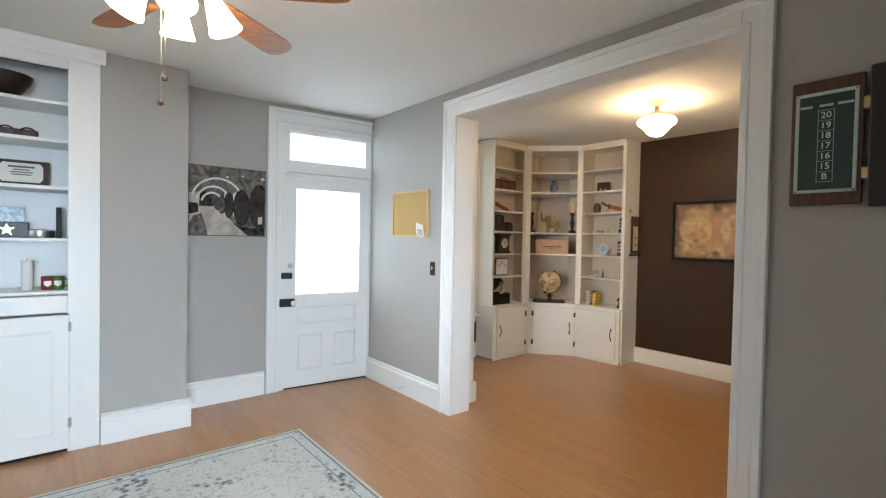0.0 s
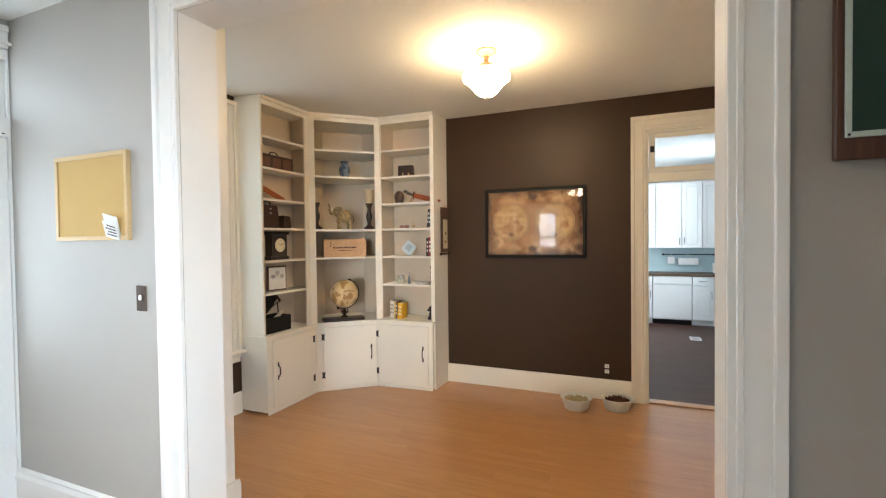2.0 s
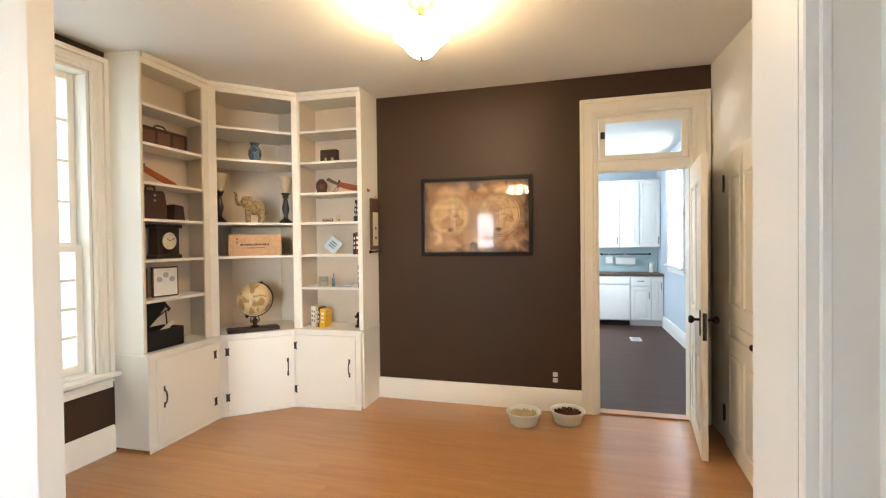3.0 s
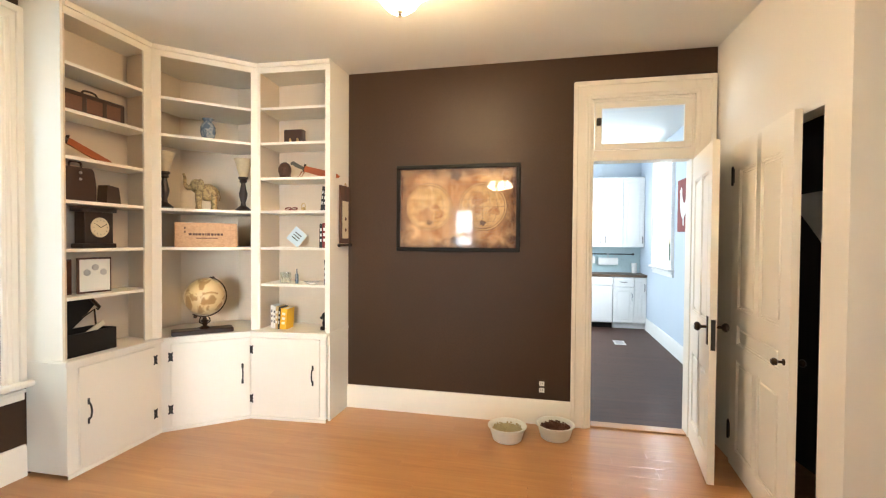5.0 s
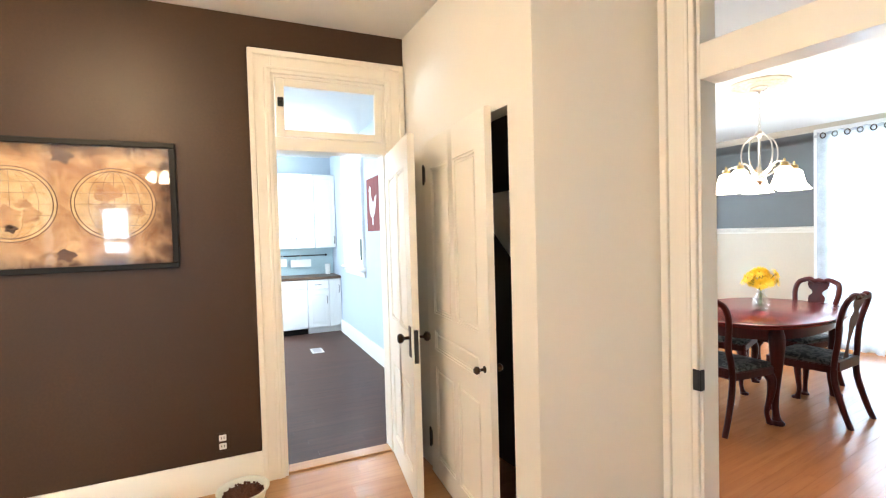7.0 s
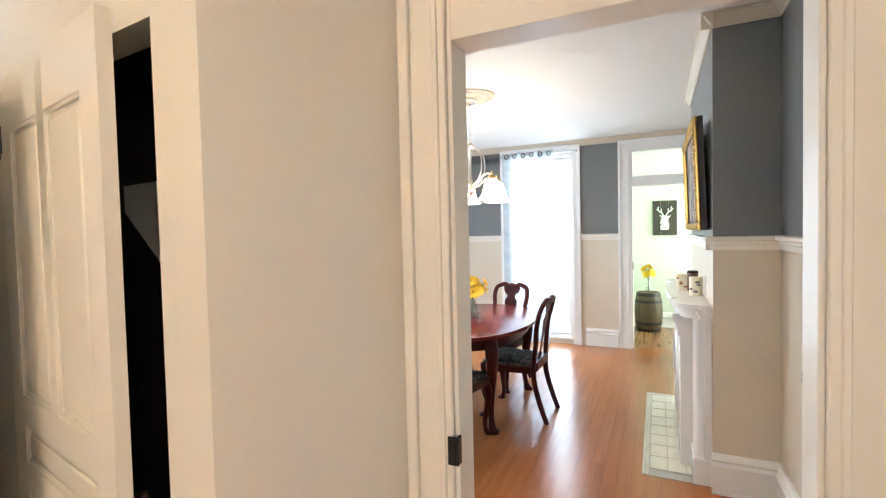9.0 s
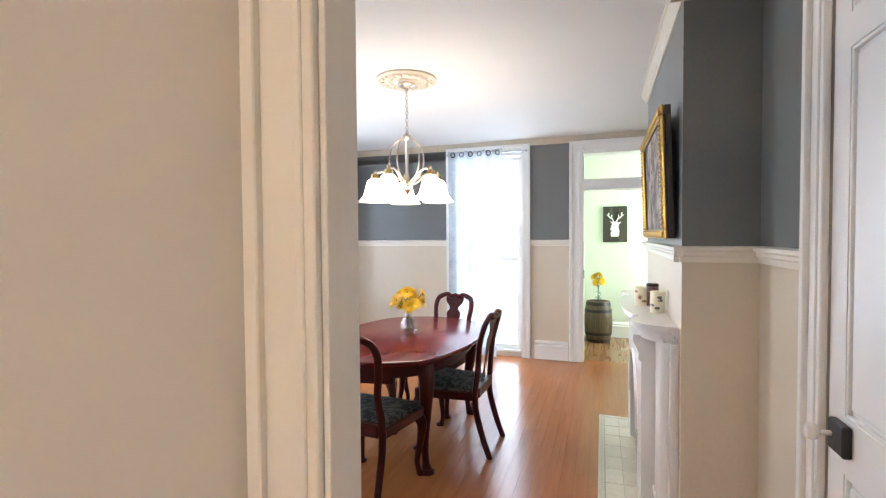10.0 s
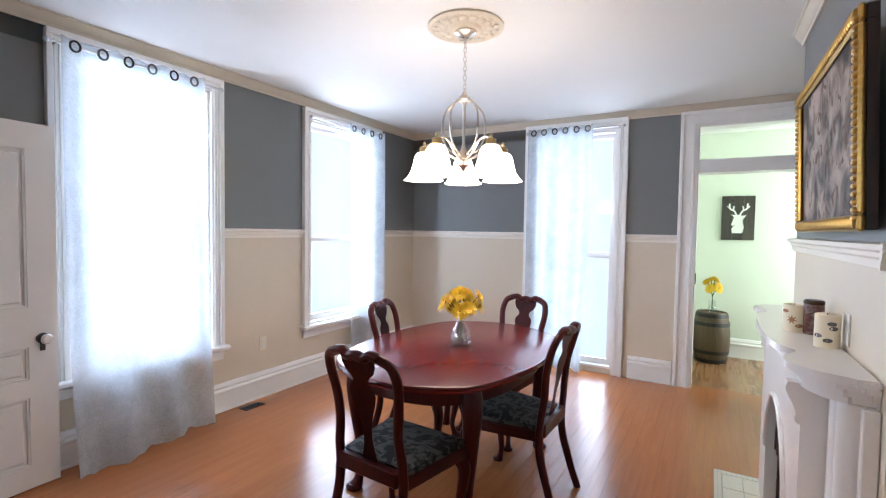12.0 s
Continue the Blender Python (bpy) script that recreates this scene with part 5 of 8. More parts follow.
sw = thing("light_switch", (2.39, 3.275, 1.265), "dark bronze plate with a toggle light switch", "switch")
part("plate", boxes((2.393, 2.3995, 3.238, 3.312, 1.205, 1.33, 0.003)), OLD_BRONZE, sw, "dark bronze plate")
part("toggle", boxes((2.382, 2.395, 3.269, 3.281, 1.258, 1.285, 0.003)), WHITE_PLASTIC, sw)
bm = bm_new()
tube(bm, [(2.377 - 0.008 * k, 3.67 + 0.006 * math.sin(k * 2.2), 0.075 + 0.006 * math.cos(k * 2.2)) for k in range(10)], 0.004, 6)
solid("door_stop", bm, STEEL, "springy steel door stop on the baseboard", "door stop")

# dart cabinet, its door hinged open flat on the wall
dc = thing("dart_cabinet", (2.36, 0.32, 1.71), "open wooden dart cabinet with a green score board", "dart cabinet")
part("door", boxes((2.345, 2.37, 0.335, 0.585, 1.722, 2.272, 0.004)), WALNUT, dc, "open walnut door")
part("box", boxes((2.315, 2.398, -0.30, 0.315, 1.71, 2.285, 0.005)), DARK_WOOD, dc, "dark cabinet box")
for z in (1.85, 2.14):
    part("hinge", boxes((2.338, 2.352, 0.312, 0.338, z - 0.025, z + 0.025, 0.002)), BRASS, dc)
sb = part("score_board", boxes((2.340, 2.346, 0.352, 0.568, 1.775, 2.215)), CHALK_GREEN, dc, "green score board")
for r in ((0.352, 0.568, 1.775, 1.789), (0.352, 0.568, 2.201, 2.215), (0.352, 0.366, 1.789, 2.201), (0.554, 0.568, 1.789, 2.201)):
    part("rim", boxes((2.336, 2.343, r[0], r[1], r[2], r[3], 0.0015)), SCORE_RIM, sb, "pale green rim")
for y in (0.36, 0.56):
    for z in (1.782, 2.208):
        bm = bm_new()
        ball(bm, (2.3355, y, z), 0.0035, u=8, v=6)
        part("screw", bm, BLACK_IRON, sb)
for k, tx in enumerate(("20", "19", "18", "17", "16", "15", "B")):
    lettering(tx, 0.038, Matrix(((0, 0, -1, 2.3385), (-1, 0, 0, 0.46), (0, 1, 0, 2.112 - 0.0445 * k), (0, 0, 0, 1))), SCORE_WHITE, sb)
bm = bm_new()
for y in (0.487, 0.432):
    box(bm, 2.3388, 2.3398, y - 0.0008, y + 0.0008, 1.822, 2.140)
for k in range(8):
    box(bm, 2.3387, 2.3399, 0.432, 0.487, 2.1335 - 0.0445 * k, 2.1350 - 0.0445 * k)
for y, w in ((0.53, 0.022), (0.46, 0.024), (0.395, 0.026)):
    box(bm, 2.3386, 2.34, y - w, y + w, 2.150, 2.160)
part("ruling", bm, SCORE_RIM, sb)

# rug
rg = thing("rug", (0.1, 1.85, 0), "pale area rug with a grey-blue floral pattern", "rug")
part("field", boxes((-0.98, 1.13, 0.30, 3.37, 0.0005, 0.011)), RUG, rg)
bm = bm_new()
for r in ((-1.08, 1.235, 3.37, 3.467), (-1.08, 1.235, 0.20, 0.30), (-1.08, -0.98, 0.30, 3.37), (1.13, 1.235, 0.30, 3.37)):
    box(bm, *r, 0.0005, 0.0108)
part("border", bm, RUG, rg)
for i, w in ((0.0, 0.016), (0.036, 0.006)):
    for r in ((-1.08 + i, 1.235 - i, 3.467 - i - w, 3.467 - i), (-1.08 + i, 1.235 - i, 0.20 + i, 0.20 + i + w), (-1.08 + i, -1.08 + i + w, 0.20 + i + w, 3.467 - i - w), (1.235 - i - w, 1.235 - i, 0.20 + i + w, 3.467 - i - w)):
        part("binding", boxes((*r, 0.001, 0.0125)), RUG_EDGE, rg, "pale binding")
bm = bm_new()
for i, w in ((0.018, 0.014), (0.098, 0.008)):
    for r in ((-1.08 + i, 1.235 - i, 3.467 - i - w, 3.467 - i), (-1.08 + i, 1.235 - i, 0.20 + i, 0.20 + i + w), (-1.08 + i, -1.08 + i + w, 0.20 + i + w, 3.467 - i - w), (1.235 - i - w, 1.235 - i, 0.20 + i + w, 3.467 - i - w)):
        box(bm, *r, 0.001, 0.0122)
part("border_line", bm, RUG_LINE, rg, "blue-grey border lines")


def ceiling_fan(cx, cy, turn):
    fan = thing("ceiling_fan", (cx, cy, H1), "ceiling fan with oak blades and four lit glass shades", "ceiling fan")
    bm = bm_new()
    lathe(bm, [(0.075, H1 - 0.001), (0.075, H1 - 0.02), (0.05, H1 - 0.05), (0.016, H1 - 0.06), (0.016, H1 - 0.12), (0.06, H1 - 0.13), (0.11, H1 - 0.16), (0.115, H1 - 0.23), (0.08, H1 - 0.26), (0.05, H1 - 0.265), (0.05, H1 - 0.285), (0.035, H1 - 0.30), (0.0, H1 - 0.305)], 28, (cx, cy, 0))
    part("motor_housing", bm, NICKEL, fan)
    for k in range(5):
        m = Matrix.Translation((cx, cy, H1 - 0.235)) @ pose(0, 0, 0, 0, 0, turn + 72 * k) @ pose(0, 0, 0, -13, 0, 0)
        bm = bm_new()
        pts = [(0.20, -0.055), (0.24, -0.065), (0.64, -0.082), (0.705, -0.072), (0.735, -0.037), (0.74, 0), (0.735, 0.037), (0.705, 0.072), (0.64, 0.082), (0.24, 0.065), (0.20, 0.055)]
        prism(bm, pts, -0.004, 0.004, m)
        bl = part("blade", bm, FAN_WOOD, fan, "oak blade")
        bm = bm_new()
        prism(bm, [(0.09, -0.015), (0.18, -0.02), (0.26, -0.04), (0.275, 0), (0.26, 0.04), (0.18, 0.02), (0.09, 0.015)], -0.010, -0.004, m)
        part("blade_iron", bm, NICKEL, bl)
    for k in range(4):
        a = radians(FAN_TURN + 90 * k)
        dx, dy = math.cos(a), math.sin(a)
        bm = bm_new()
        tube(bm, arc_pts([(cx + 0.04 * dx, cy + 0.04 * dy, H1 - 0.25), (cx + 0.10 * dx, cy + 0.10 * dy, H1 - 0.245), (cx + 0.125 * dx, cy + 0.125 * dy, H1 - 0.27)], 4), 0.009, 8)
        part("lamp_arm", bm, NICKEL, fan)
        m = Matrix.Translation((cx + 0.125 * dx, cy + 0.125 * dy, H1 - 0.255)) @ pose(0, 0, 0, 0, 0, FAN_TURN + 90 * k) @ pose(0, 0, 0, 0, -24, 0)
        bm = bm_new()
        lathe(bm, [(0.028, 0), (0.034, -0.02), (0.045, -0.06), (0.062, -0.12), (0.072, -0.15), (0.070, -0.152), (0.058, -0.12), (0.040, -0.06), (0.0, -0.03)], 22, (0, 0, 0), m, False)
        part("glass_shade", bm, FAN_GLASS, fan, "lit white glass shade")
    for dx, dy, ln in ((-0.05, -0.03, 0.352), (-0.055, 0.03, 0.44)):
        bm = bm_new()
        tube(bm, [(cx + dx, cy + dy, H1 - 0.295), (cx + dx, cy + dy, H1 - 0.295 - ln)], 0.0016, 6)
        ch = part("pull_chain", bm, NICKEL, fan)
        bm = bm_new()
        lathe(bm, [(0.0, -0.012), (0.011, -0.006), (0.012, 0.004), (0.006, 0.014), (0.0, 0.016)], 12, (cx + dx, cy + dy, H1 - 0.30 - ln))
        part("pull_ball", bm, WALNUT, ch)


FAN_TURN = 80
ceiling_fan(FAN_X, FAN_Y, 34)

# ---- study: corner bookcase ----
LEVELS = (2.484, 2.205, 1.925, 1.66, 1.365, 1.07)
MIDDLE = (2.47, 2.20, 1.655, 1.365)
TOP = 0.70


def along(a, b, s):
    return (a[0] + (b[0] - a[0]) * s, a[1] + (b[1] - a[1]) * s)


def strip(bm, a, b, out, thick, z0, z1):
    """An upright board from a to b in plan, from out to out + thick on the right of a to b."""
    d = (Vector(b) - Vector(a)).normalized()
    n = Vector((d.y, -d.x))
    pts = [Vector(a) + n * out, Vector(b) + n * out, Vector(b) + n * (out + thick), Vector(a) + n * (out + thick)]
    prism(bm, [(p.x, p.y) for p in pts], z0, z1)


def bookcase_unit(name, outline, opening, levels, door, label):
    """Outline: front edge first (a to b), then the back round. opening: the clear front between the stiles."""
    a, b = outline[0], outline[1]
    u = thing(name, (*along(a, b, 0.5), 0), label, "bookcase")
    d = (Vector(b) - Vector(a)).normalized()
    n = Vector((d.y, -d.x))  # out into the room
    backs = outline[1:] + outline[:1]
    for p, q in zip(backs, backs[1:]):
        bm = bm_new()
        strip(bm, p, q, -0.0, -0.012, TOP, 2.80)
        part("back_panel", bm, SHELF_BACK, u, "tan painted back")
    inset = [tuple(Vector(p) * 0.985 + Vector((sum(v[0] for v in outline) / len(outline), sum(v[1] for v in outline) / len(outline))) * 0.015) for p in outline]
    inset[0], inset[1] = tuple(Vector(a) - n * 0.008), tuple(Vector(b) - n * 0.008)
    for z in levels:
        bm = bm_new()
        prism(bm, inset, z - 0.02, z)
        part("shelf", bm, CREAM_TRIM, u)
    lo, hi = opening
    for s0, s1 in ((0, lo), (hi, 1)):
        if s1 - s0 > 0.004:
            bm = bm_new()
            strip(bm, along(a, b, s0), along(a, b, s1), -0.012, 0.016, TOP, 2.80)
            part("stile", bm, CREAM_TRIM, u)
    bm = bm_new()
    strip(bm, a, b, -0.012, 0.0155, 2.752, 2.80)
    part("top_rail", bm, CREAM_TRIM, u)
    bm = bm_new()
    prism(bm, inset, 2.765, 2.80)
    part("top_board", bm, CREAM_TRIM, u)
    bm = bm_new()
    strip(bm, a, b, 0.0, 0.02, 2.795, 2.828)
    part("crown_strip", bm, CREAM_TRIM, u)
    return u


A, Bp, C, D = (4.03, 4.095), (4.655, 4.10), (5.165, 3.585), (5.185, 2.962)
bookcase_unit("bookcase", [A, Bp, (4.70, 4.352), (4.00, 4.352)], (0.0, 0.90), LEVELS, None, "cream built-in bookcase with seven narrow shelves")
bookcase_unit("bookcase", [Bp, C, (5.52, 3.62), (5.52, 4.02), (5.20, 4.352), (4.70, 4.352)], (0.085, 0.93), MIDDLE, None, "cream built-in corner bookcase with wide shelves")
bookcase_unit("bookcase", [C, D, (5.52, 2.975), (5.52, 3.62)], (0.035, 0.935), LEVELS, None, "cream built-in bookcase with narrow shelves beside the brown wall")
bm = bm_new()
strip(bm, (3.995, 4.355), (4.03, 4.095), -0.002, 0.02, TOP, 2.828)
strip(bm, (5.185, 2.962), (5.528, 2.962), -0.018, 0.018, 0.0, 2.828)
solid("bookcase_side_panel", bm, CREAM_TRIM, "cream end panels of the corner bookcase", "panel", "", "structure")

CA, CB, CC, CD = (4.005, 4.055), (4.70, 4.068), (5.098, 3.60), (5.142, 2.975)


def base_cabinet(outline, hinge_at_end, label, leaf):
    a, b = outline[0], outline[1]
    u = thing("base_cabinet", (*along(a, b, 0.5), 0), label, "cabinet")
    bm = bm_new()
    prism(bm, outline, 0.022, TOP - 0.028)
    part("body", bm, CREAM_TRIM, u)
    bm = bm_new()
    strip(bm, a, b, 0.0, 0.010, 0.0, 0.022)
    part("base_strip", bm, CREAM_TRIM, u)
    bm = bm_new()
    strip(bm, along(a, b, leaf[0]), along(a, b, leaf[1]), 0.001, 0.017, 0.045, TOP - 0.05)
    bmesh.ops.bevel(bm, geom=list(bm.edges), offset=0.003, segments=1, affect="EDGES")
    dr = part("door", bm, CREAM_TRIM, u)
    ang = math.degrees(math.atan2(b[1] - a[1], b[0] - a[0]))
    hs, ks = (leaf[1], leaf[0] + 0.08) if hinge_at_end else (leaf[0], leaf[1] - 0.09)
    for z in (0.165, 0.555):
        p = along(a, b, hs)
        m = pose(p[0], p[1], z, 0, 0, ang) @ Matrix.Diagonal((0.72, 1, 0.88, 1))
        bm = bm_new()
        for sx in (-1, 1):
            prism(bm, [(0, -0.032), (sx * 0.006, -0.034), (sx * 0.022, -0.04), (sx * 0.024, -0.034), (sx * 0.016, -0.012), (sx * 0.022, 0), (sx * 0.016, 0.012), (sx * 0.024, 0.034), (sx * 0.022, 0.04), (sx * 0.006, 0.034), (0, 0.032)][:: sx],
                  0, 0.003, m @ Matrix(((1, 0, 0, 0), (0, 0, -1, -0.0175), (0, 1, 0, 0), (0, 0, 0, 1))))
        lathe(bm, [(0.0035, -0.03), (0.005, -0.026), (0.005, 0.026), (0.0035, 0.03)], 8, (0, -0.022, 0), m)
        part("hinge", bm, BLACK_IRON, dr, "black iron butterfly hinge")
    p = along(a, b, ks)
    m = pose(p[0], p[1], 0.37, 0, 0, ang)
    bm = bm_new()
    tube(bm, arc_pts([(0, -0.018, -0.055), (0, -0.036, -0.035), (0, -0.042, 0), (0, -0.036, 0.035), (0, -0.018, 0.055)], 4), 0.0055, 8, 1, m)
    for z in (-0.06, 0.06):
        box(bm, -0.008, 0.008, -0.022, -0.016, z - 0.02, z + 0.02, 0.003, m)
    part("handle", bm, BLACK_IRON, dr, "black iron pull handle")
    return u


base_cabinet([CA, CB, (4.74, 4.352), (3.998, 4.352)], True, "cream base cabinet under the bookcase beside the window", (0.09, 0.90))
base_cabinet([CB, CC, (5.525, 3.64), (5.525, 4.35), (4.74, 4.352)], False, "cream corner base cabinet under the bookcase", (0.10, 0.985))
base_cabinet([CC, CD, (5.525, 2.975), (5.525, 3.64)], False, "cream base cabinet under the bookcase beside the brown wall", (0.02, 0.93))
bm = bm_new()
prism(bm, [(3.985, 4.353), (3.985, 4.038), (4.705, 4.048), (5.08, 3.595), (5.122, 2.957), (5.527, 2.957), (5.527, 4.353)][::-1], TOP - 0.028, TOP)
bmesh.ops.bevel(bm, geom=[e for e in bm.edges if abs(e.verts[0].co.z - e.verts[1].co.z) < 1e-4], offset=0.006, segments=2, affect="EDGES")
solid("bookcase_counter", bm, CREAM_TRIM, "cream ledge running across the base cabinets", "counter")


# ---- study: things on the shelves ----
def spot(a, b, s, back, z, turn=0.0):
    """A pose on a shelf: s along its front edge a to b, back metres behind it."""
    d = (Vector(b) - Vector(a)).normalized()
    p = Vector(along(a, b, s)) + Vector((-d.y, d.x)) * back
    return pose(p.x, p.y, z, 0, 0, math.degrees(math.atan2(d.y, d.x)) + turn)


def hold(name, m, label, category, group=""):
    return thing(name, m.translation, label, category, group)


# local axes of a spot: x along the shelf to the viewer's right, y to the back, z up
L1, L2, L3, L4, L5, L6 = LEVELS
m = spot(A, Bp, 0.37, 0.10, L2) @ Matrix.Diagonal((1.14, 1.0, 1.15, 1))
u = hold("trunk_case", m, "long brown leather case with straps", "case")
bm = bm_new()
box(bm, -0.19, 0.19, -0.06, 0.06, 0.0, 0.10, 0.012, m)
part("body", bm, TAN_LEATHER, u)
bm = bm_new()
for x in (-0.19, -0.06, 0.06, 0.175):
    box(bm, x - 0.012, x + 0.014, -0.063, 0.063, -0.0 + 0.001, 0.104, 0.003, m)
box(bm, -0.193, 0.193, -0.062, 0.062, 0.082, 0.112, 0.008, m)
part("strap", bm, LEATHER, u, "dark leather straps and lid")
bm = bm_new()
tube(bm, arc_pts([(-0.05, -0.02, 0.11), (-0.03, -0.02, 0.135), (0.03, -0.02, 0.135), (0.05, -0.02, 0.11)], 4), 0.006, 6, 1, m)
part("handle", bm, LEATHER, u)


def sheathed_knife(m, label):
    k = hold("sheathed_knife", m, label, "knife")
    bm = bm_new()
    prism(bm, [(-0.10, 0.012), (0.20, 0.020), (0.25, 0.005), (0.235, -0.012), (0.05, -0.03), (-0.10, -0.028)], -0.008, 0.008, m @ Matrix(((1, 0, 0, 0), (0, 0, 1, 0), (0, 1, 0, 0), (0, 0, 0, 1))))
    part("sheath", bm, ORANGE_LEATHER, k, "orange leather sheath")
    bm = bm_new()
    tube(bm, [(m @ Vector(p)) for p in ((-0.10, 0, -0.008), (-0.13, 0, -0.006), (-0.18, 0, 0.0), (-0.22, 0, 0.01), (-0.235, 0, 0.0))], [0.014, 0.013, 0.016, 0.016, 0.012], 8)
    part("grip", bm, GREY_HORN, k)
    bm = bm_new()
    box(bm, -0.105, -0.095, -0.012, 0.012, -0.034, 0.026, 0.003, m)
    part("guard", bm, OLD_BRONZE, k)


sheathed_knife(spot(A, Bp, 0.36, 0.14, L3 + 0.088) @ pose(0, 0, 0, 0, 21, 0), "knife in an orange leather sheath leaning on the shelf")
m = spot(A, Bp, 0.20, 0.08, L4) @ Matrix.Diagonal((1.25, 1.0, 1.12, 1))
u = hold("leather_bag", m, "small dark leather bag with a handle", "bag")
bm = bm_new()
prism(bm, [(-0.085, 0.0), (0.085, 0.0), (0.082, 0.11), (0.072, 0.17), (0.06, 0.185), (-0.06, 0.185), (-0.072, 0.17), (-0.082, 0.11)], -0.05, 0.05, m @ Matrix(((1, 0, 0, 0), (0, 0, 1, 0), (0, 1, 0, 0), (0, 0, 0, 1))))
part("body", bm, LEATHER, u)
bm = bm_new()
tube(bm, arc_pts([(-0.03, -0.01, 0.185), (-0.025, -0.01, 0.215), (0.025, -0.01, 0.215), (0.03, -0.01, 0.185)], 4), 0.006, 6, 1, m)
part("handle", bm, LEATHER, u)
for z in (0.12, 0.155):
    bm = bm_new()
    ball(bm, (0.0, -0.052, z), 0.008, u=8, v=6, m=m)
    part("stud", bm, STEEL, u)
m = spot(A, Bp, 0.64, 0.12, L4)
bm = bm_new()
prism(bm, [(-0.055, 0), (0.055, 0), (0.038, 0.115), (-0.045, 0.125)], -0.04, 0.04, m @ Matrix(((1, 0, 0, 0), (0, 0, 1, 0), (0, 1, 0, 0), (0, 0, 0, 1))))
solid("letter_box", bm, LEATHER, "small dark tapered leather box", "box")
m = spot(A, Bp, 0.48, 0.13, L5)
u = hold("mantel_clock", m, "dark wooden mantel clock with a round cream dial", "clock")
bm = bm_new()
box(bm, -0.12, 0.12, -0.05, 0.05, 0.0, 0.03, 0.005, m)
box(bm, -0.10, 0.10, -0.042, 0.042, 0.03, 0.235, 0.003, m)
box(bm, -0.125, 0.125, -0.052, 0.052, 0.235, 0.262, 0.006, m)
part("body", bm, DARK_WOOD, u)
bm = bm_new()
lathe(bm, [(0.062, 0), (0.066, 0.004), (0.062, 0.010), (0.056, 0.007), (0, 0.006)], 28, (0, 0, 0), m @ Matrix.Translation((0, -0.042, 0.135)) @ pose(0, 0, 0, 90))
part("dial", bm, CLOCK_FACE, u, "cream dial")
bm = bm_new()
for a, ln in ((-58, 0.036), (62, 0.048)):
    box(bm, -0.0018, 0.0018, -0.0535, -0.0525, 0, ln, 0, m @ Matrix.Translation((0, 0, 0.135)) @ pose(0, 0, 0, 0, a, 0))
part("pointer", bm, BLACK_PAINT, u)
bm = bm_new()
for k in range(12):
    box(bm, -0.0012, 0.0012, -0.0522, -0.0515, 0.044, 0.051, 0, m @ Matrix.Translation((0, 0, 0.135)) @ pose(0, 0, 0, 0, 30 * k, 0))
part("hour_mark", bm, BLACK_PAINT, u)
bm = bm_new()
box(bm, -0.30, -0.16, 0.02, 0.06, 0.19, 0.205, 0.002, m)
m = spot(A, Bp, 0.20, 0.14, L6, 18)
u = hold("photo_frame", m, "folding picture frame with an old map", "picture frame")
bm = bm_new()
box(bm, -0.045, 0.045, 0, 0.014, 0, 0.225, 0.003, m)
part("border", bm, WALNUT, u)
bm = bm_new()
box(bm, -0.035, 0.035, -0.002, 0.001, 0.012, 0.212, 0, m)
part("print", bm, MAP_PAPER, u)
m = spot(A, Bp, 0.47, 0.12, L6, -10)
u = hold("medal_frame", m, "framed white mount with three round medals", "picture frame")
bm = bm_new()
box(bm, -0.105, 0.105, 0, 0.016, 0, 0.232, 0.003, m)
part("border", bm, WALNUT, u)
bm = bm_new()
box(bm, -0.093, 0.093, -0.002, 0.001, 0.012, 0.22, 0, m)
part("mount", bm, PAPER, u)
for x, z in ((-0.05, 0.135), (0, 0.168), (0.05, 0.135)):
    bm = bm_new()
    lathe(bm, [(0.021, 0), (0.021, 0.004), (0.016, 0.005), (0.015, 0.003), (0, 0.003)], 18, (0, 0, 0), m @ Matrix.Translation((x, -0.002, z)) @ pose(0, 0, 0, 90))
    part("medal", bm, STEEL, u)
m = spot(A, Bp, 0.30, 0.12, TOP)
u = hold("antique_camera_box", m, "open black wooden box with a raised lid", "box")
bm = bm_new()
for r in ((-0.17, 0.17, -0.10, -0.085, 0, 0.14), (-0.17, 0.17, 0.085, 0.10, 0, 0.14), (-0.17, -0.155, -0.085, 0.085, 0, 0.14), (0.155, 0.17, -0.085, 0.085, 0, 0.14), (-0.155, 0.155, -0.085, 0.085, 0, 0.03)):
    box(bm, *r, 0.002, m)
part("body", bm, BLACK_PAINT, u)
bm = bm_new()
prism(bm, [(-0.17, 0.14), (-0.175, 0.34), (0.05, 0.36), (0.13, 0.30), (0.03, 0.20), (-0.05, 0.14)], 0.02, 0.06, m @ Matrix(((1, 0, 0, 0), (0, 0, 1, 0), (0, 1, 0, 0), (0, 0, 0, 1))))
part("lid", bm, BLACK_PAINT, u)
bm = bm_new()
tube(bm, [(m @ Vector(p)) for p in ((0.02, 0.0, 0.22), (0.10, 0.0, 0.26), (0.11, 0.0, 0.15))], 0.006, 6)
tube(bm, [(m @ Vector(p)) for p in ((0.08, 0.0, 0.33), (0.135, 0.0, 0.27), (0.12, 0, 0.26))], 0.011, 6)
part("hinge_stay", bm, OLD_BRONZE, u)
bm = bm_new()
box(bm, -0.12, 0.06, -0.04, -0.03, 0.0, 0.035, 0.002, m @ Matrix.Translation((0.09, 0, 0.13)) @ pose(0, 0, 0, 0, -28, 0))
solid("paper_roll", bm, CREAM_WAX, "cream paper sheet lying in the black box", "paper")
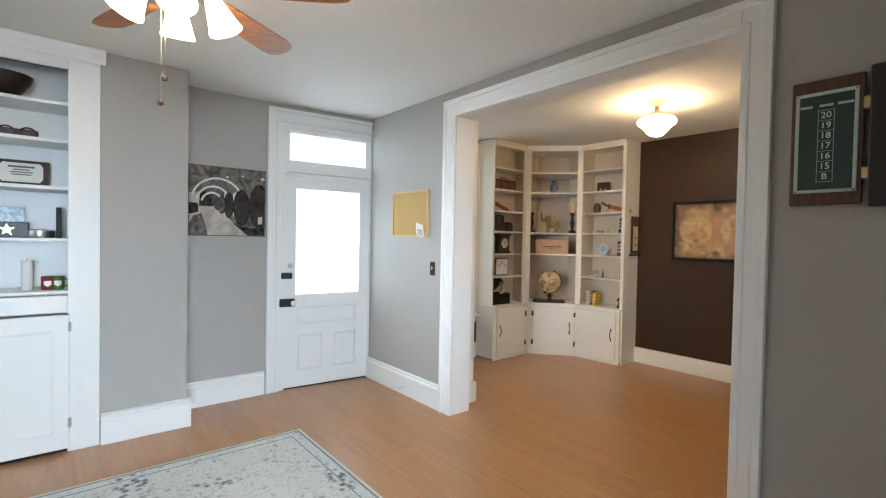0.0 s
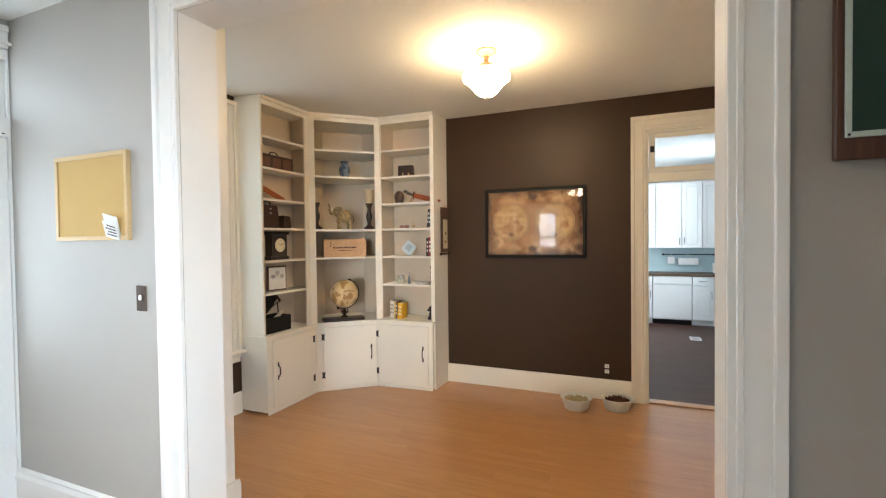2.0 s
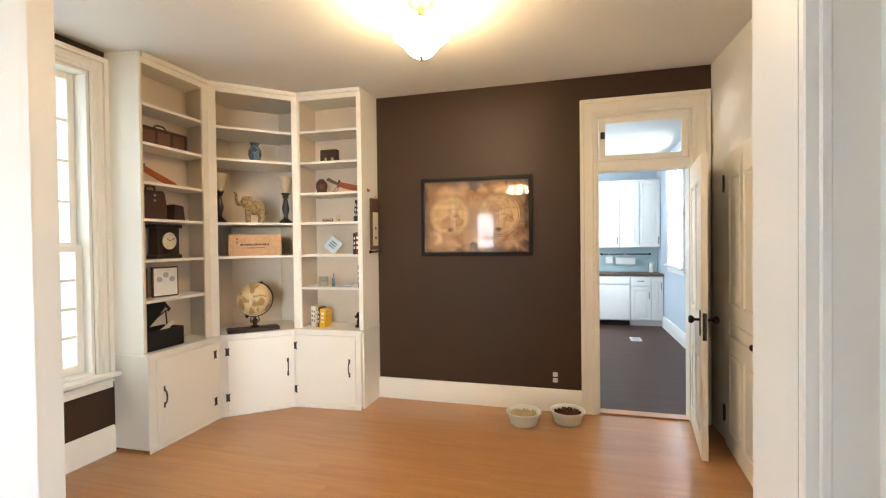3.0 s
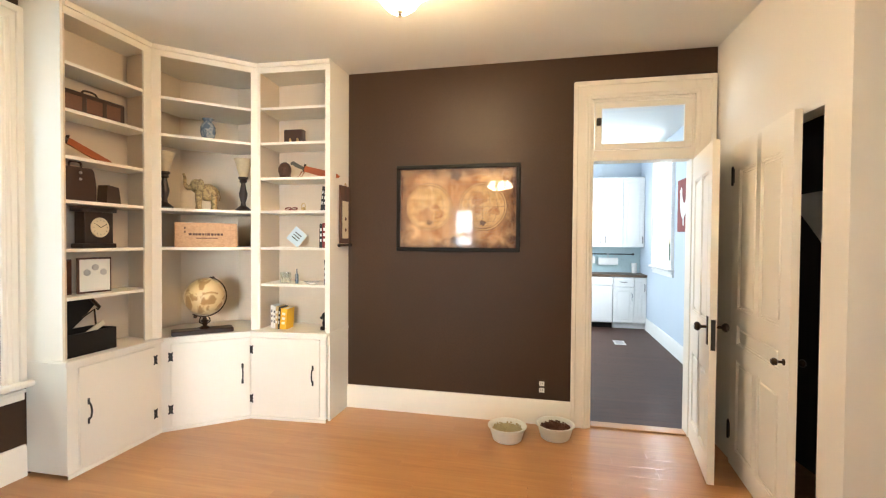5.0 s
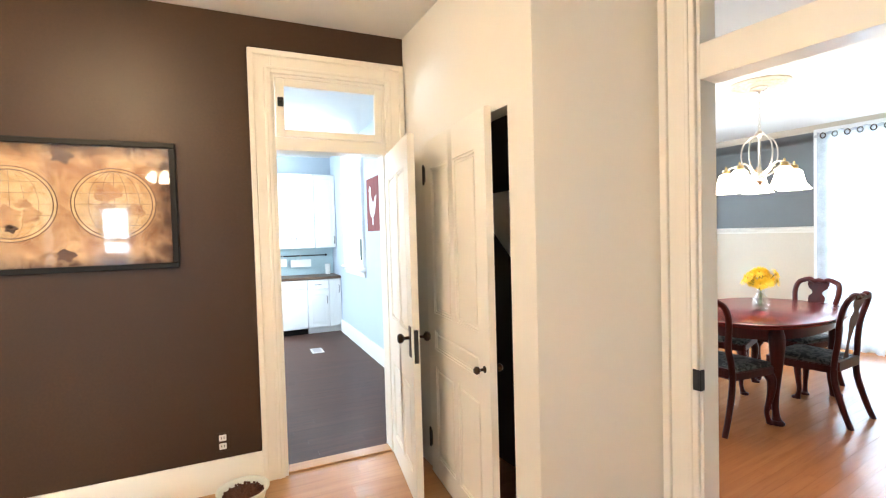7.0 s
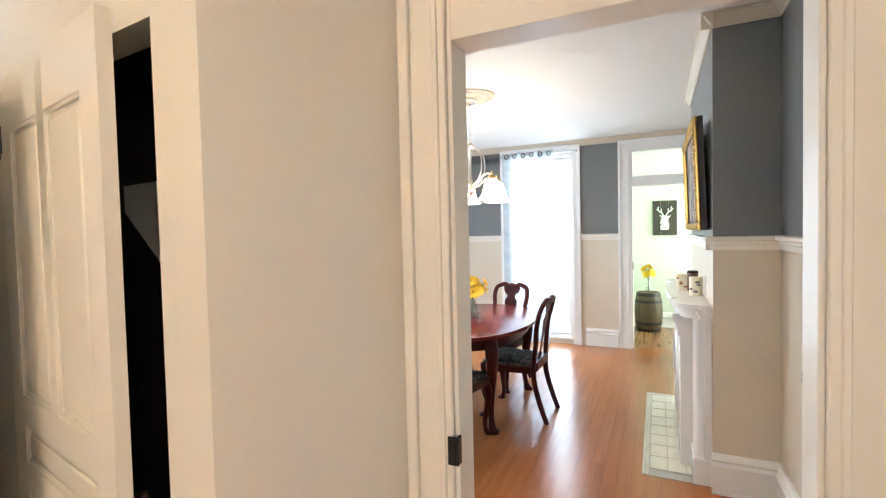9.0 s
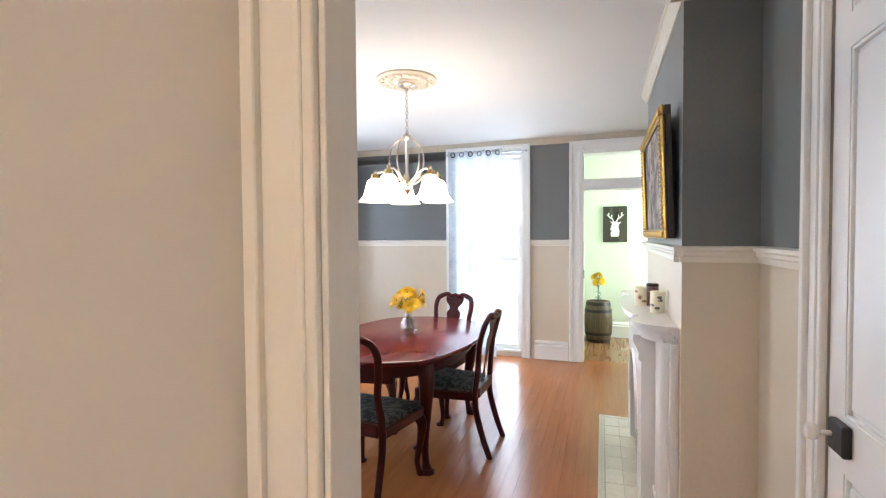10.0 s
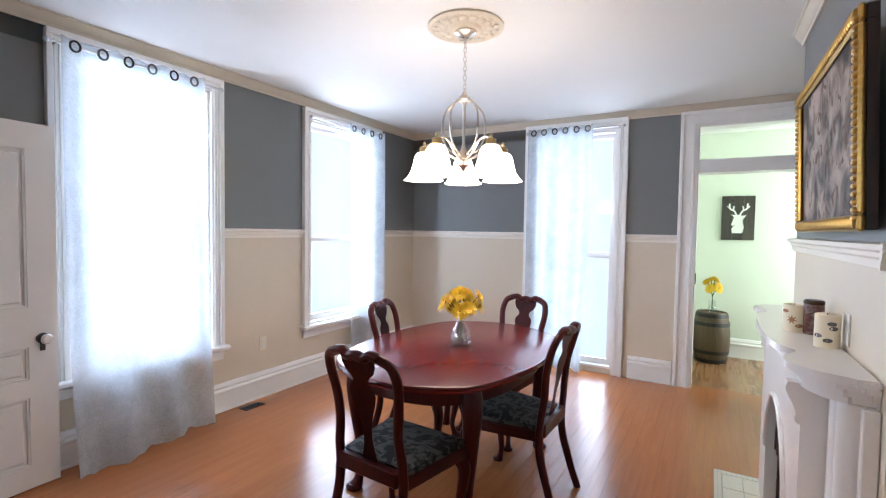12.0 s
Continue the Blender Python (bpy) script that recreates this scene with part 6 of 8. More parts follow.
# middle unit
m = spot(Bp, C, 0.52, 0.10, MIDDLE[1])
bm = bm_new()
lathe(bm, [(0.03, 0), (0.045, 0.02), (0.056, 0.06), (0.054, 0.10), (0.034, 0.135), (0.03, 0.145), (0.044, 0.165), (0.040, 0.165), (0.027, 0.146), (0, 0.14)], 22, (0, 0, 0), m, False)
u = solid("jug", bm, GLAZED_BLUE, "blue-grey glazed jug with a flared lip", "jug")
for s in (0.085, 0.915):
    m = spot(Bp, C, s + (0.03 if s < 0.5 else -0.045), 0.09, MIDDLE[2])
    u = hold("torch_lamp", m, "turned dark wood lamp with a flared amber glass shade", "lamp", "pair of lamps")
    bm = bm_new()
    lathe(bm, [(0.058, 0), (0.060, 0.012), (0.045, 0.026), (0.022, 0.045), (0.018, 0.07), (0.030, 0.11), (0.034, 0.14), (0.022, 0.19), (0.017, 0.225), (0.03, 0.235), (0.026, 0.25), (0.038, 0.262), (0.038, 0.275), (0, 0.276)], 20, (0, 0, 0), m)
    part("stand", bm, DARK_WOOD, u)
    bm = bm_new()
    lathe(bm, [(0.03, 0.276), (0.042, 0.31), (0.052, 0.36), (0.075, 0.42), (0.072, 0.421), (0.049, 0.36), (0.038, 0.31), (0.0, 0.285)], 22, (0, 0, 0), m, False)
    part("glass_shade", bm, AMBER_GLASS, u, "pale amber glass shade")
m = spot(Bp, C, 0.47, 0.09, MIDDLE[2]) @ Matrix.Diagonal((1.02, 1.05, 1.18, 1))
bm = bm_new()
ball(bm, (0.03, 0, 0.115), 0.062, (1.25, 0.75, 0.92), 16, 10, m)
ball(bm, (-0.045, 0, 0.155), 0.045, (1.0, 0.85, 1.05), 14, 9, m)
for x, y in ((-0.03, -0.03), (-0.03, 0.03), (0.075, -0.03), (0.075, 0.03)):
    lathe(bm, [(0.022, 0), (0.022, 0.008), (0.018, 0.03), (0.023, 0.08), (0.026, 0.12)], 10, (x, y, 0), m)
for y in (-0.045, 0.045):
    ball(bm, (-0.02, y, 0.16), 0.034, (0.75, 0.2, 1.1), 10, 7, m)
tube(bm, [(m @ Vector(p)) for p in arc_pts([(-0.08, 0, 0.145), (-0.105, 0, 0.14), (-0.12, 0, 0.165), (-0.122, 0, 0.205), (-0.132, 0, 0.23)], 3)], [0.02, 0.019, 0.018, 0.017, 0.016, 0.015, 0.014, 0.013, 0.012, 0.011, 0.01, 0.009, 0.009], 8)
tube(bm, [(m @ Vector(p)) for p in ((0.105, 0, 0.13), (0.118, 0, 0.09), (0.112, 0, 0.06))], [0.006, 0.004, 0.006], 6)
solid("elephant_figurine", bm, CARVED_STONE, "carved pale stone elephant with a raised trunk", "figurine")
m = spot(Bp, C, 0.50, 0.06, MIDDLE[3])
u = hold("wooden_crate", m, "pale wooden presentation crate with printed lettering", "crate")
bm = bm_new()
box(bm, -0.215, 0.215, -0.01, 0.13, 0, 0.185, 0.002, m)
part("body", bm, PINE, u)
for r in ((-0.215, 0.215, 0.175, 0.187), (-0.215, 0.215, 0.0005, 0.010), (-0.217, -0.205, 0.010, 0.175), (0.205, 0.217, 0.010, 0.175)):
    bm = bm_new()
    box(bm, r[0], r[1], -0.014, -0.008, r[2], r[3], 0.001, m)
    part("edge_strip", bm, PINE, u)
bm = bm_new()
x = -0.125
for w in (0.028, 0.018, 0.02, 0.025, 0.02, 0.012, 0.03, 0.024, 0.018, 0.026, 0.022):
    box(bm, x, x + w * 0.78, -0.0115, -0.0095, 0.090, 0.107, 0, m)
    x += w
box(bm, -0.075, 0.075, -0.0115, -0.0095, 0.066, 0.072, 0, m)
for z in (0.11, 0.14):
    box(bm, -0.155, -0.145, -0.0115, -0.0095, z, z + 0.014, 0, m)
part("print", bm, WALNUT, u, "brown printed bars")
m = spot(Bp, C, 0.46, 0.06, TOP) @ Matrix.Diagonal((1.25, 1.2, 1.25, 1))
u = hold("globe", m, "antique-toned table globe on a dark base", "globe")
bm = bm_new()
box(bm, -0.17, 0.17, -0.055, 0.055, 0, 0.028, 0.005, m)
part("base", bm, DARK_WOOD, u)
bm = bm_new()
lathe(bm, [(0.03, 0.028), (0.03, 0.036), (0.012, 0.045), (0.016, 0.065), (0.028, 0.075), (0.012, 0.085), (0.01, 0.10)], 16, (0.01, 0, 0), m)
for sx in (-1, 1):
    tube(bm, arc_pts([(0.01, 0, 0.05), (0.01 + sx * 0.03, 0, 0.07), (0.01 + sx * 0.022, 0, 0.098)], 3), 0.004, 6, 1, m)
part("stem", bm, OLD_BRONZE, u)
bm = bm_new()
ball(bm, (0, 0, 0), 0.115, (1, 1, 1), 32, 20, m @ Matrix.Translation((0.01, 0, 0.225)) @ pose(0, 0, 0, 0, 23, 0))
part("sphere", bm, GLOBE_SEA, u, "parchment map sphere")
bm = bm_new()
mm = m @ Matrix.Translation((0.01, 0, 0.225)) @ pose(0, 0, 0, 0, 23, 0)
tube(bm, [mm @ Vector((0.124 * math.sin(a), 0, 0.124 * math.cos(a))) for a in [math.pi * k / 18 for k in range(-1, 20)]], 0.005, 6, 1, None, (0, 1, 0))
ball(bm, (0, 0, 0.126), 0.009, (1, 1, 1), 8, 6, mm)
ball(bm, (0, 0, -0.130), 0.012, (1, 1, 1), 8, 6, mm)
part("meridian", bm, OLD_BRONZE, u, "bronze meridian arc")
# unit by the brown wall
m = spot(C, D, 0.40, 0.12, L2)
u = hold("wallet_stand", m, "dark leather box with two small brass pieces", "box")
bm = bm_new()
box(bm, -0.09, 0.075, 0.0, 0.06, 0, 0.125, 0.005, m)
part("body", bm, LEATHER, u)
for x in (-0.005, 0.06):
    bm = bm_new()
    lathe(bm, [(0.009, 0), (0.009, 0.035), (0.006, 0.04), (0, 0.04)], 10, (x, -0.05, 0), m)
    part("brass_piece", bm, BRASS, u)
bm = bm_new()
box(bm, 0.075, 0.11, -0.04, 0.0, 0, 0.03, 0.003, m)
part("tray", bm, LEATHER, u)
m = spot(C, D, 0.30, 0.09, L3)
bm = bm_new()
ball(bm, (0, 0, 0.066), 0.066, (0.82, 0.7, 1.02), 18, 12, m)
box(bm, -0.04, 0.04, -0.02, 0.03, 0.0, 0.03, 0.006, m)
ball(bm, (0, -0.045, 0.066), 0.010, (0.8, 1, 1.6), 8, 6, m)
for x in (-0.022, 0.022):
    ball(bm, (x, -0.04, 0.082), 0.012, (1.3, 0.6, 0.5), 8, 6, m)
ball(bm, (0, -0.041, 0.035), 0.016, (1.3, 0.5, 0.4), 8, 6, m)
solid("carved_mask", bm, WALNUT, "dark carved wooden mask head", "carving")
sheathed_knife(spot(C, D, 0.70, 0.11, L3 + 0.066) @ pose(0, 0, 0, 0, 15, 0) @ Matrix.Diagonal((0.9, 1, 1.15, 1)), "knife in an orange leather sheath propped on the shelf")
bm = bm_new()
m = spot(C, D, 0.66, 0.06, L3)
for x in (-0.07, -0.045):
    tube(bm, [(m @ Vector(p)) for p in ((x + 0.01, 0, 0.05), (x - 0.006, -0.01, 0.012), (x - 0.02, -0.02, 0.004))], 0.003, 6)
solid("leather_thong", bm, ORANGE_LEATHER, "loose leather thongs hanging from the sheath", "cord")


def stacked_books(m, rows, label, flat=False):
    """Books standing side by side: (thickness, depth, height, cover, lean)."""
    x = 0.0
    for w, dp, h, cover, lean in rows:
        mm = m @ Matrix.Translation((x, 0, 0)) @ pose(0, 0, 0, 0, lean, 0)
        b = hold("book", mm, label, "book", "books on the shelves")
        bm = bm_new()
        box(bm, 0, 0.003, -dp / 2, dp / 2, 0, h, 0, mm)
        box(bm, w - 0.003, w, -dp / 2, dp / 2, 0, h, 0, mm)
        box(bm, 0.003, w - 0.003, -dp / 2, -dp / 2 + 0.003, 0, h, 0, mm)
        part("cover", bm, cover, b)
        bm = bm_new()
        box(bm, 0.0035, w - 0.0035, -dp / 2 + 0.004, dp / 2 - 0.004, 0.004, h - 0.004, 0, mm)
        part("pages", bm, PAPER, b)
        bm = bm_new()
        for k in range(3):
            box(bm, w * 0.25, w * 0.75, -dp / 2 - 0.0012, -dp / 2, h * (0.25 + 0.22 * k), h * (0.37 + 0.22 * k), 0, mm)
        part("spine_print", bm, PAPER if cover is not PAPER else INK, b)
        x += w + 0.003


stacked_books(spot(C, D, 0.86, 0.07, L4), [(0.018, 0.12, 0.19, BLACK_COVER, 5), (0.016, 0.12, 0.185, BLACK_COVER, 5)], "black paperback leaning against the end panel")
stacked_books(spot(C, D, 0.845, 0.07, L5), [(0.025, 0.12, 0.19, BLACK_COVER, 1), (0.034, 0.13, 0.195, RED_COVER, 0)], "dark hardback standing at the end of the shelf")
stacked_books(spot(C, D, 0.12, 0.12, TOP), [(0.02, 0.11, 0.19, PAPER, 0), (0.018, 0.11, 0.18, PAPER, 0)], "white paperback book beside yellow ones")
stacked_books(spot(C, D, 0.21, 0.10, TOP), [(0.018, 0.12, 0.185, CORK_FRAME, 2), (0.014, 0.12, 0.18, BLACK_COVER, 3), (0.055, 0.12, 0.17, YELLOW_COVER, 4)], "yellow and dark paperback books")
stacked_books(spot(C, D, 0.92, 0.05, L6), [(0.014, 0.10, 0.2, BLACK_COVER, 0)], "thin black book at the end of the shelf")
m = spot(C, D, 0.40, 0.08, L4)
u = hold("red_glasses", m, "folded red eyeglasses on the shelf", "glasses")
for x in (-0.028, 0.028):
    bm = bm_new()
    tube(bm, [m @ Vector((x + 0.024 * math.cos(a), 0.01 * math.sin(a), 0.018 + 0.013 * math.sin(a))) for a in [k * math.pi / 6 for k in range(13)]], 0.003, 6)
    part("rim", bm, RED_COVER, u)
bm = bm_new()
tube(bm, [m @ Vector(p) for p in ((-0.052, 0, 0.02), (0.03, 0.045, 0.006))], 0.003, 6)
tube(bm, [m @ Vector(p) for p in ((0.052, 0, 0.02), (-0.06, 0.05, 0.006))], 0.003, 6)
part("temple", bm, RED_COVER, u)
m = spot(C, D, 0.57, 0.08, L4)
bm = bm_new()
tube(bm, arc_pts([(-0.016, 0, 0.0), (-0.016, 0, 0.045), (0, 0, 0.062), (0.016, 0, 0.045), (0.016, 0, 0.0)], 4), 0.003, 6, 1, m)
lathe(bm, [(0.011, 0), (0.011, 0.03), (0.0, 0.032)], 10, (0, 0, 0), m)
solid("small_lantern", bm, BRASS, "tiny brass lantern on a shelf", "lantern")
m = spot(C, D, 0.47, 0.09, L5 + 0.085) @ pose(0, 0, 0, -12, 38, 0)
u = hold("greeting_card", m, "pale blue square card standing on its corner", "card")
bm = bm_new()
box(bm, -0.062, 0.062, -0.002, 0.002, -0.062, 0.062, 0, m)
part("sheet", bm, BLUE_PAPER, u)
bm = bm_new()
for k in range(3):
    box(bm, -0.035, 0.03, -0.0032, -0.0022, -0.025 + k * 0.022, -0.016 + k * 0.022, 0, m)
part("writing", bm, INK, u)
m = spot(C, D, 0.31, 0.09, L6)
u = hold("glass_jar", m, "small clear glass jar of pale candles", "jar")
bm = bm_new()
lathe(bm, [(0.042, 0), (0.045, 0.01), (0.045, 0.09), (0.043, 0.09), (0.043, 0.006), (0, 0.006)], 18, (0, 0, 0), m, False)
part("glass", bm, VASE_GLASS, u)
bm = bm_new()
for k in range(5):
    lathe(bm, [(0.013, 0.007), (0.013, 0.035), (0, 0.036)], 8, (0.022 * math.cos(k * 1.26), 0.022 * math.sin(k * 1.26), 0.004 * (k % 3)), m)
part("contents", bm, CREAM_WAX, u)
m = spot(C, D, 0.47, 0.09, L6)
bm = bm_new()
lathe(bm, [(0.012, 0), (0.014, 0.02), (0.013, 0.07), (0.005, 0.085), (0.005, 0.115), (0.008, 0.118), (0, 0.12)], 12, (0, 0, 0), m)
solid("small_bottle", bm, GLAZED_BLUE, "slim little grey bottle on a shelf", "bottle")
m = spot(C, D, 0.68, 0.09, L6)
bm = bm_new()
lathe(bm, [(0.03, 0), (0.055, 0.012), (0.06, 0.022), (0.055, 0.022), (0.03, 0.008), (0, 0.007)], 18, (0, 0, 0), m, False)
solid("shallow_dish", bm, PORCELAIN, "shallow white dish on a shelf", "dish")
m = spot(C, D, 0.88, 0.10, TOP)
bm = bm_new()
ball(bm, (0, 0, 0.05), 0.05, (0.7, 0.8, 1), 10, 7, m)
ball(bm, (-0.005, -0.01, 0.11), 0.035, (0.9, 0.9, 1), 10, 7, m)
ball(bm, (-0.03, -0.02, 0.10), 0.016, (1.2, 0.8, 0.8), 8, 6, m)
box(bm, -0.04, 0.035, -0.035, 0.04, 0, 0.03, 0.006, m)
solid("black_figurine", bm, BLACK_PAINT, "small black carved figurine", "figurine")

# scroll hanging on the end panel
u = thing("hanging_plaque", (5.40, 2.94, 1.38), "narrow dark hanging plaque with a pale brass strip", "plaque")
part("board", boxes((5.30, 5.475, 2.928, 2.9435, 1.40, 1.87, 0.003)), WALNUT, u)
part("strip", boxes((5.332, 5.443, 2.924, 2.9285, 1.44, 1.745, 0.002)), CLOCK_FACE, u, "pale brass strip")
bm = bm_new()
for z in (1.51, 1.60):
    ball(bm, (5.388, 2.924, z), 0.014, (1, 0.4, 1), 10, 6)
part("mark", bm, WALNUT, u)
bm = bm_new()
tube(bm, [(5.28, 2.93, 1.385), (5.495, 2.93, 1.385)], 0.011, 10)
ball(bm, (5.28, 2.93, 1.385), 0.015)
ball(bm, (5.495, 2.93, 1.385), 0.015)
part("rod", bm, BLACK_PAINT, u)
bm = bm_new()
tube(bm, arc_pts([(5.385, 2.93, 1.87), (5.40, 2.935, 1.895), (5.415, 2.93, 1.87)], 4), 0.003, 6)
part("hook", bm, BRASS, u)

# framed world map
u = thing("world_map", (5.52, 2.02, 1.35), "framed antique world map under glass", "picture")
Y0, Y1, MZ0, MZ1 = 1.514, 2.526, 1.340, 2.042
for r in ((Y0, Y1, MZ0, MZ0 + 0.032), (Y0, Y1, MZ1 - 0.032, MZ1), (Y0, Y0 + 0.032, MZ0 + 0.032, MZ1 - 0.032), (Y1 - 0.032, Y1, MZ0 + 0.032, MZ1 - 0.032)):
    part("frame_bar", boxes((5.500, 5.529, r[0], r[1], r[2], r[3], 0.005)), BLACK_PAINT, u, "black frame")
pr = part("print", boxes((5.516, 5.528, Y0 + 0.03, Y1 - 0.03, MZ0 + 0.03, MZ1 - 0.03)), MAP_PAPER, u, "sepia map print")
FLATX = Matrix(((0, 0, -1, 5.516), (-1, 0, 0, 0), (0, 1, 0, 0), (0, 0, 0, 1)))
for yc in (2.25, 1.81):
    bm = bm_new()
    prism(bm, [(-yc + 0.19 * math.cos(t), 1.70 + 0.19 * math.sin(t)) for t in [2 * math.pi * k / 40 for k in range(40)]], 0, 0.0008, FLATX)
    part("hemisphere", bm, MAP_DISC, pr, "pale hemisphere")
    for rr in (0.192, 0.176):
        bm = bm_new()
        tube(bm, [(5.5150, yc + rr * math.cos(t), 1.70 + rr * math.sin(t)) for t in [2 * math.pi * k / 40 for k in range(41)]], 0.0024, 5)
        part("ring_line", bm, MAP_LINE, pr)
    bm = bm_new()
    for squash in (-0.66, -0.33, 0.0, 0.33, 0.66):
        tube(bm, [(5.5151, yc + squash * 0.176 * math.cos(t), 1.70 + 0.176 * math.sin(t)) for t in [math.pi * (k / 20 - 0.5) for k in range(21)]], 0.0009, 4)
        dz = squash * 0.176
        tube(bm, [(5.5151, yc - math.sqrt(0.176**2 - dz * dz), 1.70 + dz), (5.5151, yc + math.sqrt(0.176**2 - dz * dz), 1.70 + dz)], 0.0009, 4)
    part("graticule", bm, MAP_LINE, pr)
    rng = random.Random(int(yc * 100))
    for k in range(5):
        a, d, w = rng.random() * 6.28, 0.04 + 0.08 * rng.random(), 0.03 + 0.035 * rng.random()
        bm = bm_new()
        prism(bm, [(-yc + d * math.cos(a) + w * math.cos(t) * (1 + 0.3 * math.sin(3 * t + k)), 1.70 + d * math.sin(a) + 0.8 * w * math.sin(t) * (1 + 0.25 * math.cos(4 * t + k))) for t in [2 * math.pi * i / 22 for i in range(22)]], 0.0008, 0.0012 + 0.0001 * k, FLATX)
        part("continent", bm, MAP_LAND, pr)
for yc, zc, r in ((2.03, 1.95, 0.045), (2.03, 1.43, 0.04), (2.25, 1.575, 0.026), (1.81, 1.57, 0.026)):
    bm = bm_new()
    prism(bm, [(-yc + r * math.cos(t) * (1 + 0.25 * math.cos(5 * t)), zc + 0.8 * r * math.sin(t) * (1 + 0.25 * math.sin(4 * t))) for t in [2 * math.pi * k / 24 for k in range(24)]], 0.001, 0.0016, FLATX)
    part("cartouche", bm, MAP_LINE, pr)
ob = part("glass", boxes((5.508, 5.510, Y0 + 0.03, Y1 - 0.03, MZ0 + 0.03, MZ1 - 0.03)), PANE_GLASS, u, "glass pane")
ob.visible_shadow = False
u = thing("outlet", (5.525, 1.335, 0.29), "white double outlet on the dark brown wall", "outlet")
part("plate", boxes((5.5265, 5.5298, 1.30, 1.37, 0.235, 0.345, 0.002)), BROWN_WALL, u, "brown painted cover plate")
for z in (0.265, 0.315):
    ob = part("socket", boxes((5.524, 5.527, 1.315, 1.355, z - 0.018, z + 0.018, 0.003)), WHITE_PLASTIC, u)
    part("slot", boxes((5.5234, 5.5242, 1.326, 1.329, z - 0.006, z + 0.007), (5.5234, 5.5242, 1.341, 1.344, z - 0.006, z + 0.007)), BLACK_PAINT, ob)


def pet_bowl(x, y, food, label):
    b = thing("pet_bowl", (x, y, 0), label, "pet bowl", "pet bowls by the kitchen door")
    bm = bm_new()
    lathe(bm, [(0.0, 0.006), (0.092, 0.001), (0.103, 0.010), (0.126, 0.092), (0.138, 0.098), (0.140, 0.106), (0.128, 0.107), (0.116, 0.092), (0.10, 0.02), (0, 0.018)], 32, (x, y, 0), closed=False)
    part("dish", bm, BOWL_WHITE, b)
    bm = bm_new()
    lathe(bm, [(0.10, 0.03), (0.109, 0.075), (0.075, 0.085), (0.03, 0.088), (0, 0.09)], 28, (x, y, 0), closed=False)
    rng = random.Random(int(x * 100))
    for k in range(90):
        a, r = rng.random() * 6.28, 0.1 * math.sqrt(rng.random())
        box(bm, -0.006, 0.006, -0.006, 0.006, -0.004, 0.004, 0, pose(x + r * math.cos(a), y + r * math.sin(a), 0.086 + 0.006 * rng.random(), rng.random() * 90, rng.random() * 90, 0))
    part("food", bm, food, b)


pet_bowl(5.175, 1.572, PALE_KIBBLE, "pale plastic pet bowl of light kibble on the floor")
pet_bowl(5.285, 1.235, KIBBLE, "pale plastic pet bowl of dark kibble on the floor")

# ceiling light
u = thing("ceiling_light", (3.975, 2.005, H1), "schoolhouse ceiling light with a lit opal shade", "ceiling light")
bm = bm_new()
lathe(bm, [(0.075, H1 - 0.0005), (0.075, H1 - 0.012), (0.055, H1 - 0.03), (0.022, H1 - 0.04), (0.018, H1 - 0.08), (0.05, H1 - 0.095), (0.062, H1 - 0.11), (0.062, H1 - 0.125), (0, H1 - 0.126)], 28, (3.975, 2.005, 0))
part("canopy", bm, AGED_BRASS, u, "aged brass canopy")
bm = bm_new()
lathe(bm, [(0.058, 2.705), (0.075, 2.70), (0.150, 2.675), (0.165, 2.655), (0.160, 2.63), (0.12, 2.60), (0.075, 2.545), (0.05, 2.525), (0.0, 2.515)], 32, (3.975, 2.005, 0))
part("shade", bm, LAMP_GLASS, u, "lit opal glass shade")
bm = bm_new()
lathe(bm, [(0.0, 2.490), (0.008, 2.495), (0.012, 2.505), (0.006, 2.512), (0.018, 2.518), (0.0, 2.522)], 14, (3.975, 2.005, 0))
part("finial", bm, NICKEL, u)


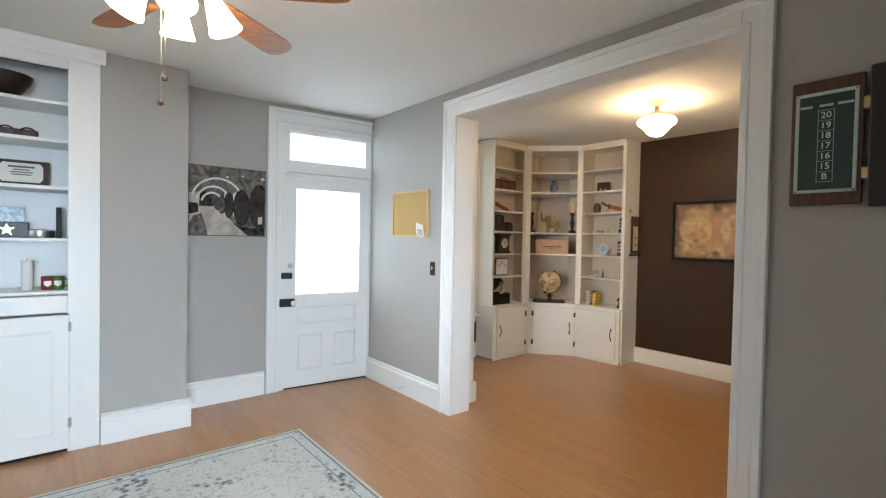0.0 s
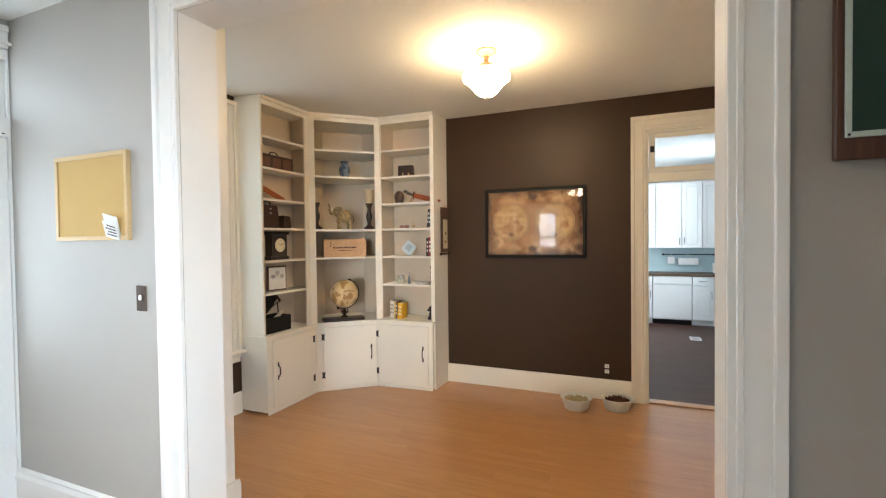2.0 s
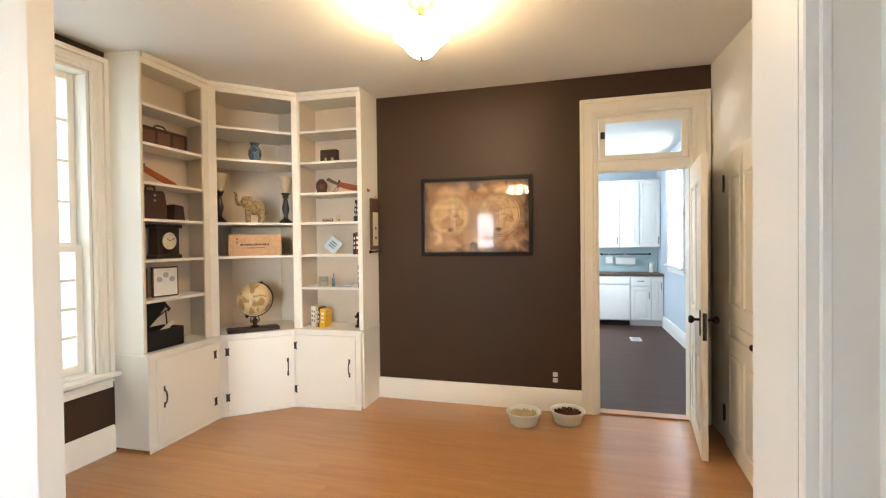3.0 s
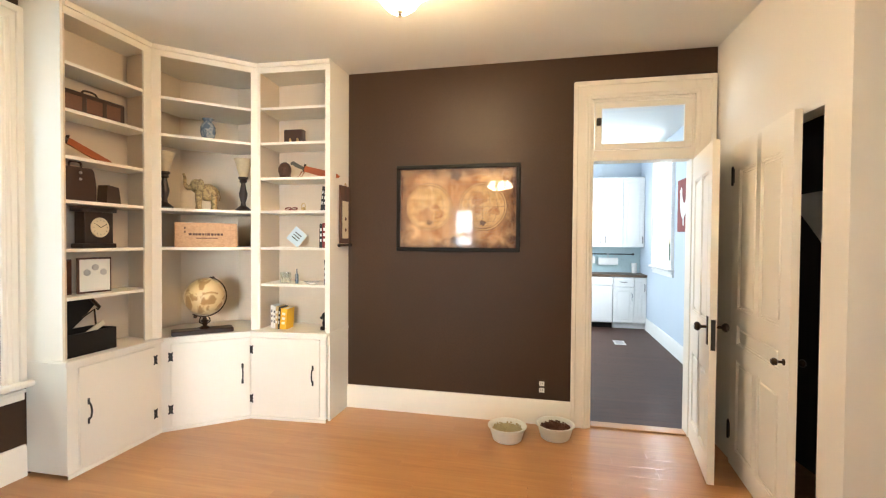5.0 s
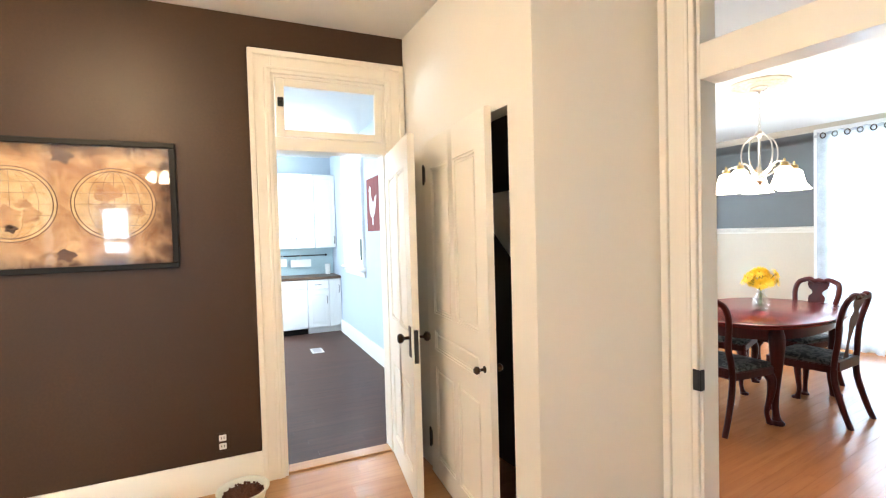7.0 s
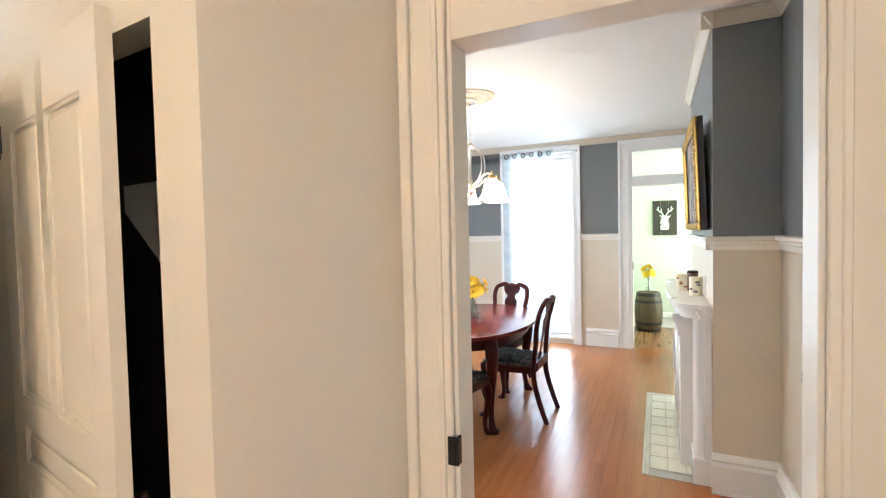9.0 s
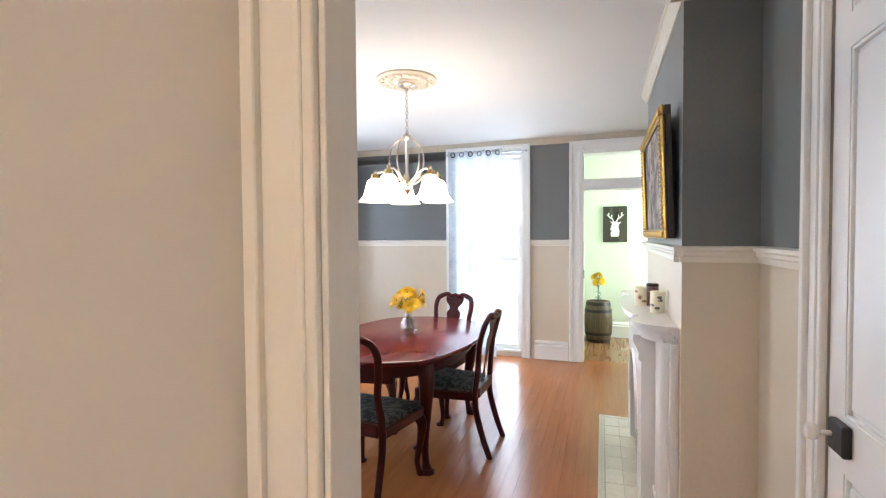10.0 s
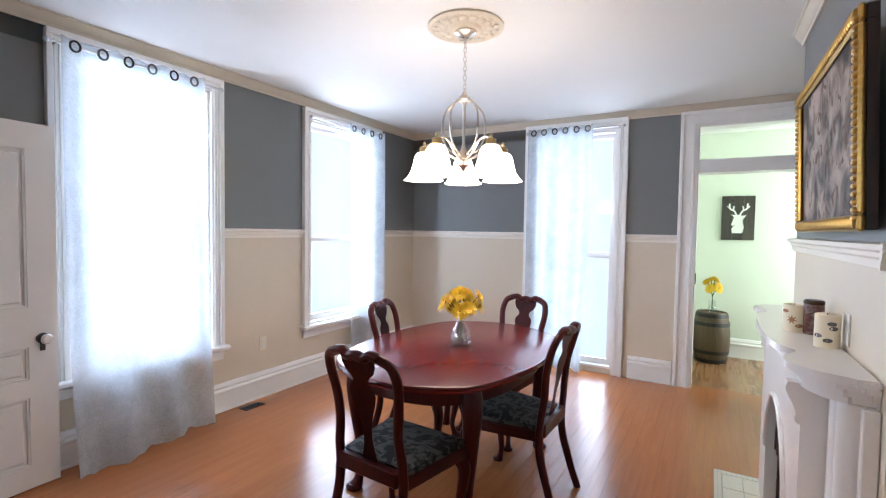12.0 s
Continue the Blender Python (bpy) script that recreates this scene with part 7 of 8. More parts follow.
# ---- dining room ----
built_before = set(scene.objects)
def dining_chair():
    """Queen Anne chair at the origin, facing +y."""
    c = thing("dining_chair", (0, 0, 0), "dark mahogany dining chair with a vase splat and grey damask seat", "chair", "chairs round the dining table")
    bm = bm_new()
    prism(bm, [(-0.20, -0.19), (0.20, -0.19), (0.25, 0.20), (0.235, 0.235), (-0.235, 0.235), (-0.25, 0.20)], 0.385, 0.445)
    bmesh.ops.bevel(bm, geom=list(bm.edges), offset=0.006, segments=2, affect="EDGES")
    part("seat_frame", bm, CHAIR_WOOD, c)
    bm = bm_new()
    rows = ((0.0, 0.445), (0.012, 0.452), (0.004, 0.468), (0.035, 0.480), (0.09, 0.487))
    rings = []
    for off, z in rows:
        pts = [(-0.19 + off, -0.18 + off), (0.19 - off, -0.18 + off), (0.238 - off, 0.20 - off * 0.5), (0.222 - off, 0.224 - off), (-0.222 + off, 0.224 - off), (-0.238 + off, 0.20 - off * 0.5)]
        rings.append([bm.verts.new((x, y, z)) for x, y in pts])
    for a, b in zip(rings, rings[1:]):
        for k in range(6):
            bm.faces.new((a[k], a[(k + 1) % 6], b[(k + 1) % 6], b[k]))
    bm.faces.new(rings[-1])
    bm.faces.new(rings[0][::-1])
    part("seat", bm, SEAT_CLOTH, c, "grey damask drop-in seat")
    for s in (-1, 1):
        bm = bm_new()
        pts = arc_pts([(s * 0.205, 0.19, 0.40), (s * 0.228, 0.215, 0.33), (s * 0.222, 0.21, 0.22), (s * 0.205, 0.192, 0.10), (s * 0.212, 0.205, 0.03), (s * 0.222, 0.222, 0.0)], 4)
        rad = [0.036, 0.037, 0.037, 0.035, 0.033, 0.031, 0.029, 0.027, 0.025, 0.023, 0.021, 0.019, 0.018, 0.017, 0.017, 0.018, 0.020, 0.024, 0.027, 0.027, 0.024]
        tube(bm, pts, rad[: len(pts)], 10)
        lathe(bm, [(0.02, 0), (0.032, 0.004), (0.034, 0.014), (0.024, 0.024), (0, 0.026)], 12, (s * 0.222, 0.222, 0))
        part("leg", bm, CHAIR_WOOD, c)
        bm = bm_new()
        pts = arc_pts([(s * 0.19, -0.30, 0.0), (s * 0.188, -0.255, 0.12), (s * 0.185, -0.205, 0.30), (s * 0.185, -0.195, 0.42)], 4)
        tube(bm, pts, [0.020, 0.020, 0.020, 0.020, 0.021, 0.021, 0.022, 0.022, 0.022, 0.022, 0.022, 0.022, 0.022], 10)
        part("leg", bm, CHAIR_WOOD, c)
        bm = bm_new()
        pts = arc_pts([(s * 0.185, -0.195, 0.42), (s * 0.182, -0.205, 0.52), (s * 0.168, -0.215, 0.62), (s * 0.178, -0.225, 0.74), (s * 0.192, -0.25, 0.85), (s * 0.175, -0.275, 0.925), (s * 0.12, -0.288, 0.955)], 4)
        tube(bm, pts, 0.023, 10, 0.85)
        part("back_post", bm, CHAIR_WOOD, c)
    bm = bm_new()
    pts = arc_pts([(-0.125, -0.287, 0.955), (-0.08, -0.29, 0.962), (-0.045, -0.29, 0.945), (0, -0.292, 0.953), (0.045, -0.29, 0.945), (0.08, -0.29, 0.962), (0.125, -0.287, 0.955)], 4)
    tube(bm, pts, 0.022, 10, 1.15, None, (0, 1, 0))
    part("crest_rail", bm, CHAIR_WOOD, c)
    bm = bm_new()
    half = [(0.050, 0.40), (0.046, 0.47), (0.030, 0.53), (0.024, 0.57), (0.028, 0.62), (0.042, 0.68), (0.064, 0.735), (0.076, 0.775), (0.070, 0.805), (0.050, 0.822), (0.044, 0.838), (0.052, 0.856), (0.082, 0.88), (0.096, 0.91), (0.096, 0.948)]
    lft = [bm.verts.new((-w, -0.198 - 0.09 * max(0, (z - 0.45) / 0.5) ** 1.3, z)) for w, z in half]
    rgt = [bm.verts.new((w, -0.198 - 0.09 * max(0, (z - 0.45) / 0.5) ** 1.3, z)) for w, z in half]
    fs = [bm.faces.new((lft[k], rgt[k], rgt[k + 1], lft[k + 1])) for k in range(len(half) - 1)]
    bmesh.ops.solidify(bm, geom=bm.faces[:], thickness=0.014)
    part("splat", bm, CHAIR_WOOD, c, "vase-shaped splat")
    bm = bm_new()
    box(bm, -0.17, 0.17, -0.225, -0.185, 0.40, 0.47, 0.006)
    part("shoe_rail", bm, CHAIR_WOOD, c)
    return c


chair = dining_chair()
CHAIRS = [(4.600, -2.235, 176), (4.290, -2.970, -92), (4.66, -3.62, -14), (5.06, -3.10, 104)]
chair.matrix_basis = pose(CHAIRS[0][0], CHAIRS[0][1], 0, 0, 0, CHAIRS[0][2])
for x, y, a in CHAIRS[1:]:
    copy_thing(chair, pose(x, y, 0, 0, 0, a))


def dining_table(cx, cy):
    t = thing("dining_table", (cx, cy, 0), "oval red mahogany dining table with cabriole legs", "table")

    def outline(ax, ay, wob, n=96):
        pts = []
        for k in range(n):
            a = 2 * math.pi * k / n
            r = 1 + wob * math.cos(8 * a)
            c, s = math.cos(a), math.sin(a)
            pts.append((cx + ax * r * math.copysign(abs(c) ** 0.78, c), cy + ay * r * math.copysign(abs(s) ** 0.78, s)))
        return pts

    bm = bm_new()
    prof = ((-0.03, 0.728), (-0.008, 0.732), (-0.004, 0.742), (-0.010, 0.747), (-0.003, 0.753), (-0.006, 0.762), (-0.016, 0.766))
    rings = [[bm.verts.new((x, y, z)) for x, y in outline(0.555 + o, 0.80 + o, 0.010)] for o, z in prof]
    for a, b in zip(rings, rings[1:]):
        for k in range(96):
            bm.faces.new((a[k], a[(k + 1) % 96], b[(k + 1) % 96], b[k]))
    bm.faces.new(rings[0][::-1]), bm.faces.new(rings[-1])
    part("tabletop", bm, MAHOGANY, t, "glossy red mahogany top")
    bm = bm_new()
    prism(bm, outline(0.46, 0.68, 0.0, 64), 0.635, 0.729)
    part("apron", bm, CHAIR_WOOD, t, "dark mahogany apron")
    for sx in (-1, 1):
        for sy in (-1, 1):
            bm = bm_new()
            x, y = cx + sx * 0.345, cy + sy * 0.50
            pts = arc_pts([(x, y, 0.70), (x + sx * 0.022, y + sy * 0.022, 0.60), (x + sx * 0.012, y + sy * 0.012, 0.42), (x - sx * 0.006, y - sy * 0.006, 0.20), (x + sx * 0.006, y + sy * 0.006, 0.06), (x + sx * 0.024, y + sy * 0.024, 0.0)], 4)
            rad = [0.052, 0.054, 0.055, 0.054, 0.052, 0.049, 0.046, 0.043, 0.040, 0.037, 0.034, 0.031, 0.028, 0.026, 0.024, 0.024, 0.026, 0.03, 0.036, 0.038, 0.034]
            tube(bm, pts, rad[: len(pts)], 12)
            lathe(bm, [(0.03, 0), (0.045, 0.005), (0.047, 0.02), (0.032, 0.034), (0, 0.036)], 14, (x + sx * 0.024, y + sy * 0.024, 0))
            part("leg", bm, CHAIR_WOOD, t, "dark mahogany cabriole leg")
    return t


dining_table(4.70, -2.985)


def bouquet(at, heads, high, spread, vase_prof, size, label, stem_in=0.03):
    x, y, z = at
    v = thing("flower_vase", at, label, "vase of flowers")
    bm = bm_new()
    lathe(bm, [(q * 1.18, h * 1.05) for q, h in vase_prof], 26, at, closed=False)
    part("vase", bm, VASE_GLASS, v, "clear glass vase")
    bm = bm_new()
    lathe(bm, [(0.0, 0.010), (0.038, 0.012), (0.046, 0.05), (0.038, 0.085), (0.0, 0.086)] if size > 0.04 else [(0.0, 0.008), (0.025, 0.01), (0.026, 0.05), (0, 0.051)], 18, at)
    part("water", bm, VASE_GLASS, v)
    rng = random.Random(heads * 7)
    stems = bm_new()
    for k in range(heads):
        a = 2 * math.pi * k / heads * 1.0 + rng.random() * 0.5
        r = spread * (0.2 if k % 4 == 0 else 0.5 + 0.5 * rng.random())
        hx, hy, hz = x + r * math.cos(a), y + r * math.sin(a), z + high * (1.04 if k % 4 == 0 else 0.72 + 0.28 * rng.random())
        tube(stems, arc_pts([(x + 0.01 * math.cos(a + 2.5), y + 0.01 * math.sin(a + 2.5), z + stem_in), (x + 0.004 * math.cos(a), y + 0.004 * math.sin(a), z + high * 0.55), (hx, hy, hz)], 4), 0.003, 6)
        tilt = Vector((hx - x + 0.05 * (rng.random() - 0.5), hy - y + 0.05 * (rng.random() - 0.5), 0.012 + 0.05 * rng.random())).normalized()
        m = Matrix.Translation((hx, hy, hz)) @ tilt.to_track_quat("Z", "Y").to_matrix().to_4x4()
        bm = bm_new()
        for ring, (n, ln, up) in enumerate(((15, size, 0.25), (13, size * 0.82, 0.55), (9, size * 0.5, 0.9))):
            for j in range(n):
                b = 2 * math.pi * (j + 0.5 * ring) / n + 0.2 * rng.random()
                mm = m @ pose(0, 0, 0.003 * ring, 0, 0, math.degrees(b)) @ pose(0, 0, 0, 0, -math.degrees(up) + rng.random() * 16 - 8, 0)
                pts = [(0.006, -0.004, 0), (ln * 0.55, -size * 0.14, 0.004), (ln * 0.92, -size * 0.10, 0), (ln, 0, -0.004), (ln * 0.92, size * 0.10, 0), (ln * 0.55, size * 0.14, 0.004), (0.006, 0.004, 0)]
                bm.faces.new([bm.verts.new(mm @ Vector(p)) for p in pts])
        fl = part("flower", bm, YELLOW_PETAL, v, "yellow gerbera bloom")
        bm = bm_new()
        lathe(bm, [(0.010, 0.0), (0.011, 0.006), (0.007, 0.010), (0, 0.011)], 10, (0, 0, 0.004), m)
        part("flower_centre", bm, ORANGE_EYE, fl)
    part("stems", stems, STEM_GREEN, v)
    return v


bouquet((4.685, -3.0, 0.7665), 18, 0.305, 0.115, [(0.0, 0.004), (0.04, 0.0), (0.052, 0.02), (0.058, 0.05), (0.046, 0.09), (0.026, 0.125), (0.021, 0.15), (0.026, 0.185), (0.036, 0.21), (0.034, 0.21), (0.024, 0.185), (0.019, 0.15), (0.024, 0.125), (0.043, 0.09), (0.054, 0.05), (0.048, 0.02), (0.0, 0.01)], 0.055,
        "clear glass vase of yellow gerbera flowers on the dining table")


def chandelier(cx, cy):
    c = thing("chandelier", (cx, cy, H2), "brushed nickel chandelier with five lit glass bell shades", "chandelier")
    bm = bm_new()
    lathe(bm, [(0.065, H2 - 0.034), (0.065, H2 - 0.045), (0.04, H2 - 0.06), (0.01, H2 - 0.065), (0.006, H2 - 0.085)], 24, (cx, cy, 0))
    part("canopy", bm, NICKEL, c)
    bm = bm_new()
    z, k = H2 - 0.085, 0
    while z > 2.30:
        ring = [(0.010 * math.cos(t), 0.0, 0.017 * math.sin(t)) for t in [2 * math.pi * i / 10 for i in range(11)]]
        tube(bm, [pose(cx, cy, z, 0, 0, 90 * (k % 2)) @ Vector(p) for p in ring], 0.0024, 5)
        z -= 0.027
        k += 1
    part("chain", bm, NICKEL, c)
    bm = bm_new()
    lathe(bm, [(0.0, 2.305), (0.012, 2.30), (0.016, 2.285), (0.034, 2.27), (0.036, 2.255), (0.018, 2.24), (0.010, 2.22), (0.008, 2.0), (0.014, 1.97), (0.022, 1.95), (0.022, 1.90), (0.040, 1.885), (0.040, 1.865), (0.018, 1.85), (0.012, 1.835), (0.0, 1.825)], 20, (cx, cy, 0))
    part("column", bm, NICKEL, c)
    for k in range(5):
        a = radians(CHAND_TURN + 72 * k)
        dx, dy = math.cos(a), math.sin(a)
        P = lambda r, z: (cx + r * dx, cy + r * dy, z)
        bm = bm_new()
        tube(bm, arc_pts([P(0.02, 2.25), P(0.07, 2.235), P(0.125, 2.17), P(0.135, 2.06), P(0.10, 1.97), P(0.03, 1.93)], 5), 0.006, 7)
        tube(bm, arc_pts([P(0.022, 1.90), P(0.08, 1.925), P(0.14, 1.985), P(0.20, 2.005), P(0.245, 1.985), P(0.255, 1.95)], 5), 0.007, 7)
        arm = part("arm", bm, NICKEL, c)
        bm = bm_new()
        lathe(bm, [(0.0, 0.035), (0.007, 0.03), (0.010, 0.018), (0.006, 0.008), (0.028, 0.0), (0.030, -0.03), (0.024, -0.035)], 14, P(0.255, 1.985))
        part("lamp_cup", bm, BRASS, arm)
        bm = bm_new()
        lathe(bm, [(0.026, 1.952), (0.045, 1.945), (0.060, 1.92), (0.068, 1.88), (0.082, 1.83), (0.112, 1.79), (0.122, 1.782), (0.118, 1.780), (0.108, 1.786), (0.079, 1.825), (0.064, 1.88), (0.055, 1.92), (0.04, 1.94), (0.0, 1.942)], 26, (cx + 0.255 * dx, cy + 0.255 * dy, 0), closed=False)
        part("glass_shade", bm, CHAND_GLASS, c, "lit alabaster glass bell shade")


CHAND_TURN = 10
CHX, CHY = 4.665, -2.955
chandelier(CHX, CHY)
u = thing("ceiling_medallion", (CHX, CHY, H2), "round ornate plaster ceiling medallion", "medallion")
bm = bm_new()
lathe(bm, [(0.225, H2 - 0.0005), (0.225, H2 - 0.012), (0.205, H2 - 0.020), (0.19, H2 - 0.012), (0.17, H2 - 0.010), (0.10, H2 - 0.016), (0.085, H2 - 0.030), (0.0, H2 - 0.034)], 48, (CHX, CHY, 0))
part("disc", bm, MEDALLION, u)
for k in range(16):
    a = 2 * math.pi * k / 16
    bm = bm_new()
    ball(bm, (CHX + 0.138 * math.cos(a), CHY + 0.138 * math.sin(a), H2 - 0.013), 0.030, (1, 1, 0.35), 10, 6, None)
    ball(bm, (CHX + 0.182 * math.cos(a + 0.2), CHY + 0.182 * math.sin(a + 0.2), H2 - 0.013), 0.014, (1, 1, 0.5), 8, 5, None)
    part("leaf_relief", bm, MEDALLION, u)


def curtain_set(ax, plane, sign, r0, r1, c0, c1, ztop, zbot, puddle, rings, label, seed, spread=0.0):
    """A rod r0 to r1 with one sheer panel hung from c0 to c1; plane is the rod's distance, sign the way into the room."""
    rng = random.Random(seed)
    P = (lambda a, d, z: (plane + sign * d, a, z)) if ax == "x" else (lambda a, d, z: (a, plane + sign * d, z))
    rod = thing("curtain_rod", P((r0 + r1) / 2, 0.0, ztop - 0.03), "thin steel curtain rod over the window", "curtain rod", "curtain rods")
    bm = bm_new()
    tube(bm, [P(r0, 0, ztop - 0.035), P(r1, 0, ztop - 0.035)], 0.007, 8)
    part("rod", bm, STEEL, rod)
    for r in (r0, r1):
        bm = bm_new()
        ball(bm, P(r, 0, ztop - 0.035), 0.017, u=10, v=7)
        part("finial", bm, STEEL, rod)
        q = r + (0.05 if r == r0 else -0.05) * (1 if r1 > r0 else -1)
        bm = bm_new()
        tube(bm, [P(q, 0, ztop - 0.035), P(q, -0.045, ztop - 0.035), P(q, -0.052, ztop - 0.05)], 0.006, 6)
        part("bracket", bm, STEEL, rod)
    cu = thing("sheer_curtain", P((c0 + c1) / 2, 0.0, zbot), label, "curtain", "sheer curtains")
    n, rows = 90, 42
    bm = bm_new()
    grid = []
    ph = rng.random() * 6
    for j in range(rows + 1):
        v = j / rows
        z = ztop + (zbot - ztop) * v
        line = []
        for i in range(n + 1):
            s = i / n
            a = c0 + (c1 - c0) * (s + spread * v * v * (s - 0.2))
            amp = 0.022 + 0.018 * v
            d = amp * math.sin(2 * math.pi * rings / 2 * s + math.pi / 2) + 0.010 * math.sin(9.7 * s + 4 * v + ph) * v + puddle * v**3 * (0.5 + 0.5 * math.sin(2.3 * s + ph))
            zz = z + (0.012 * math.sin(17 * s + ph) + 0.01 * math.sin(41 * s)) * v**4 + (0.008 * math.cos(2 * math.pi * rings * s) if j == 0 else 0)
            line.append(bm.verts.new(P(a, d + 0.004, max(zz, 0.006))))
        grid.append(line)
    for a, b in zip(grid, grid[1:]):
        for i in range(n):
            bm.faces.new((a[i], a[i + 1], b[i + 1], b[i]))
    part("voile", bm, SHEER, cu)
    for k in range(rings):
        s = (k + 0.5) / rings
        bm = bm_new()
        d = 0.022 * math.sin(2 * math.pi * rings / 2 * s + math.pi / 2) + 0.006
        tube(bm, [P(c0 + (c1 - c0) * s + 0.026 * math.cos(t), d + 0.012, ztop - 0.037 + 0.030 * math.sin(t)) for t in [2 * math.pi * i / 16 for i in range(17)]], 0.0065, 6)
        part("grommet", bm, GREY_HORN if k % 2 else OLD_BRONZE, cu, "dark metal grommet")


curtain_set("x", 6.615, -1, -1.63, -2.70, -1.69, -2.55, 2.545, 0.012, 0.16, 6, "full sheer pale curtain trailing on the floor", 3, 0.05)
curtain_set("x", 6.615, -1, -3.62, -4.70, -4.12, -4.70, 2.545, 0.15, 0.03, 4, "sheer pale curtain drawn to one side of the window", 5)
curtain_set("y", -5.375, 1, 5.15, 4.15, 5.13, 4.44, 2.575, 0.02, 0.05, 6, "sheer pale curtain over the floor-length window", 8, -0.12)

# fireplace
MF = thing("fireplace_mantel", (2.95, -3.07, 0), "white painted fireplace mantel with a serpentine shelf and fluted columns", "fireplace")
MY0, MY1, MC = -3.905, -2.235, -3.07


# half of the shelf's plan: distance along from the middle, reach from the wall
SHELF = ((0.0, 0.232), (0.20, 0.228), (0.34, 0.218), (0.43, 0.198), (0.475, 0.166), (0.51, 0.158), (0.55, 0.176), (0.60, 0.200), (0.65, 0.212), (0.70, 0.203), (0.75, 0.176), (0.785, 0.140), (0.806, 0.095), (0.812, 0.058), (0.832, 0.054))


def serp(o):
    """Serpentine plan of the shelf, o metres further out; bows at the middle and over each column."""
    half = arc_pts([(d, r, 0) for d, r in SHELF], 4)
    near = [(2.922 + p.y + o, MC + p.x + (o * 0.4 if p.x > 0.8 else 0)) for p in reversed(half)]
    far = [(2.922 + p.y + o, MC - p.x - (o * 0.4 if p.x > 0.8 else 0)) for p in half[1:]]
    pts = near + far
    return [(2.921, pts[0][1])] + pts + [(2.921, pts[-1][1])]


bm = bm_new()
prism(bm, serp(0.0), 1.035, 1.06)
bmesh.ops.bevel(bm, geom=[e for e in bm.edges if abs(e.verts[0].co.z - e.verts[1].co.z) < 1e-4], offset=0.006, segments=2, affect="EDGES")
part("shelf", bm, MANTEL_PAINT, MF)
bm = bm_new()
for o, z0, z1 in ((-0.02, 1.018, 1.035), (-0.038, 0.995, 1.018), (-0.05, 0.975, 0.995)):
    prism(bm, serp(o), z0, z1)
part("shelf_moulding", bm, MANTEL_PAINT, MF)
bm = bm_new()
R0 = 0.36
arch = [(MC + R0 * math.cos(t), 0.36 + R0 * 1.0 * math.sin(t)) for t in [math.pi * k / 20 for k in range(21)]]
outer = [(MY1 - 0.21, 0.0), (MY1 - 0.21, 0.975), (MY0 + 0.21, 0.975), (MY0 + 0.21, 0.0)]
loop = [(MC + R0, 0.0)] + arch + [(MC - R0, 0.0)]
prism(bm, [(-y, z) for y, z in outer + loop[::-1]], 0.0, 0.155, Matrix(((0, 0, 1, 2.921), (-1, 0, 0, 0), (0, 1, 0, 0), (0, 0, 0, 1))))
part("surround", bm, MANTEL_PAINT, MF)
for yc in (MY1 - 0.105, MY0 + 0.105):
    bm = bm_new()
    box(bm, 2.921, 3.02, yc - 0.105, yc + 0.105, 0.0, 0.16, 0.006)
    part("plinth_block", bm, MANTEL_PAINT, MF)
    side = 1 if yc > MC else -1
    bm = bm_new()
    box(bm, 2.921, 2.962, yc + side * 0.105 - 0.028, yc + side * 0.105 + 0.0, 0.16, 0.9745, 0.004)
    part("edge_strip", bm, MANTEL_PAINT, MF)
    for dy in (side * -0.052, side * 0.032):
        bm = bm_new()
        lathe(bm, [(0.043, 0.16), (0.043, 0.18), (0.039, 0.19), (0.039, 0.9745)], 20, (2.972, yc + dy, 0))
        box(bm, 2.921, 2.972, yc + dy - 0.039, yc + dy + 0.039, 0.16, 0.974)
        part("fluted_column", bm, MANTEL_PAINT, MF)
for s, yc in ((1, MY1 - 0.232), (-1, MY0 + 0.232)):
    bm = bm_new()
    prism(bm, [(0.0, 0.83), (0.012, 0.834), (0.018, 0.85), (0.014, 0.868), (0.024, 0.90), (0.040, 0.93), (0.046, 0.955), (0.040, 0.974), (0.0, 0.974)], yc - 0.024, yc + 0.024, Matrix(((1, 0, 0, 3.0755), (0, 0, 1, 0), (0, 1, 0, 0), (0, 0, 0, 1))))
    bmesh.ops.recalc_face_normals(bm, faces=bm.faces)
    part("scroll_bracket", bm, MANTEL_PAINT, MF)
bm = bm_new()
tube(bm, [(3.078, MC + (R0 + 0.012) * math.cos(t), 0.36 + (R0 + 0.012) * math.sin(t)) for t in [math.pi * k / 24 for k in range(25)]], 0.014, 8)
part("arch_bead", bm, MANTEL_PAINT, MF)
bm = bm_new()
prism(bm, [(-(MC + (R0 - 0.0) * math.cos(t)), 0.36 + R0 * math.sin(t)) for t in [math.pi * k / 24 for k in range(25)]] + [(-(MC - R0), 0.0), (-(MC + R0), 0.0)], 0.0, 0.10, Matrix(((0, 0, 1, 2.922), (-1, 0, 0, 0), (0, 1, 0, 0), (0, 0, 0, 1))))
part("iron_cover", bm, BLACK_IRON, MF, "black cast iron arched cover")
bm = bm_new()
for rr in (R0 - 0.02, R0 - 0.09):
    tube(bm, [(3.027, MC + rr * math.cos(t), 0.36 + rr * math.sin(t)) for t in [math.pi * k / 24 for k in range(25)]], 0.013, 8)
for k in range(17):
    t = math.pi * k / 16
    ball(bm, (3.025, MC + (R0 - 0.055) * math.cos(t), 0.36 + (R0 - 0.055) * math.sin(t)), 0.022, (0.5, 1, 1), 8, 6)
for dy in (-0.2, -0.12, -0.04, 0.04, 0.12, 0.2):
    tube(bm, [(3.03, MC + dy, 0.01), (3.03, MC + dy, 0.42)], 0.010, 6)
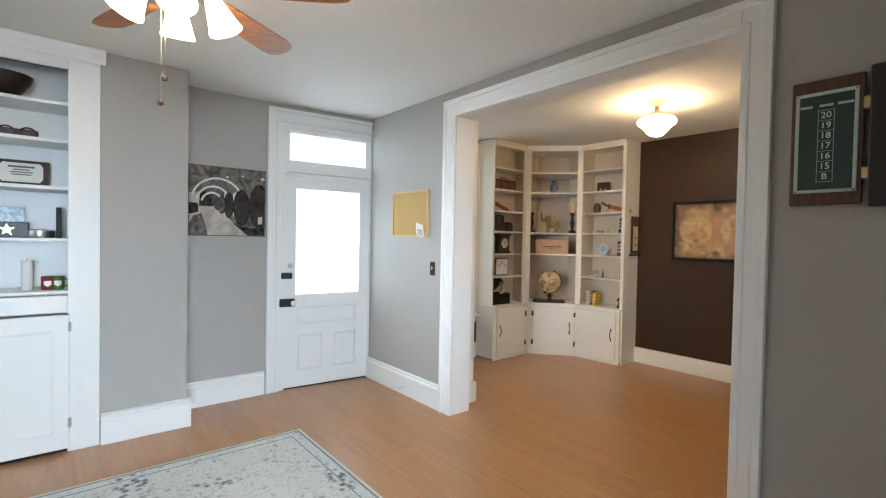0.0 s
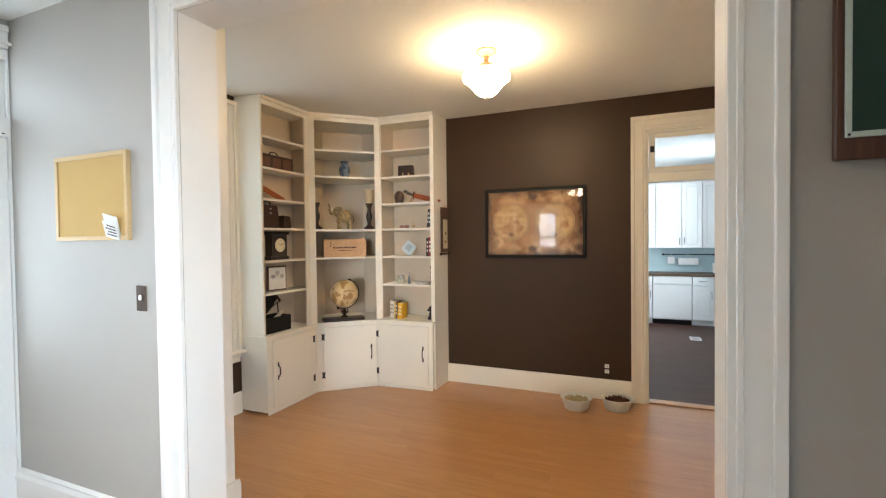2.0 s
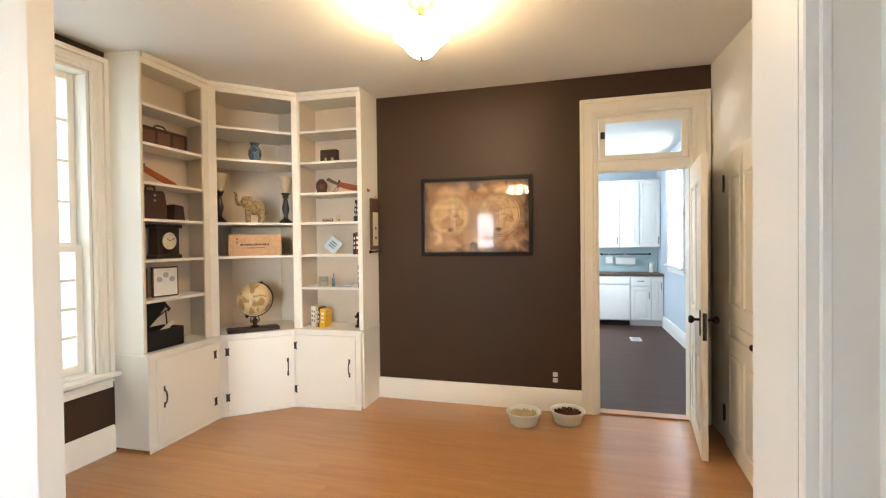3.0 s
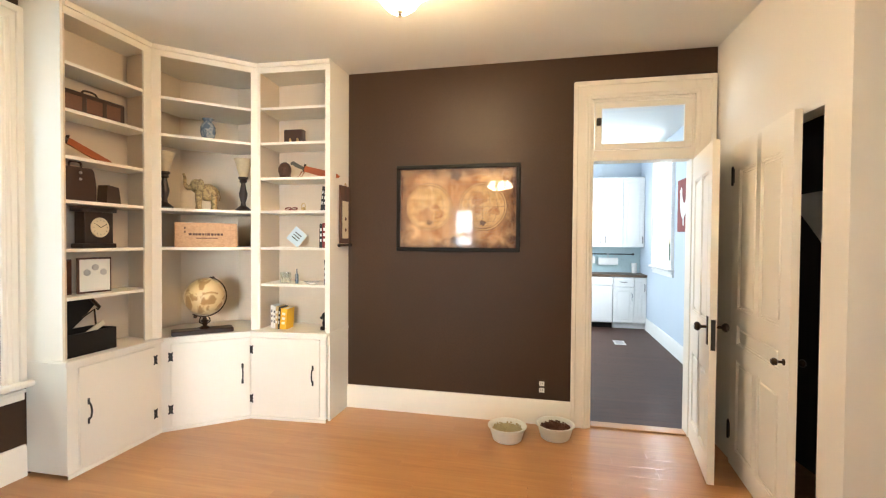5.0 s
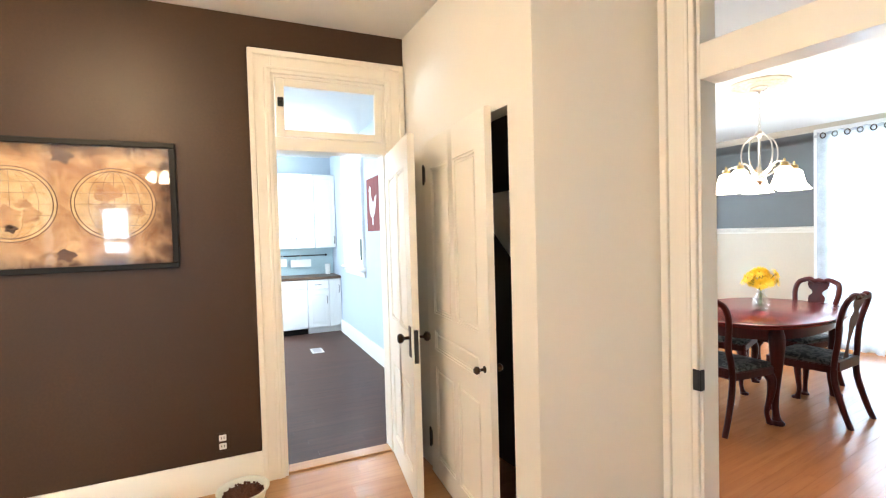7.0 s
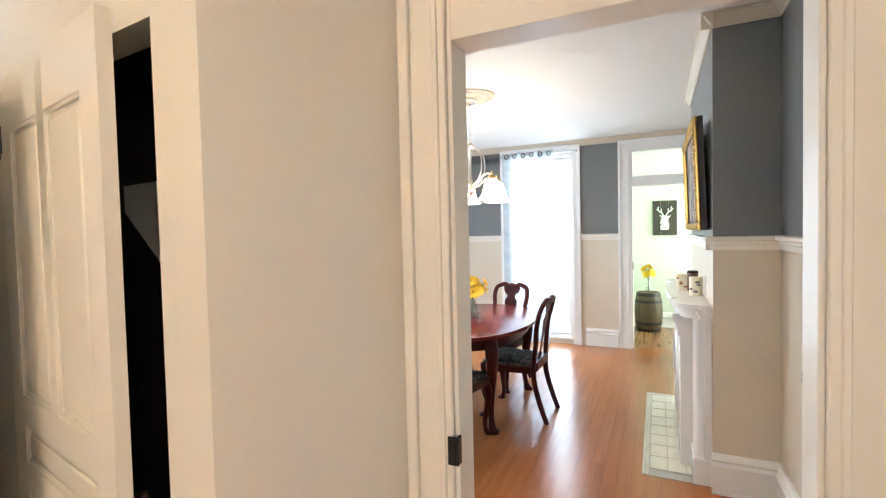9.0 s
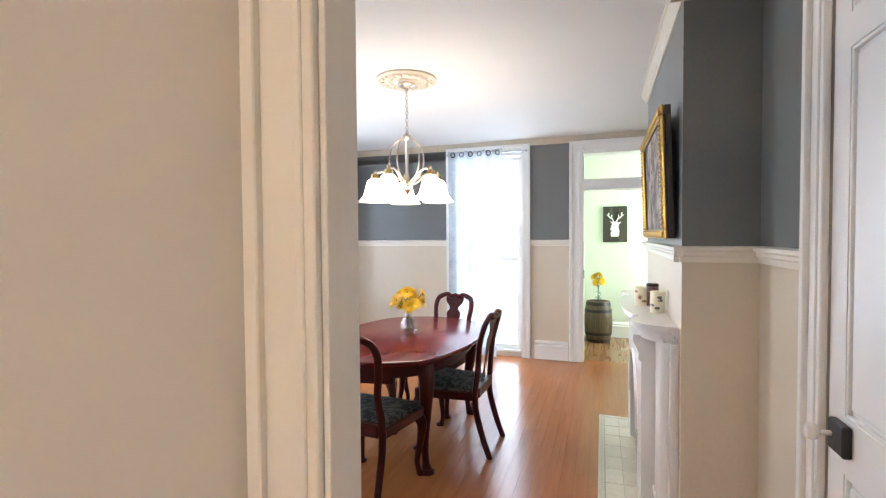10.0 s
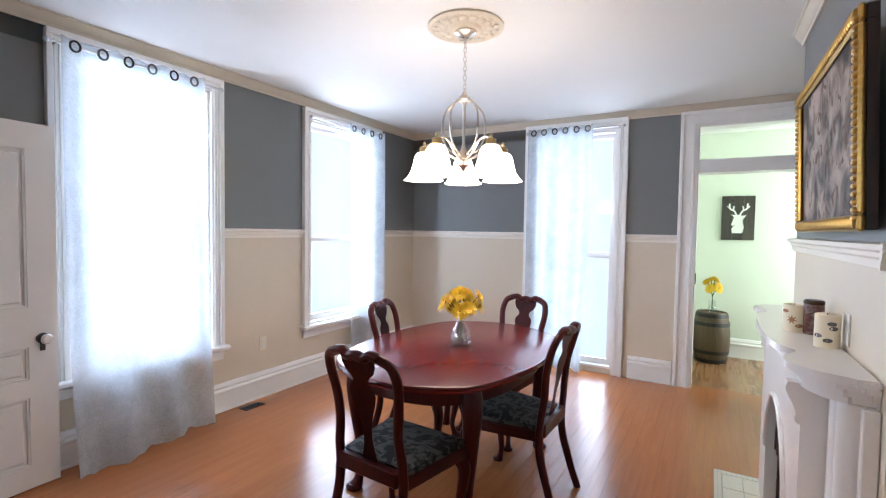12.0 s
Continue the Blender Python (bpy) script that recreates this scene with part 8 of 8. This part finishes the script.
part("iron_relief", bm, BLACK_IRON, MF, "cast iron grille and beading")

# hearth, tile by tile
hb = solid("hearth", boxes((2.93, 3.30, -3.80, -2.24, 0.0006, 0.006)), HEARTH_EDGE, "cream tiled hearth with a mosaic edge", "hearth", "", "structure")
tile_mesh = {}
for i in range(3):
    for j in range(8):
        w, h = (0.102, 0.17)
        bm = bm_new()
        box(bm, 2.945 + i * 0.104, 2.945 + i * 0.104 + w, -3.75 + j * 0.178 + 0.002, -3.75 + j * 0.178 + 0.174, 0.006, 0.012, 0.0015)
        part("tile", bm, HEARTH_TILE, hb)
bm = bm_new()
for k in range(58):
    for c in range(2):
        box(bm, 3.262 + c * 0.019, 3.279 + c * 0.019, -3.797 + k * 0.0268, -3.797 + k * 0.0268 + 0.024, 0.006, 0.011)
for k in range(12):
    box(bm, 2.94 + k * 0.0268, 2.94 + k * 0.0268 + 0.024, -3.797, -3.757, 0.006, 0.011)
ob = part("mosaic_edge", bm, HEARTH_TILE, hb)
tagged(ob, "", "", "", "stuff")

# on the mantel
for x, y, r, h, lb, mt in ((3.035, -2.985, 0.044, 0.115, "cream candle with an autumn leaf", RUST_PRINT), (2.972, -2.70, 0.040, 0.122, "cream candle with dark leaves", INK)):
    cd = thing("candle", (x, y, 1.06), lb, "candle", "candles on the mantel")
    bm = bm_new()
    lathe(bm, [(r, 0), (r, h), (r * 0.85, h + 0.003), (r * 0.6, h - 0.006), (0, h - 0.008)], 22, (x, y, 1.0605))
    part("wax", bm, CREAM_WAX, cd)
    bm = bm_new()
    leaf = [((0.020 if k % 2 == 0 else 0.008) * math.sin(2 * math.pi * k / 14), (0.022 if k % 2 == 0 else 0.009) * math.cos(2 * math.pi * k / 14)) for k in range(14)]
    oval = [(0.015 * math.cos(2 * math.pi * k / 14), 0.008 * math.sin(2 * math.pi * k / 14)) for k in range(14)]
    for deg, up, shape in ((70, 0.055, leaf), (35, 0.09, oval), (105, 0.03, oval)) if mt is RUST_PRINT else ((100, 0.092, oval), (108, 0.075, oval), (84, 0.03, oval), (38, 0.045, oval)):
        ring = [(radians(deg) + u0 / r, 1.0605 + up + v0) for u0, v0 in shape]
        bm.faces.new([bm.verts.new((x + (r + 0.0008) * math.cos(a), y + (r + 0.0008) * math.sin(a), z)) for a, z in ring])
    part("motif", bm, mt, cd, "printed motif")
    bm = bm_new()
    tube(bm, [(x, y, 1.058 + h - 0.006), (x + 0.002, y, 1.066 + h)], 0.0015, 5)
    part("wick", bm, BLACK_PAINT, cd)
cd = thing("candle_jar", (2.975, -2.955, 1.06), "dark patterned glass candle jar with a lid", "candle jar")
bm = bm_new()
lathe(bm, [(0.032, 0), (0.036, 0.01), (0.036, 0.12), (0.034, 0.128), (0, 0.128)], 20, (2.975, -2.955, 1.0605))
part("jar", bm, JAR_GLAZE, cd)
bm = bm_new()
lathe(bm, [(0.037, 0.128), (0.037, 0.140), (0.03, 0.146), (0, 0.147)], 20, (2.975, -2.955, 1.0605))
part("lid", bm, OLD_BRONZE, cd)
u = thing("outlet", (2.925, -2.66, 1.12), "white outlet plate over the mantel", "outlet")
part("plate", boxes((2.921, 2.927, -2.695, -2.625, 1.082, 1.197, 0.002)), WHITE_PLASTIC, u)

# painting in a gold frame, leaning out from the wall
u = thing("oil_painting", (2.95, -2.93, 1.49), "oil painting in a wide beaded gold frame", "painting")
m = Matrix.Translation((2.958, -2.862, 1.494)) @ pose(0, 0, 0, 0, 2.0, 0)
PW, PH, FB = 0.572, 0.675, 0.052
for k, r in enumerate(((-PW, PW, 0, FB), (-PW, PW, PH - FB, PH), (-PW, -PW + FB, FB, PH - FB), (PW - FB, PW, FB, PH - FB))):
    bm = bm_new()
    box(bm, 0.008, 0.028, r[0], r[1], r[2], r[3], 0.008, m)
    bar = part("frame_bar", bm, GOLD_LEAF, u, "gold frame")
    bm = bm_new()
    if k < 2:
        n, zc = 44, (r[2] + r[3]) / 2
        for j in range(n):
            ball(bm, (0.028, -PW + 0.03 + (2 * PW - 0.06) * j / (n - 1), zc), 0.0135, (0.9, 0.85, 1.5), 8, 5, m)
    else:
        n, yc = 26, (r[0] + r[1]) / 2
        for j in range(n):
            ball(bm, (0.028, yc, 0.04 + (PH - 0.08) * j / (n - 1)), 0.0135, (0.9, 1.5, 0.85), 8, 5, m)
    part("beading", bm, GOLD_LEAF, bar)
bm = bm_new()
box(bm, -0.01, 0.008, -PW + FB, PW - FB, FB, PH - FB, 0, m)
part("canvas", bm, OIL_PAINT, u, "mottled grey and brown canvas")
bm = bm_new()
for r in ((-PW + 0.004, PW - 0.004, 0.004, FB), (-PW + 0.004, PW - 0.004, PH - FB, PH - 0.004), (-PW + 0.004, -PW + FB, FB, PH - FB), (PW - FB, PW - 0.004, FB, PH - FB)):
    box(bm, -0.022, 0.0085, *r, 0.002, m)
part("frame_back", bm, DARK_WOOD, u, "dark wooden sides of the frame")

# floor vent, outlets
u = thing("floor_vent", (6.57, -2.94, 0), "small dark metal floor vent", "floor vent")
part("rim", boxes((6.53, 6.62, -3.03, -2.85, 0.0035, 0.008, 0.001)), OLD_BRONZE, u)
for k in range(8):
    part("slat", boxes((6.545, 6.605, -3.015 + k * 0.0205, -3.007 + k * 0.0205, 0.008, 0.010)), BLACK_IRON, u)
u = thing("outlet", (6.695, -3.14, 0.47), "cream outlet plate on the beige wall", "outlet")
part("plate", boxes((6.693, 6.6995, -3.175, -3.105, 0.41, 0.53, 0.002)), CREAM_WAX, u)
for z in (0.447, 0.493):
    part("socket", boxes((6.690, 6.6935, -3.158, -3.122, z - 0.015, z + 0.015, 0.002)), WHITE_PLASTIC, u)

# ---- hall ----
u = thing("deer_sign", (3.10, -6.98, 1.41), "charcoal plank sign with a white stag head", "sign")
for k in range(3):
    part("plank", boxes((2.935 + k * 0.1115, 2.935 + (k + 1) * 0.1115 - 0.002, -6.999, -6.968, 1.41, 1.93, 0.002)), SIGN_DARK, u)
FL = Matrix(((-1, 0, 0, 3.10), (0, 0, 1, -6.968), (0, 1, 0, 1.66), (0, 0, 0, 1)))
bm = bm_new()
prism(bm, [(-0.055, -0.17), (0.045, -0.17), (0.062, -0.10), (0.045, -0.04), (0.05, 0.0), (0.085, 0.045), (0.04, 0.035), (0.015, 0.05), (-0.02, 0.045), (-0.075, 0.05), (-0.04, 0.02), (-0.055, -0.03), (-0.07, -0.07), (-0.05, -0.085), (-0.03, -0.07), (-0.065, -0.12)][::-1], 0, 0.003, FL)
for s in (-1, 1):
    tube(bm, [FL @ Vector(p) for p in arc_pts([(s * 0.018, 0.045, 0.002), (s * 0.04, 0.09, 0.002), (s * 0.085, 0.12, 0.002), (s * 0.09, 0.18, 0.002)], 3)], 0.009, 6)
    for a, b in (((0.05, 0.095), (0.045, 0.15)), ((0.08, 0.115), (0.115, 0.15))):
        tube(bm, [FL @ Vector((s * a[0], a[1], 0.002)), FL @ Vector((s * b[0], b[1], 0.002))], 0.007, 6)
part("stag_head", bm, SIGN_WHITE, u, "white stag head shape")
u = thing("barrel", (3.33, -6.66, 0), "old oak barrel with iron hoops in the hall", "barrel")
bxc, byc = 3.33, -6.66


def barrel_r(z):
    return 0.152 + 0.040 * (1 - ((z - 0.29) / 0.29) ** 2)


for k in range(18):
    bm = bm_new()
    a0, a1 = 2 * math.pi * (k + 0.02) / 18, 2 * math.pi * (k + 0.98) / 18
    rows = []
    for j in range(9):
        z = 0.58 * j / 8
        r = barrel_r(z)
        rows.append([bm.verts.new((bxc + q * math.cos(a), byc + q * math.sin(a), z)) for q, a in ((r, a0), (r + 0.002, (a0 + a1) / 2), (r, a1), (r - 0.025, a1), (r - 0.025, a0))])
    for p, q in zip(rows, rows[1:]):
        for i in range(5):
            bm.faces.new((p[i], p[(i + 1) % 5], q[(i + 1) % 5], q[i]))
    bm.faces.new(rows[0][::-1]), bm.faces.new(rows[-1])
    part("stave", bm, BARREL_WOOD, u)
for z in (0.032, 0.13, 0.45, 0.547):
    bm = bm_new()
    lathe(bm, [(barrel_r(z - 0.02) + 0.002, z - 0.02), (barrel_r(z - 0.02) + 0.006, z - 0.02), (barrel_r(z + 0.02) + 0.006, z + 0.02), (barrel_r(z + 0.02) + 0.002, z + 0.02)], 36, (bxc, byc, 0), closed=False)
    part("hoop", bm, BLACK_IRON, u, "dark iron hoop")
bm = bm_new()
lathe(bm, [(0.130, 0.545), (0.130, 0.565), (0, 0.566)], 32, (bxc, byc, 0))
part("head", bm, BARREL_WOOD, u)
bouquet((3.33, -6.64, 0.567), 7, 0.36, 0.085, [(0.0, 0.004), (0.03, 0.0), (0.032, 0.01), (0.032, 0.14), (0.030, 0.14), (0.029, 0.01), (0.0, 0.008)], 0.06, "small glass vase of yellow flowers on the barrel")

# the dining room and the hall stand at a slight angle to the study
ANGLED = pose(0.0017, -0.5023, 0, 0, 0, 7.0757)
ANGLED_NAMES = {"wall_north_dining", "wall_west_dining", "wall_east_dining", "wall_south_dining", "wall_chimney_breast_dining", "wall_south_hall", "wall_west_hall", "wall_east_hall", "wall_north_hall",
                "ceiling_dining", "ceiling_hall", "wall_closet_back", "baseboard_dining", "trim_chair_rail", "trim_crown", "baseboard_hall", "trim_dining_door", "trim_dining_door_inside", "trim_hall_door",
                "trim_dining_jamb", "trim_hall_jamb", "strike_plate", "door_4", "door_5", "trim_alcove_door", "window_1", "window_2", "window_3", "backdrop_dining",
                "sky_light_dining_east_1", "sky_light_dining_east_2", "sky_light_dining_south", "sky_light_hall"}
for ob in list(scene.objects):
    if ob.parent is None and (ob not in built_before or ob.name.split(".")[0] in ANGLED_NAMES):
        ob.matrix_basis = ANGLED @ ob.matrix_basis

# ---- kitchen ----
KF = 9.86


def kitchen_door(u, y0, y1, z0, z1, handle_side, x=KF, drawer=False):
    part_b = bm_new()
    box(part_b, x - 0.02, x, y0 + 0.004, y1 - 0.004, z0 + 0.004, z1 - 0.004, 0.003)
    dr = part("drawer_front" if drawer else "door", part_b, WHITE_TRIM, u)
    if not drawer:
        bm = bm_new()
        w = 0.055
        for r in ((y0 + 0.004, y0 + w, z0 + 0.004, z1 - 0.004), (y1 - w, y1 - 0.004, z0 + 0.004, z1 - 0.004), (y0 + w, y1 - w, z0 + 0.004, z0 + w), (y0 + w, y1 - w, z1 - w, z1 - 0.004)):
            box(bm, x - 0.027, x - 0.019, *r, 0.002)
        box(bm, x - 0.026, x - 0.019, y0 + w + 0.018, y1 - w - 0.018, z0 + w + 0.018, z1 - w - 0.018, 0.004)
        part("panel_frame", bm, WHITE_TRIM, dr)
    bm = bm_new()
    if drawer:
        yc, zc = (y0 + y1) / 2, (z0 + z1) / 2
        tube(bm, arc_pts([(x - 0.02, yc - 0.05, zc), (x - 0.045, yc - 0.035, zc), (x - 0.045, yc + 0.035, zc), (x - 0.02, yc + 0.05, zc)], 3), 0.005, 6)
    else:
        yc = y0 + 0.035 if handle_side < 0 else y1 - 0.035
        zc = z1 - 0.16 if z0 < 1 else z0 + 0.12
        tube(bm, arc_pts([(x - 0.025, yc, zc - 0.06), (x - 0.05, yc, zc - 0.045), (x - 0.05, yc, zc + 0.045), (x - 0.025, yc, zc + 0.06)], 3), 0.005, 6)
    part("handle", bm, BLACK_IRON, dr)


for y0, y1, lb in ((-0.085, 0.24, "white kitchen base cabinet with a drawer"), (-0.275, -0.085, "narrow white kitchen base cabinet in the corner"), (0.86, 1.6, "white kitchen base cabinet")):
    u = thing("kitchen_base_cabinet", (10.1, (y0 + y1) / 2, 0), lb, "cabinet", "kitchen base cabinets")
    part("carcass", boxes((KF, 10.44, y0 + 0.001, y1 - 0.001, 0.09, 0.845)), WHITE_TRIM, u)
    part("toe_kick", boxes((KF + 0.05, 10.44, y0 + 0.001, y1 - 0.001, 0.001, 0.09)), WHITE_TRIM, u)
    if y1 - y0 > 0.25:
        kitchen_door(u, y0, y1, 0.69, 0.84, 0, KF, True)
        kitchen_door(u, y0, y1, 0.10, 0.685, -1)
    else:
        kitchen_door(u, y0, y1, 0.10, 0.84, -1)
u = thing("dishwasher", (10.1, 0.55, 0), "white dishwasher under the counter", "dishwasher")
part("door", boxes((KF - 0.022, KF, 0.246, 0.854, 0.10, 0.70, 0.006)), WHITE_PLASTIC, u)
part("control_panel", boxes((KF - 0.026, KF, 0.246, 0.854, 0.71, 0.84, 0.006)), WHITE_PLASTIC, u)
part("body", boxes((KF, 10.44, 0.246, 0.854, 0.09, 0.845)), WHITE_PLASTIC, u)
part("kick_plate", boxes((KF + 0.04, 10.44, 0.246, 0.854, 0.001, 0.09)), BLACK_PAINT, u)
solid("countertop", boxes((KF - 0.035, 10.44, -0.278, 1.6, 0.846, 0.886, 0.004)), COUNTER_WOOD, "dark butcher block countertop", "countertop")
for k, (y0, y1) in enumerate(((-0.275, 0.06), (0.062, 0.38), (0.382, 0.80), (0.802, 1.25))):
    u = thing("wall_cabinet", (10.28, (y0 + y1) / 2, 1.33), "white kitchen wall cabinet with plain doors", "cabinet", "kitchen wall cabinets")
    part("carcass", boxes((10.115, 10.449, y0, y1, 1.33, 2.48)), WHITE_TRIM, u)
    kitchen_door(u, y0, y1, 1.33, 2.48, -1 if k in (0, 2) else 1, 10.114)
    part("crown", boxes((10.10, 10.449, y0, y1, 2.481, 2.505, 0.004)), WHITE_TRIM, u)
bs = solid("backsplash", boxes((10.440, 10.449, -0.278, 1.6, 0.887, 1.328)), TILE_BLUE, "pale blue glass tile backsplash", "backsplash", "", "structure")
for i in range(4):
    for j in range(12):
        y = -0.275 + j * 0.152 + (0.076 if i % 2 else 0)
        part("tile", boxes((10.434, 10.4405, y, min(y + 0.149, 1.598), 0.889 + i * 0.11, 0.889 + i * 0.11 + 0.107)), TILE_BLUE, bs)
u = thing("utensil_rail", (10.40, 0.26, 1.19), "black utensil rail with hanging white baskets", "rail")
bm = bm_new()
tube(bm, [(10.39, -0.16, 1.205), (10.39, 0.68, 1.205)], 0.009, 8)
part("bar", bm, BLACK_IRON, u)
for y in (-0.15, 0.67):
    bm = bm_new()
    ball(bm, (10.39, y, 1.205), 0.02)
    tube(bm, [(10.39, y, 1.205), (10.434, y, 1.205)], 0.008, 6)
    part("bracket", bm, BLACK_IRON, u)
for y0, y1, z in ((0.10, 0.42, 1.02), (0.48, 0.60, 1.04)):
    b = thing("wire_basket", (10.37, (y0 + y1) / 2, z), "white basket hanging on the rail", "basket")
    part("body", boxes((10.33, 10.42, y0, y1, z, z + 0.012), (10.33, 10.336, y0, y1, z + 0.012, z + 0.12), (10.414, 10.42, y0, y1, z + 0.012, z + 0.12), (10.336, 10.414, y0, y0 + 0.006, z + 0.012, z + 0.12), (10.336, 10.414, y1 - 0.006, y1, z + 0.012, z + 0.12)), WHITE_PLASTIC, b)
    part("hook", boxes((10.38, 10.386, (y0 + y1) / 2 - 0.01, (y0 + y1) / 2 + 0.01, z + 0.11, 1.222), (10.38, 10.416, (y0 + y1) / 2 - 0.01, (y0 + y1) / 2 + 0.01, z + 0.10, z + 0.112)), STEEL, b)
bm = bm_new()
lathe(bm, [(0.04, 0), (0.045, 0.12), (0.05, 0.17), (0.046, 0.17), (0.04, 0.01), (0, 0.008)], 18, (10.30, -0.16, 0.887), closed=False)
solid("white_pitcher", bm, PORCELAIN, "white pitcher on the counter", "pitcher")
u = thing("rooster_sign", (7.74, -0.27, 1.55), "red plank sign with a white rooster", "sign")
for k in range(3):
    part("plank", boxes((7.49 + k * 0.17, 7.49 + (k + 1) * 0.17 - 0.002, -0.279, -0.245, 1.55, 2.17, 0.002)), ROOSTER_RED, u)
FL = Matrix(((-1, 0, 0, 7.745), (0, 0, 1, -0.245), (0, 1, 0, 1.86), (0, 0, 0, 1)))
bm = bm_new()
prism(bm, [(-0.01, -0.24), (0.02, -0.24), (0.02, -0.15), (0.09, -0.10), (0.13, -0.02), (0.17, 0.10), (0.11, 0.08), (0.06, 0.02), (0.0, 0.03), (-0.05, 0.10), (-0.06, 0.19), (-0.09, 0.22), (-0.12, 0.19), (-0.16, 0.16), (-0.12, 0.15), (-0.13, 0.05), (-0.12, -0.05), (-0.07, -0.13), (-0.02, -0.16)][::-1], 0, 0.003, FL)
part("rooster", bm, SIGN_WHITE, u, "white rooster shape")
u = thing("floor_vent", (8.73, 0.29, 0), "white metal floor vent on the dark kitchen floor", "floor vent")
part("rim", boxes((8.60, 8.86, 0.22, 0.37, 0.0005, 0.006, 0.001)), WHITE_PLASTIC, u)
part("grille", boxes((8.625, 8.835, 0.245, 0.345, 0.006, 0.0075)), STEEL, u)

# ---- floors, board by board ----


def floor_boards(name, x0, x1, y0, y1, wide, long, material, near, label, top=0.0, seed=1, along="y"):
    """Boards along y (or x) on a sunk bed; those inside the box near are pieces of their own."""
    rng = random.Random(seed)
    bed = solid(name, boxes((x0, x1, y0, y1, top - 0.08, top - 0.004)), DARK_VOID, label, "floor", "", "structure")
    if along == "x":
        (a0, a1), (b0, b1) = (y0, y1), (x0, x1)
    else:
        (a0, a1), (b0, b1) = (x0, x1), (y0, y1)
    bm, meshes, rest, count = bm_new(), {}, 0, 0
    n = max(1, round((a1 - a0) / wide))
    wide = (a1 - a0) / n
    for i in range(n):
        p = b0 - rng.random() * long
        while p < b1:
            ln = long * rng.choice((0.7, 0.85, 1.0))
            q = min(p + ln, b1)
            s = max(p, b0)
            if q - s > 0.02:
                c = a0 + (i + 0.5) * wide
                mid = (s + q) / 2
                px, py = (mid, c) if along == "x" else (c, mid)
                g = 0.0004
                if near[0] < px < near[1] and near[2] < py < near[3] and count < 300:
                    count += 1
                    key = round(q - s, 3)
                    if key not in meshes:
                        b2 = bm_new()
                        h, w = (q - s) / 2 - g, wide / 2 - g
                        if along == "x":
                            box(b2, -h, h, -w, w, -0.012, 0)
                        else:
                            box(b2, -w, w, -h, h, -0.012, 0)
                        meshes[key] = finish("floor_board", b2, material, False)
                    ob = new("floor_board", meshes[key])
                    ob.parent = bed
                    ob.location = (px, py, top)
                else:
                    rest += 1
                    if along == "x":
                        box(bm, s + g, q - g, c - wide / 2 + g, c + wide / 2 - g, top - 0.012, top)
                    else:
                        box(bm, c - wide / 2 + g, c + wide / 2 - g, s + g, q - g, top - 0.012, top)
            p += ln
    if rest:
        ob = new("floor_boards", finish("floor_boards", bm, material, False))
        ob.parent = bed
        tagged(ob, "", "", "", "stuff")
    else:
        bm.free()
    return bed


floor_boards("floor_study", -2.6, 5.60, -0.70, 4.72, 0.128, 1.25, OAK_FLOOR, (1.4, 5.6, -0.4, 4.4), "honey-coloured laminate boards", 0.0, 3)
floor_boards("floor_living_rear", -2.6, 3.0, -2.6, -0.70, 0.128, 1.25, OAK_FLOOR, (9, 9, 9, 9), "honey-coloured laminate boards", 0.0, 4)
floor_boards("floor_dining", 2.45, 6.9, -5.56, -0.46, 0.083, 1.5, RED_FLOOR, (3.0, 6.0, -4.6, -0.5), "reddish varnished oak boards", 0.003, 5).matrix_basis = ANGLED
floor_boards("floor_hall", 1.0, 4.0, -7.2, -5.56, 0.083, 1.5, HALL_FLOOR, (2.6, 3.8, -7.2, -5.5), "worn varnished oak boards", 0.003, 6).matrix_basis = ANGLED
floor_boards("floor_kitchen", 5.60, 10.6, -0.27, 3.9, 0.10, 1.4, DARK_FLOOR, (5.6, 9.9, -0.3, 1.3), "dark stained wooden boards", 0.0, 7)
solid("floor_threshold_kitchen", boxes((5.54, 5.645, 0.275, 0.985, 0.0005, 0.014, 0.004)), OAK_FLOOR, "worn wooden threshold strip", "threshold", "", "structure")
solid("ground", boxes((-400, 400, -400, 400, -0.5, -0.3)), paint("grass_ground", (0.06, 0.09, 0.03), 0.95, 0.3, 0.5, 20), "green lawn round the house", "ground", "", "structure")
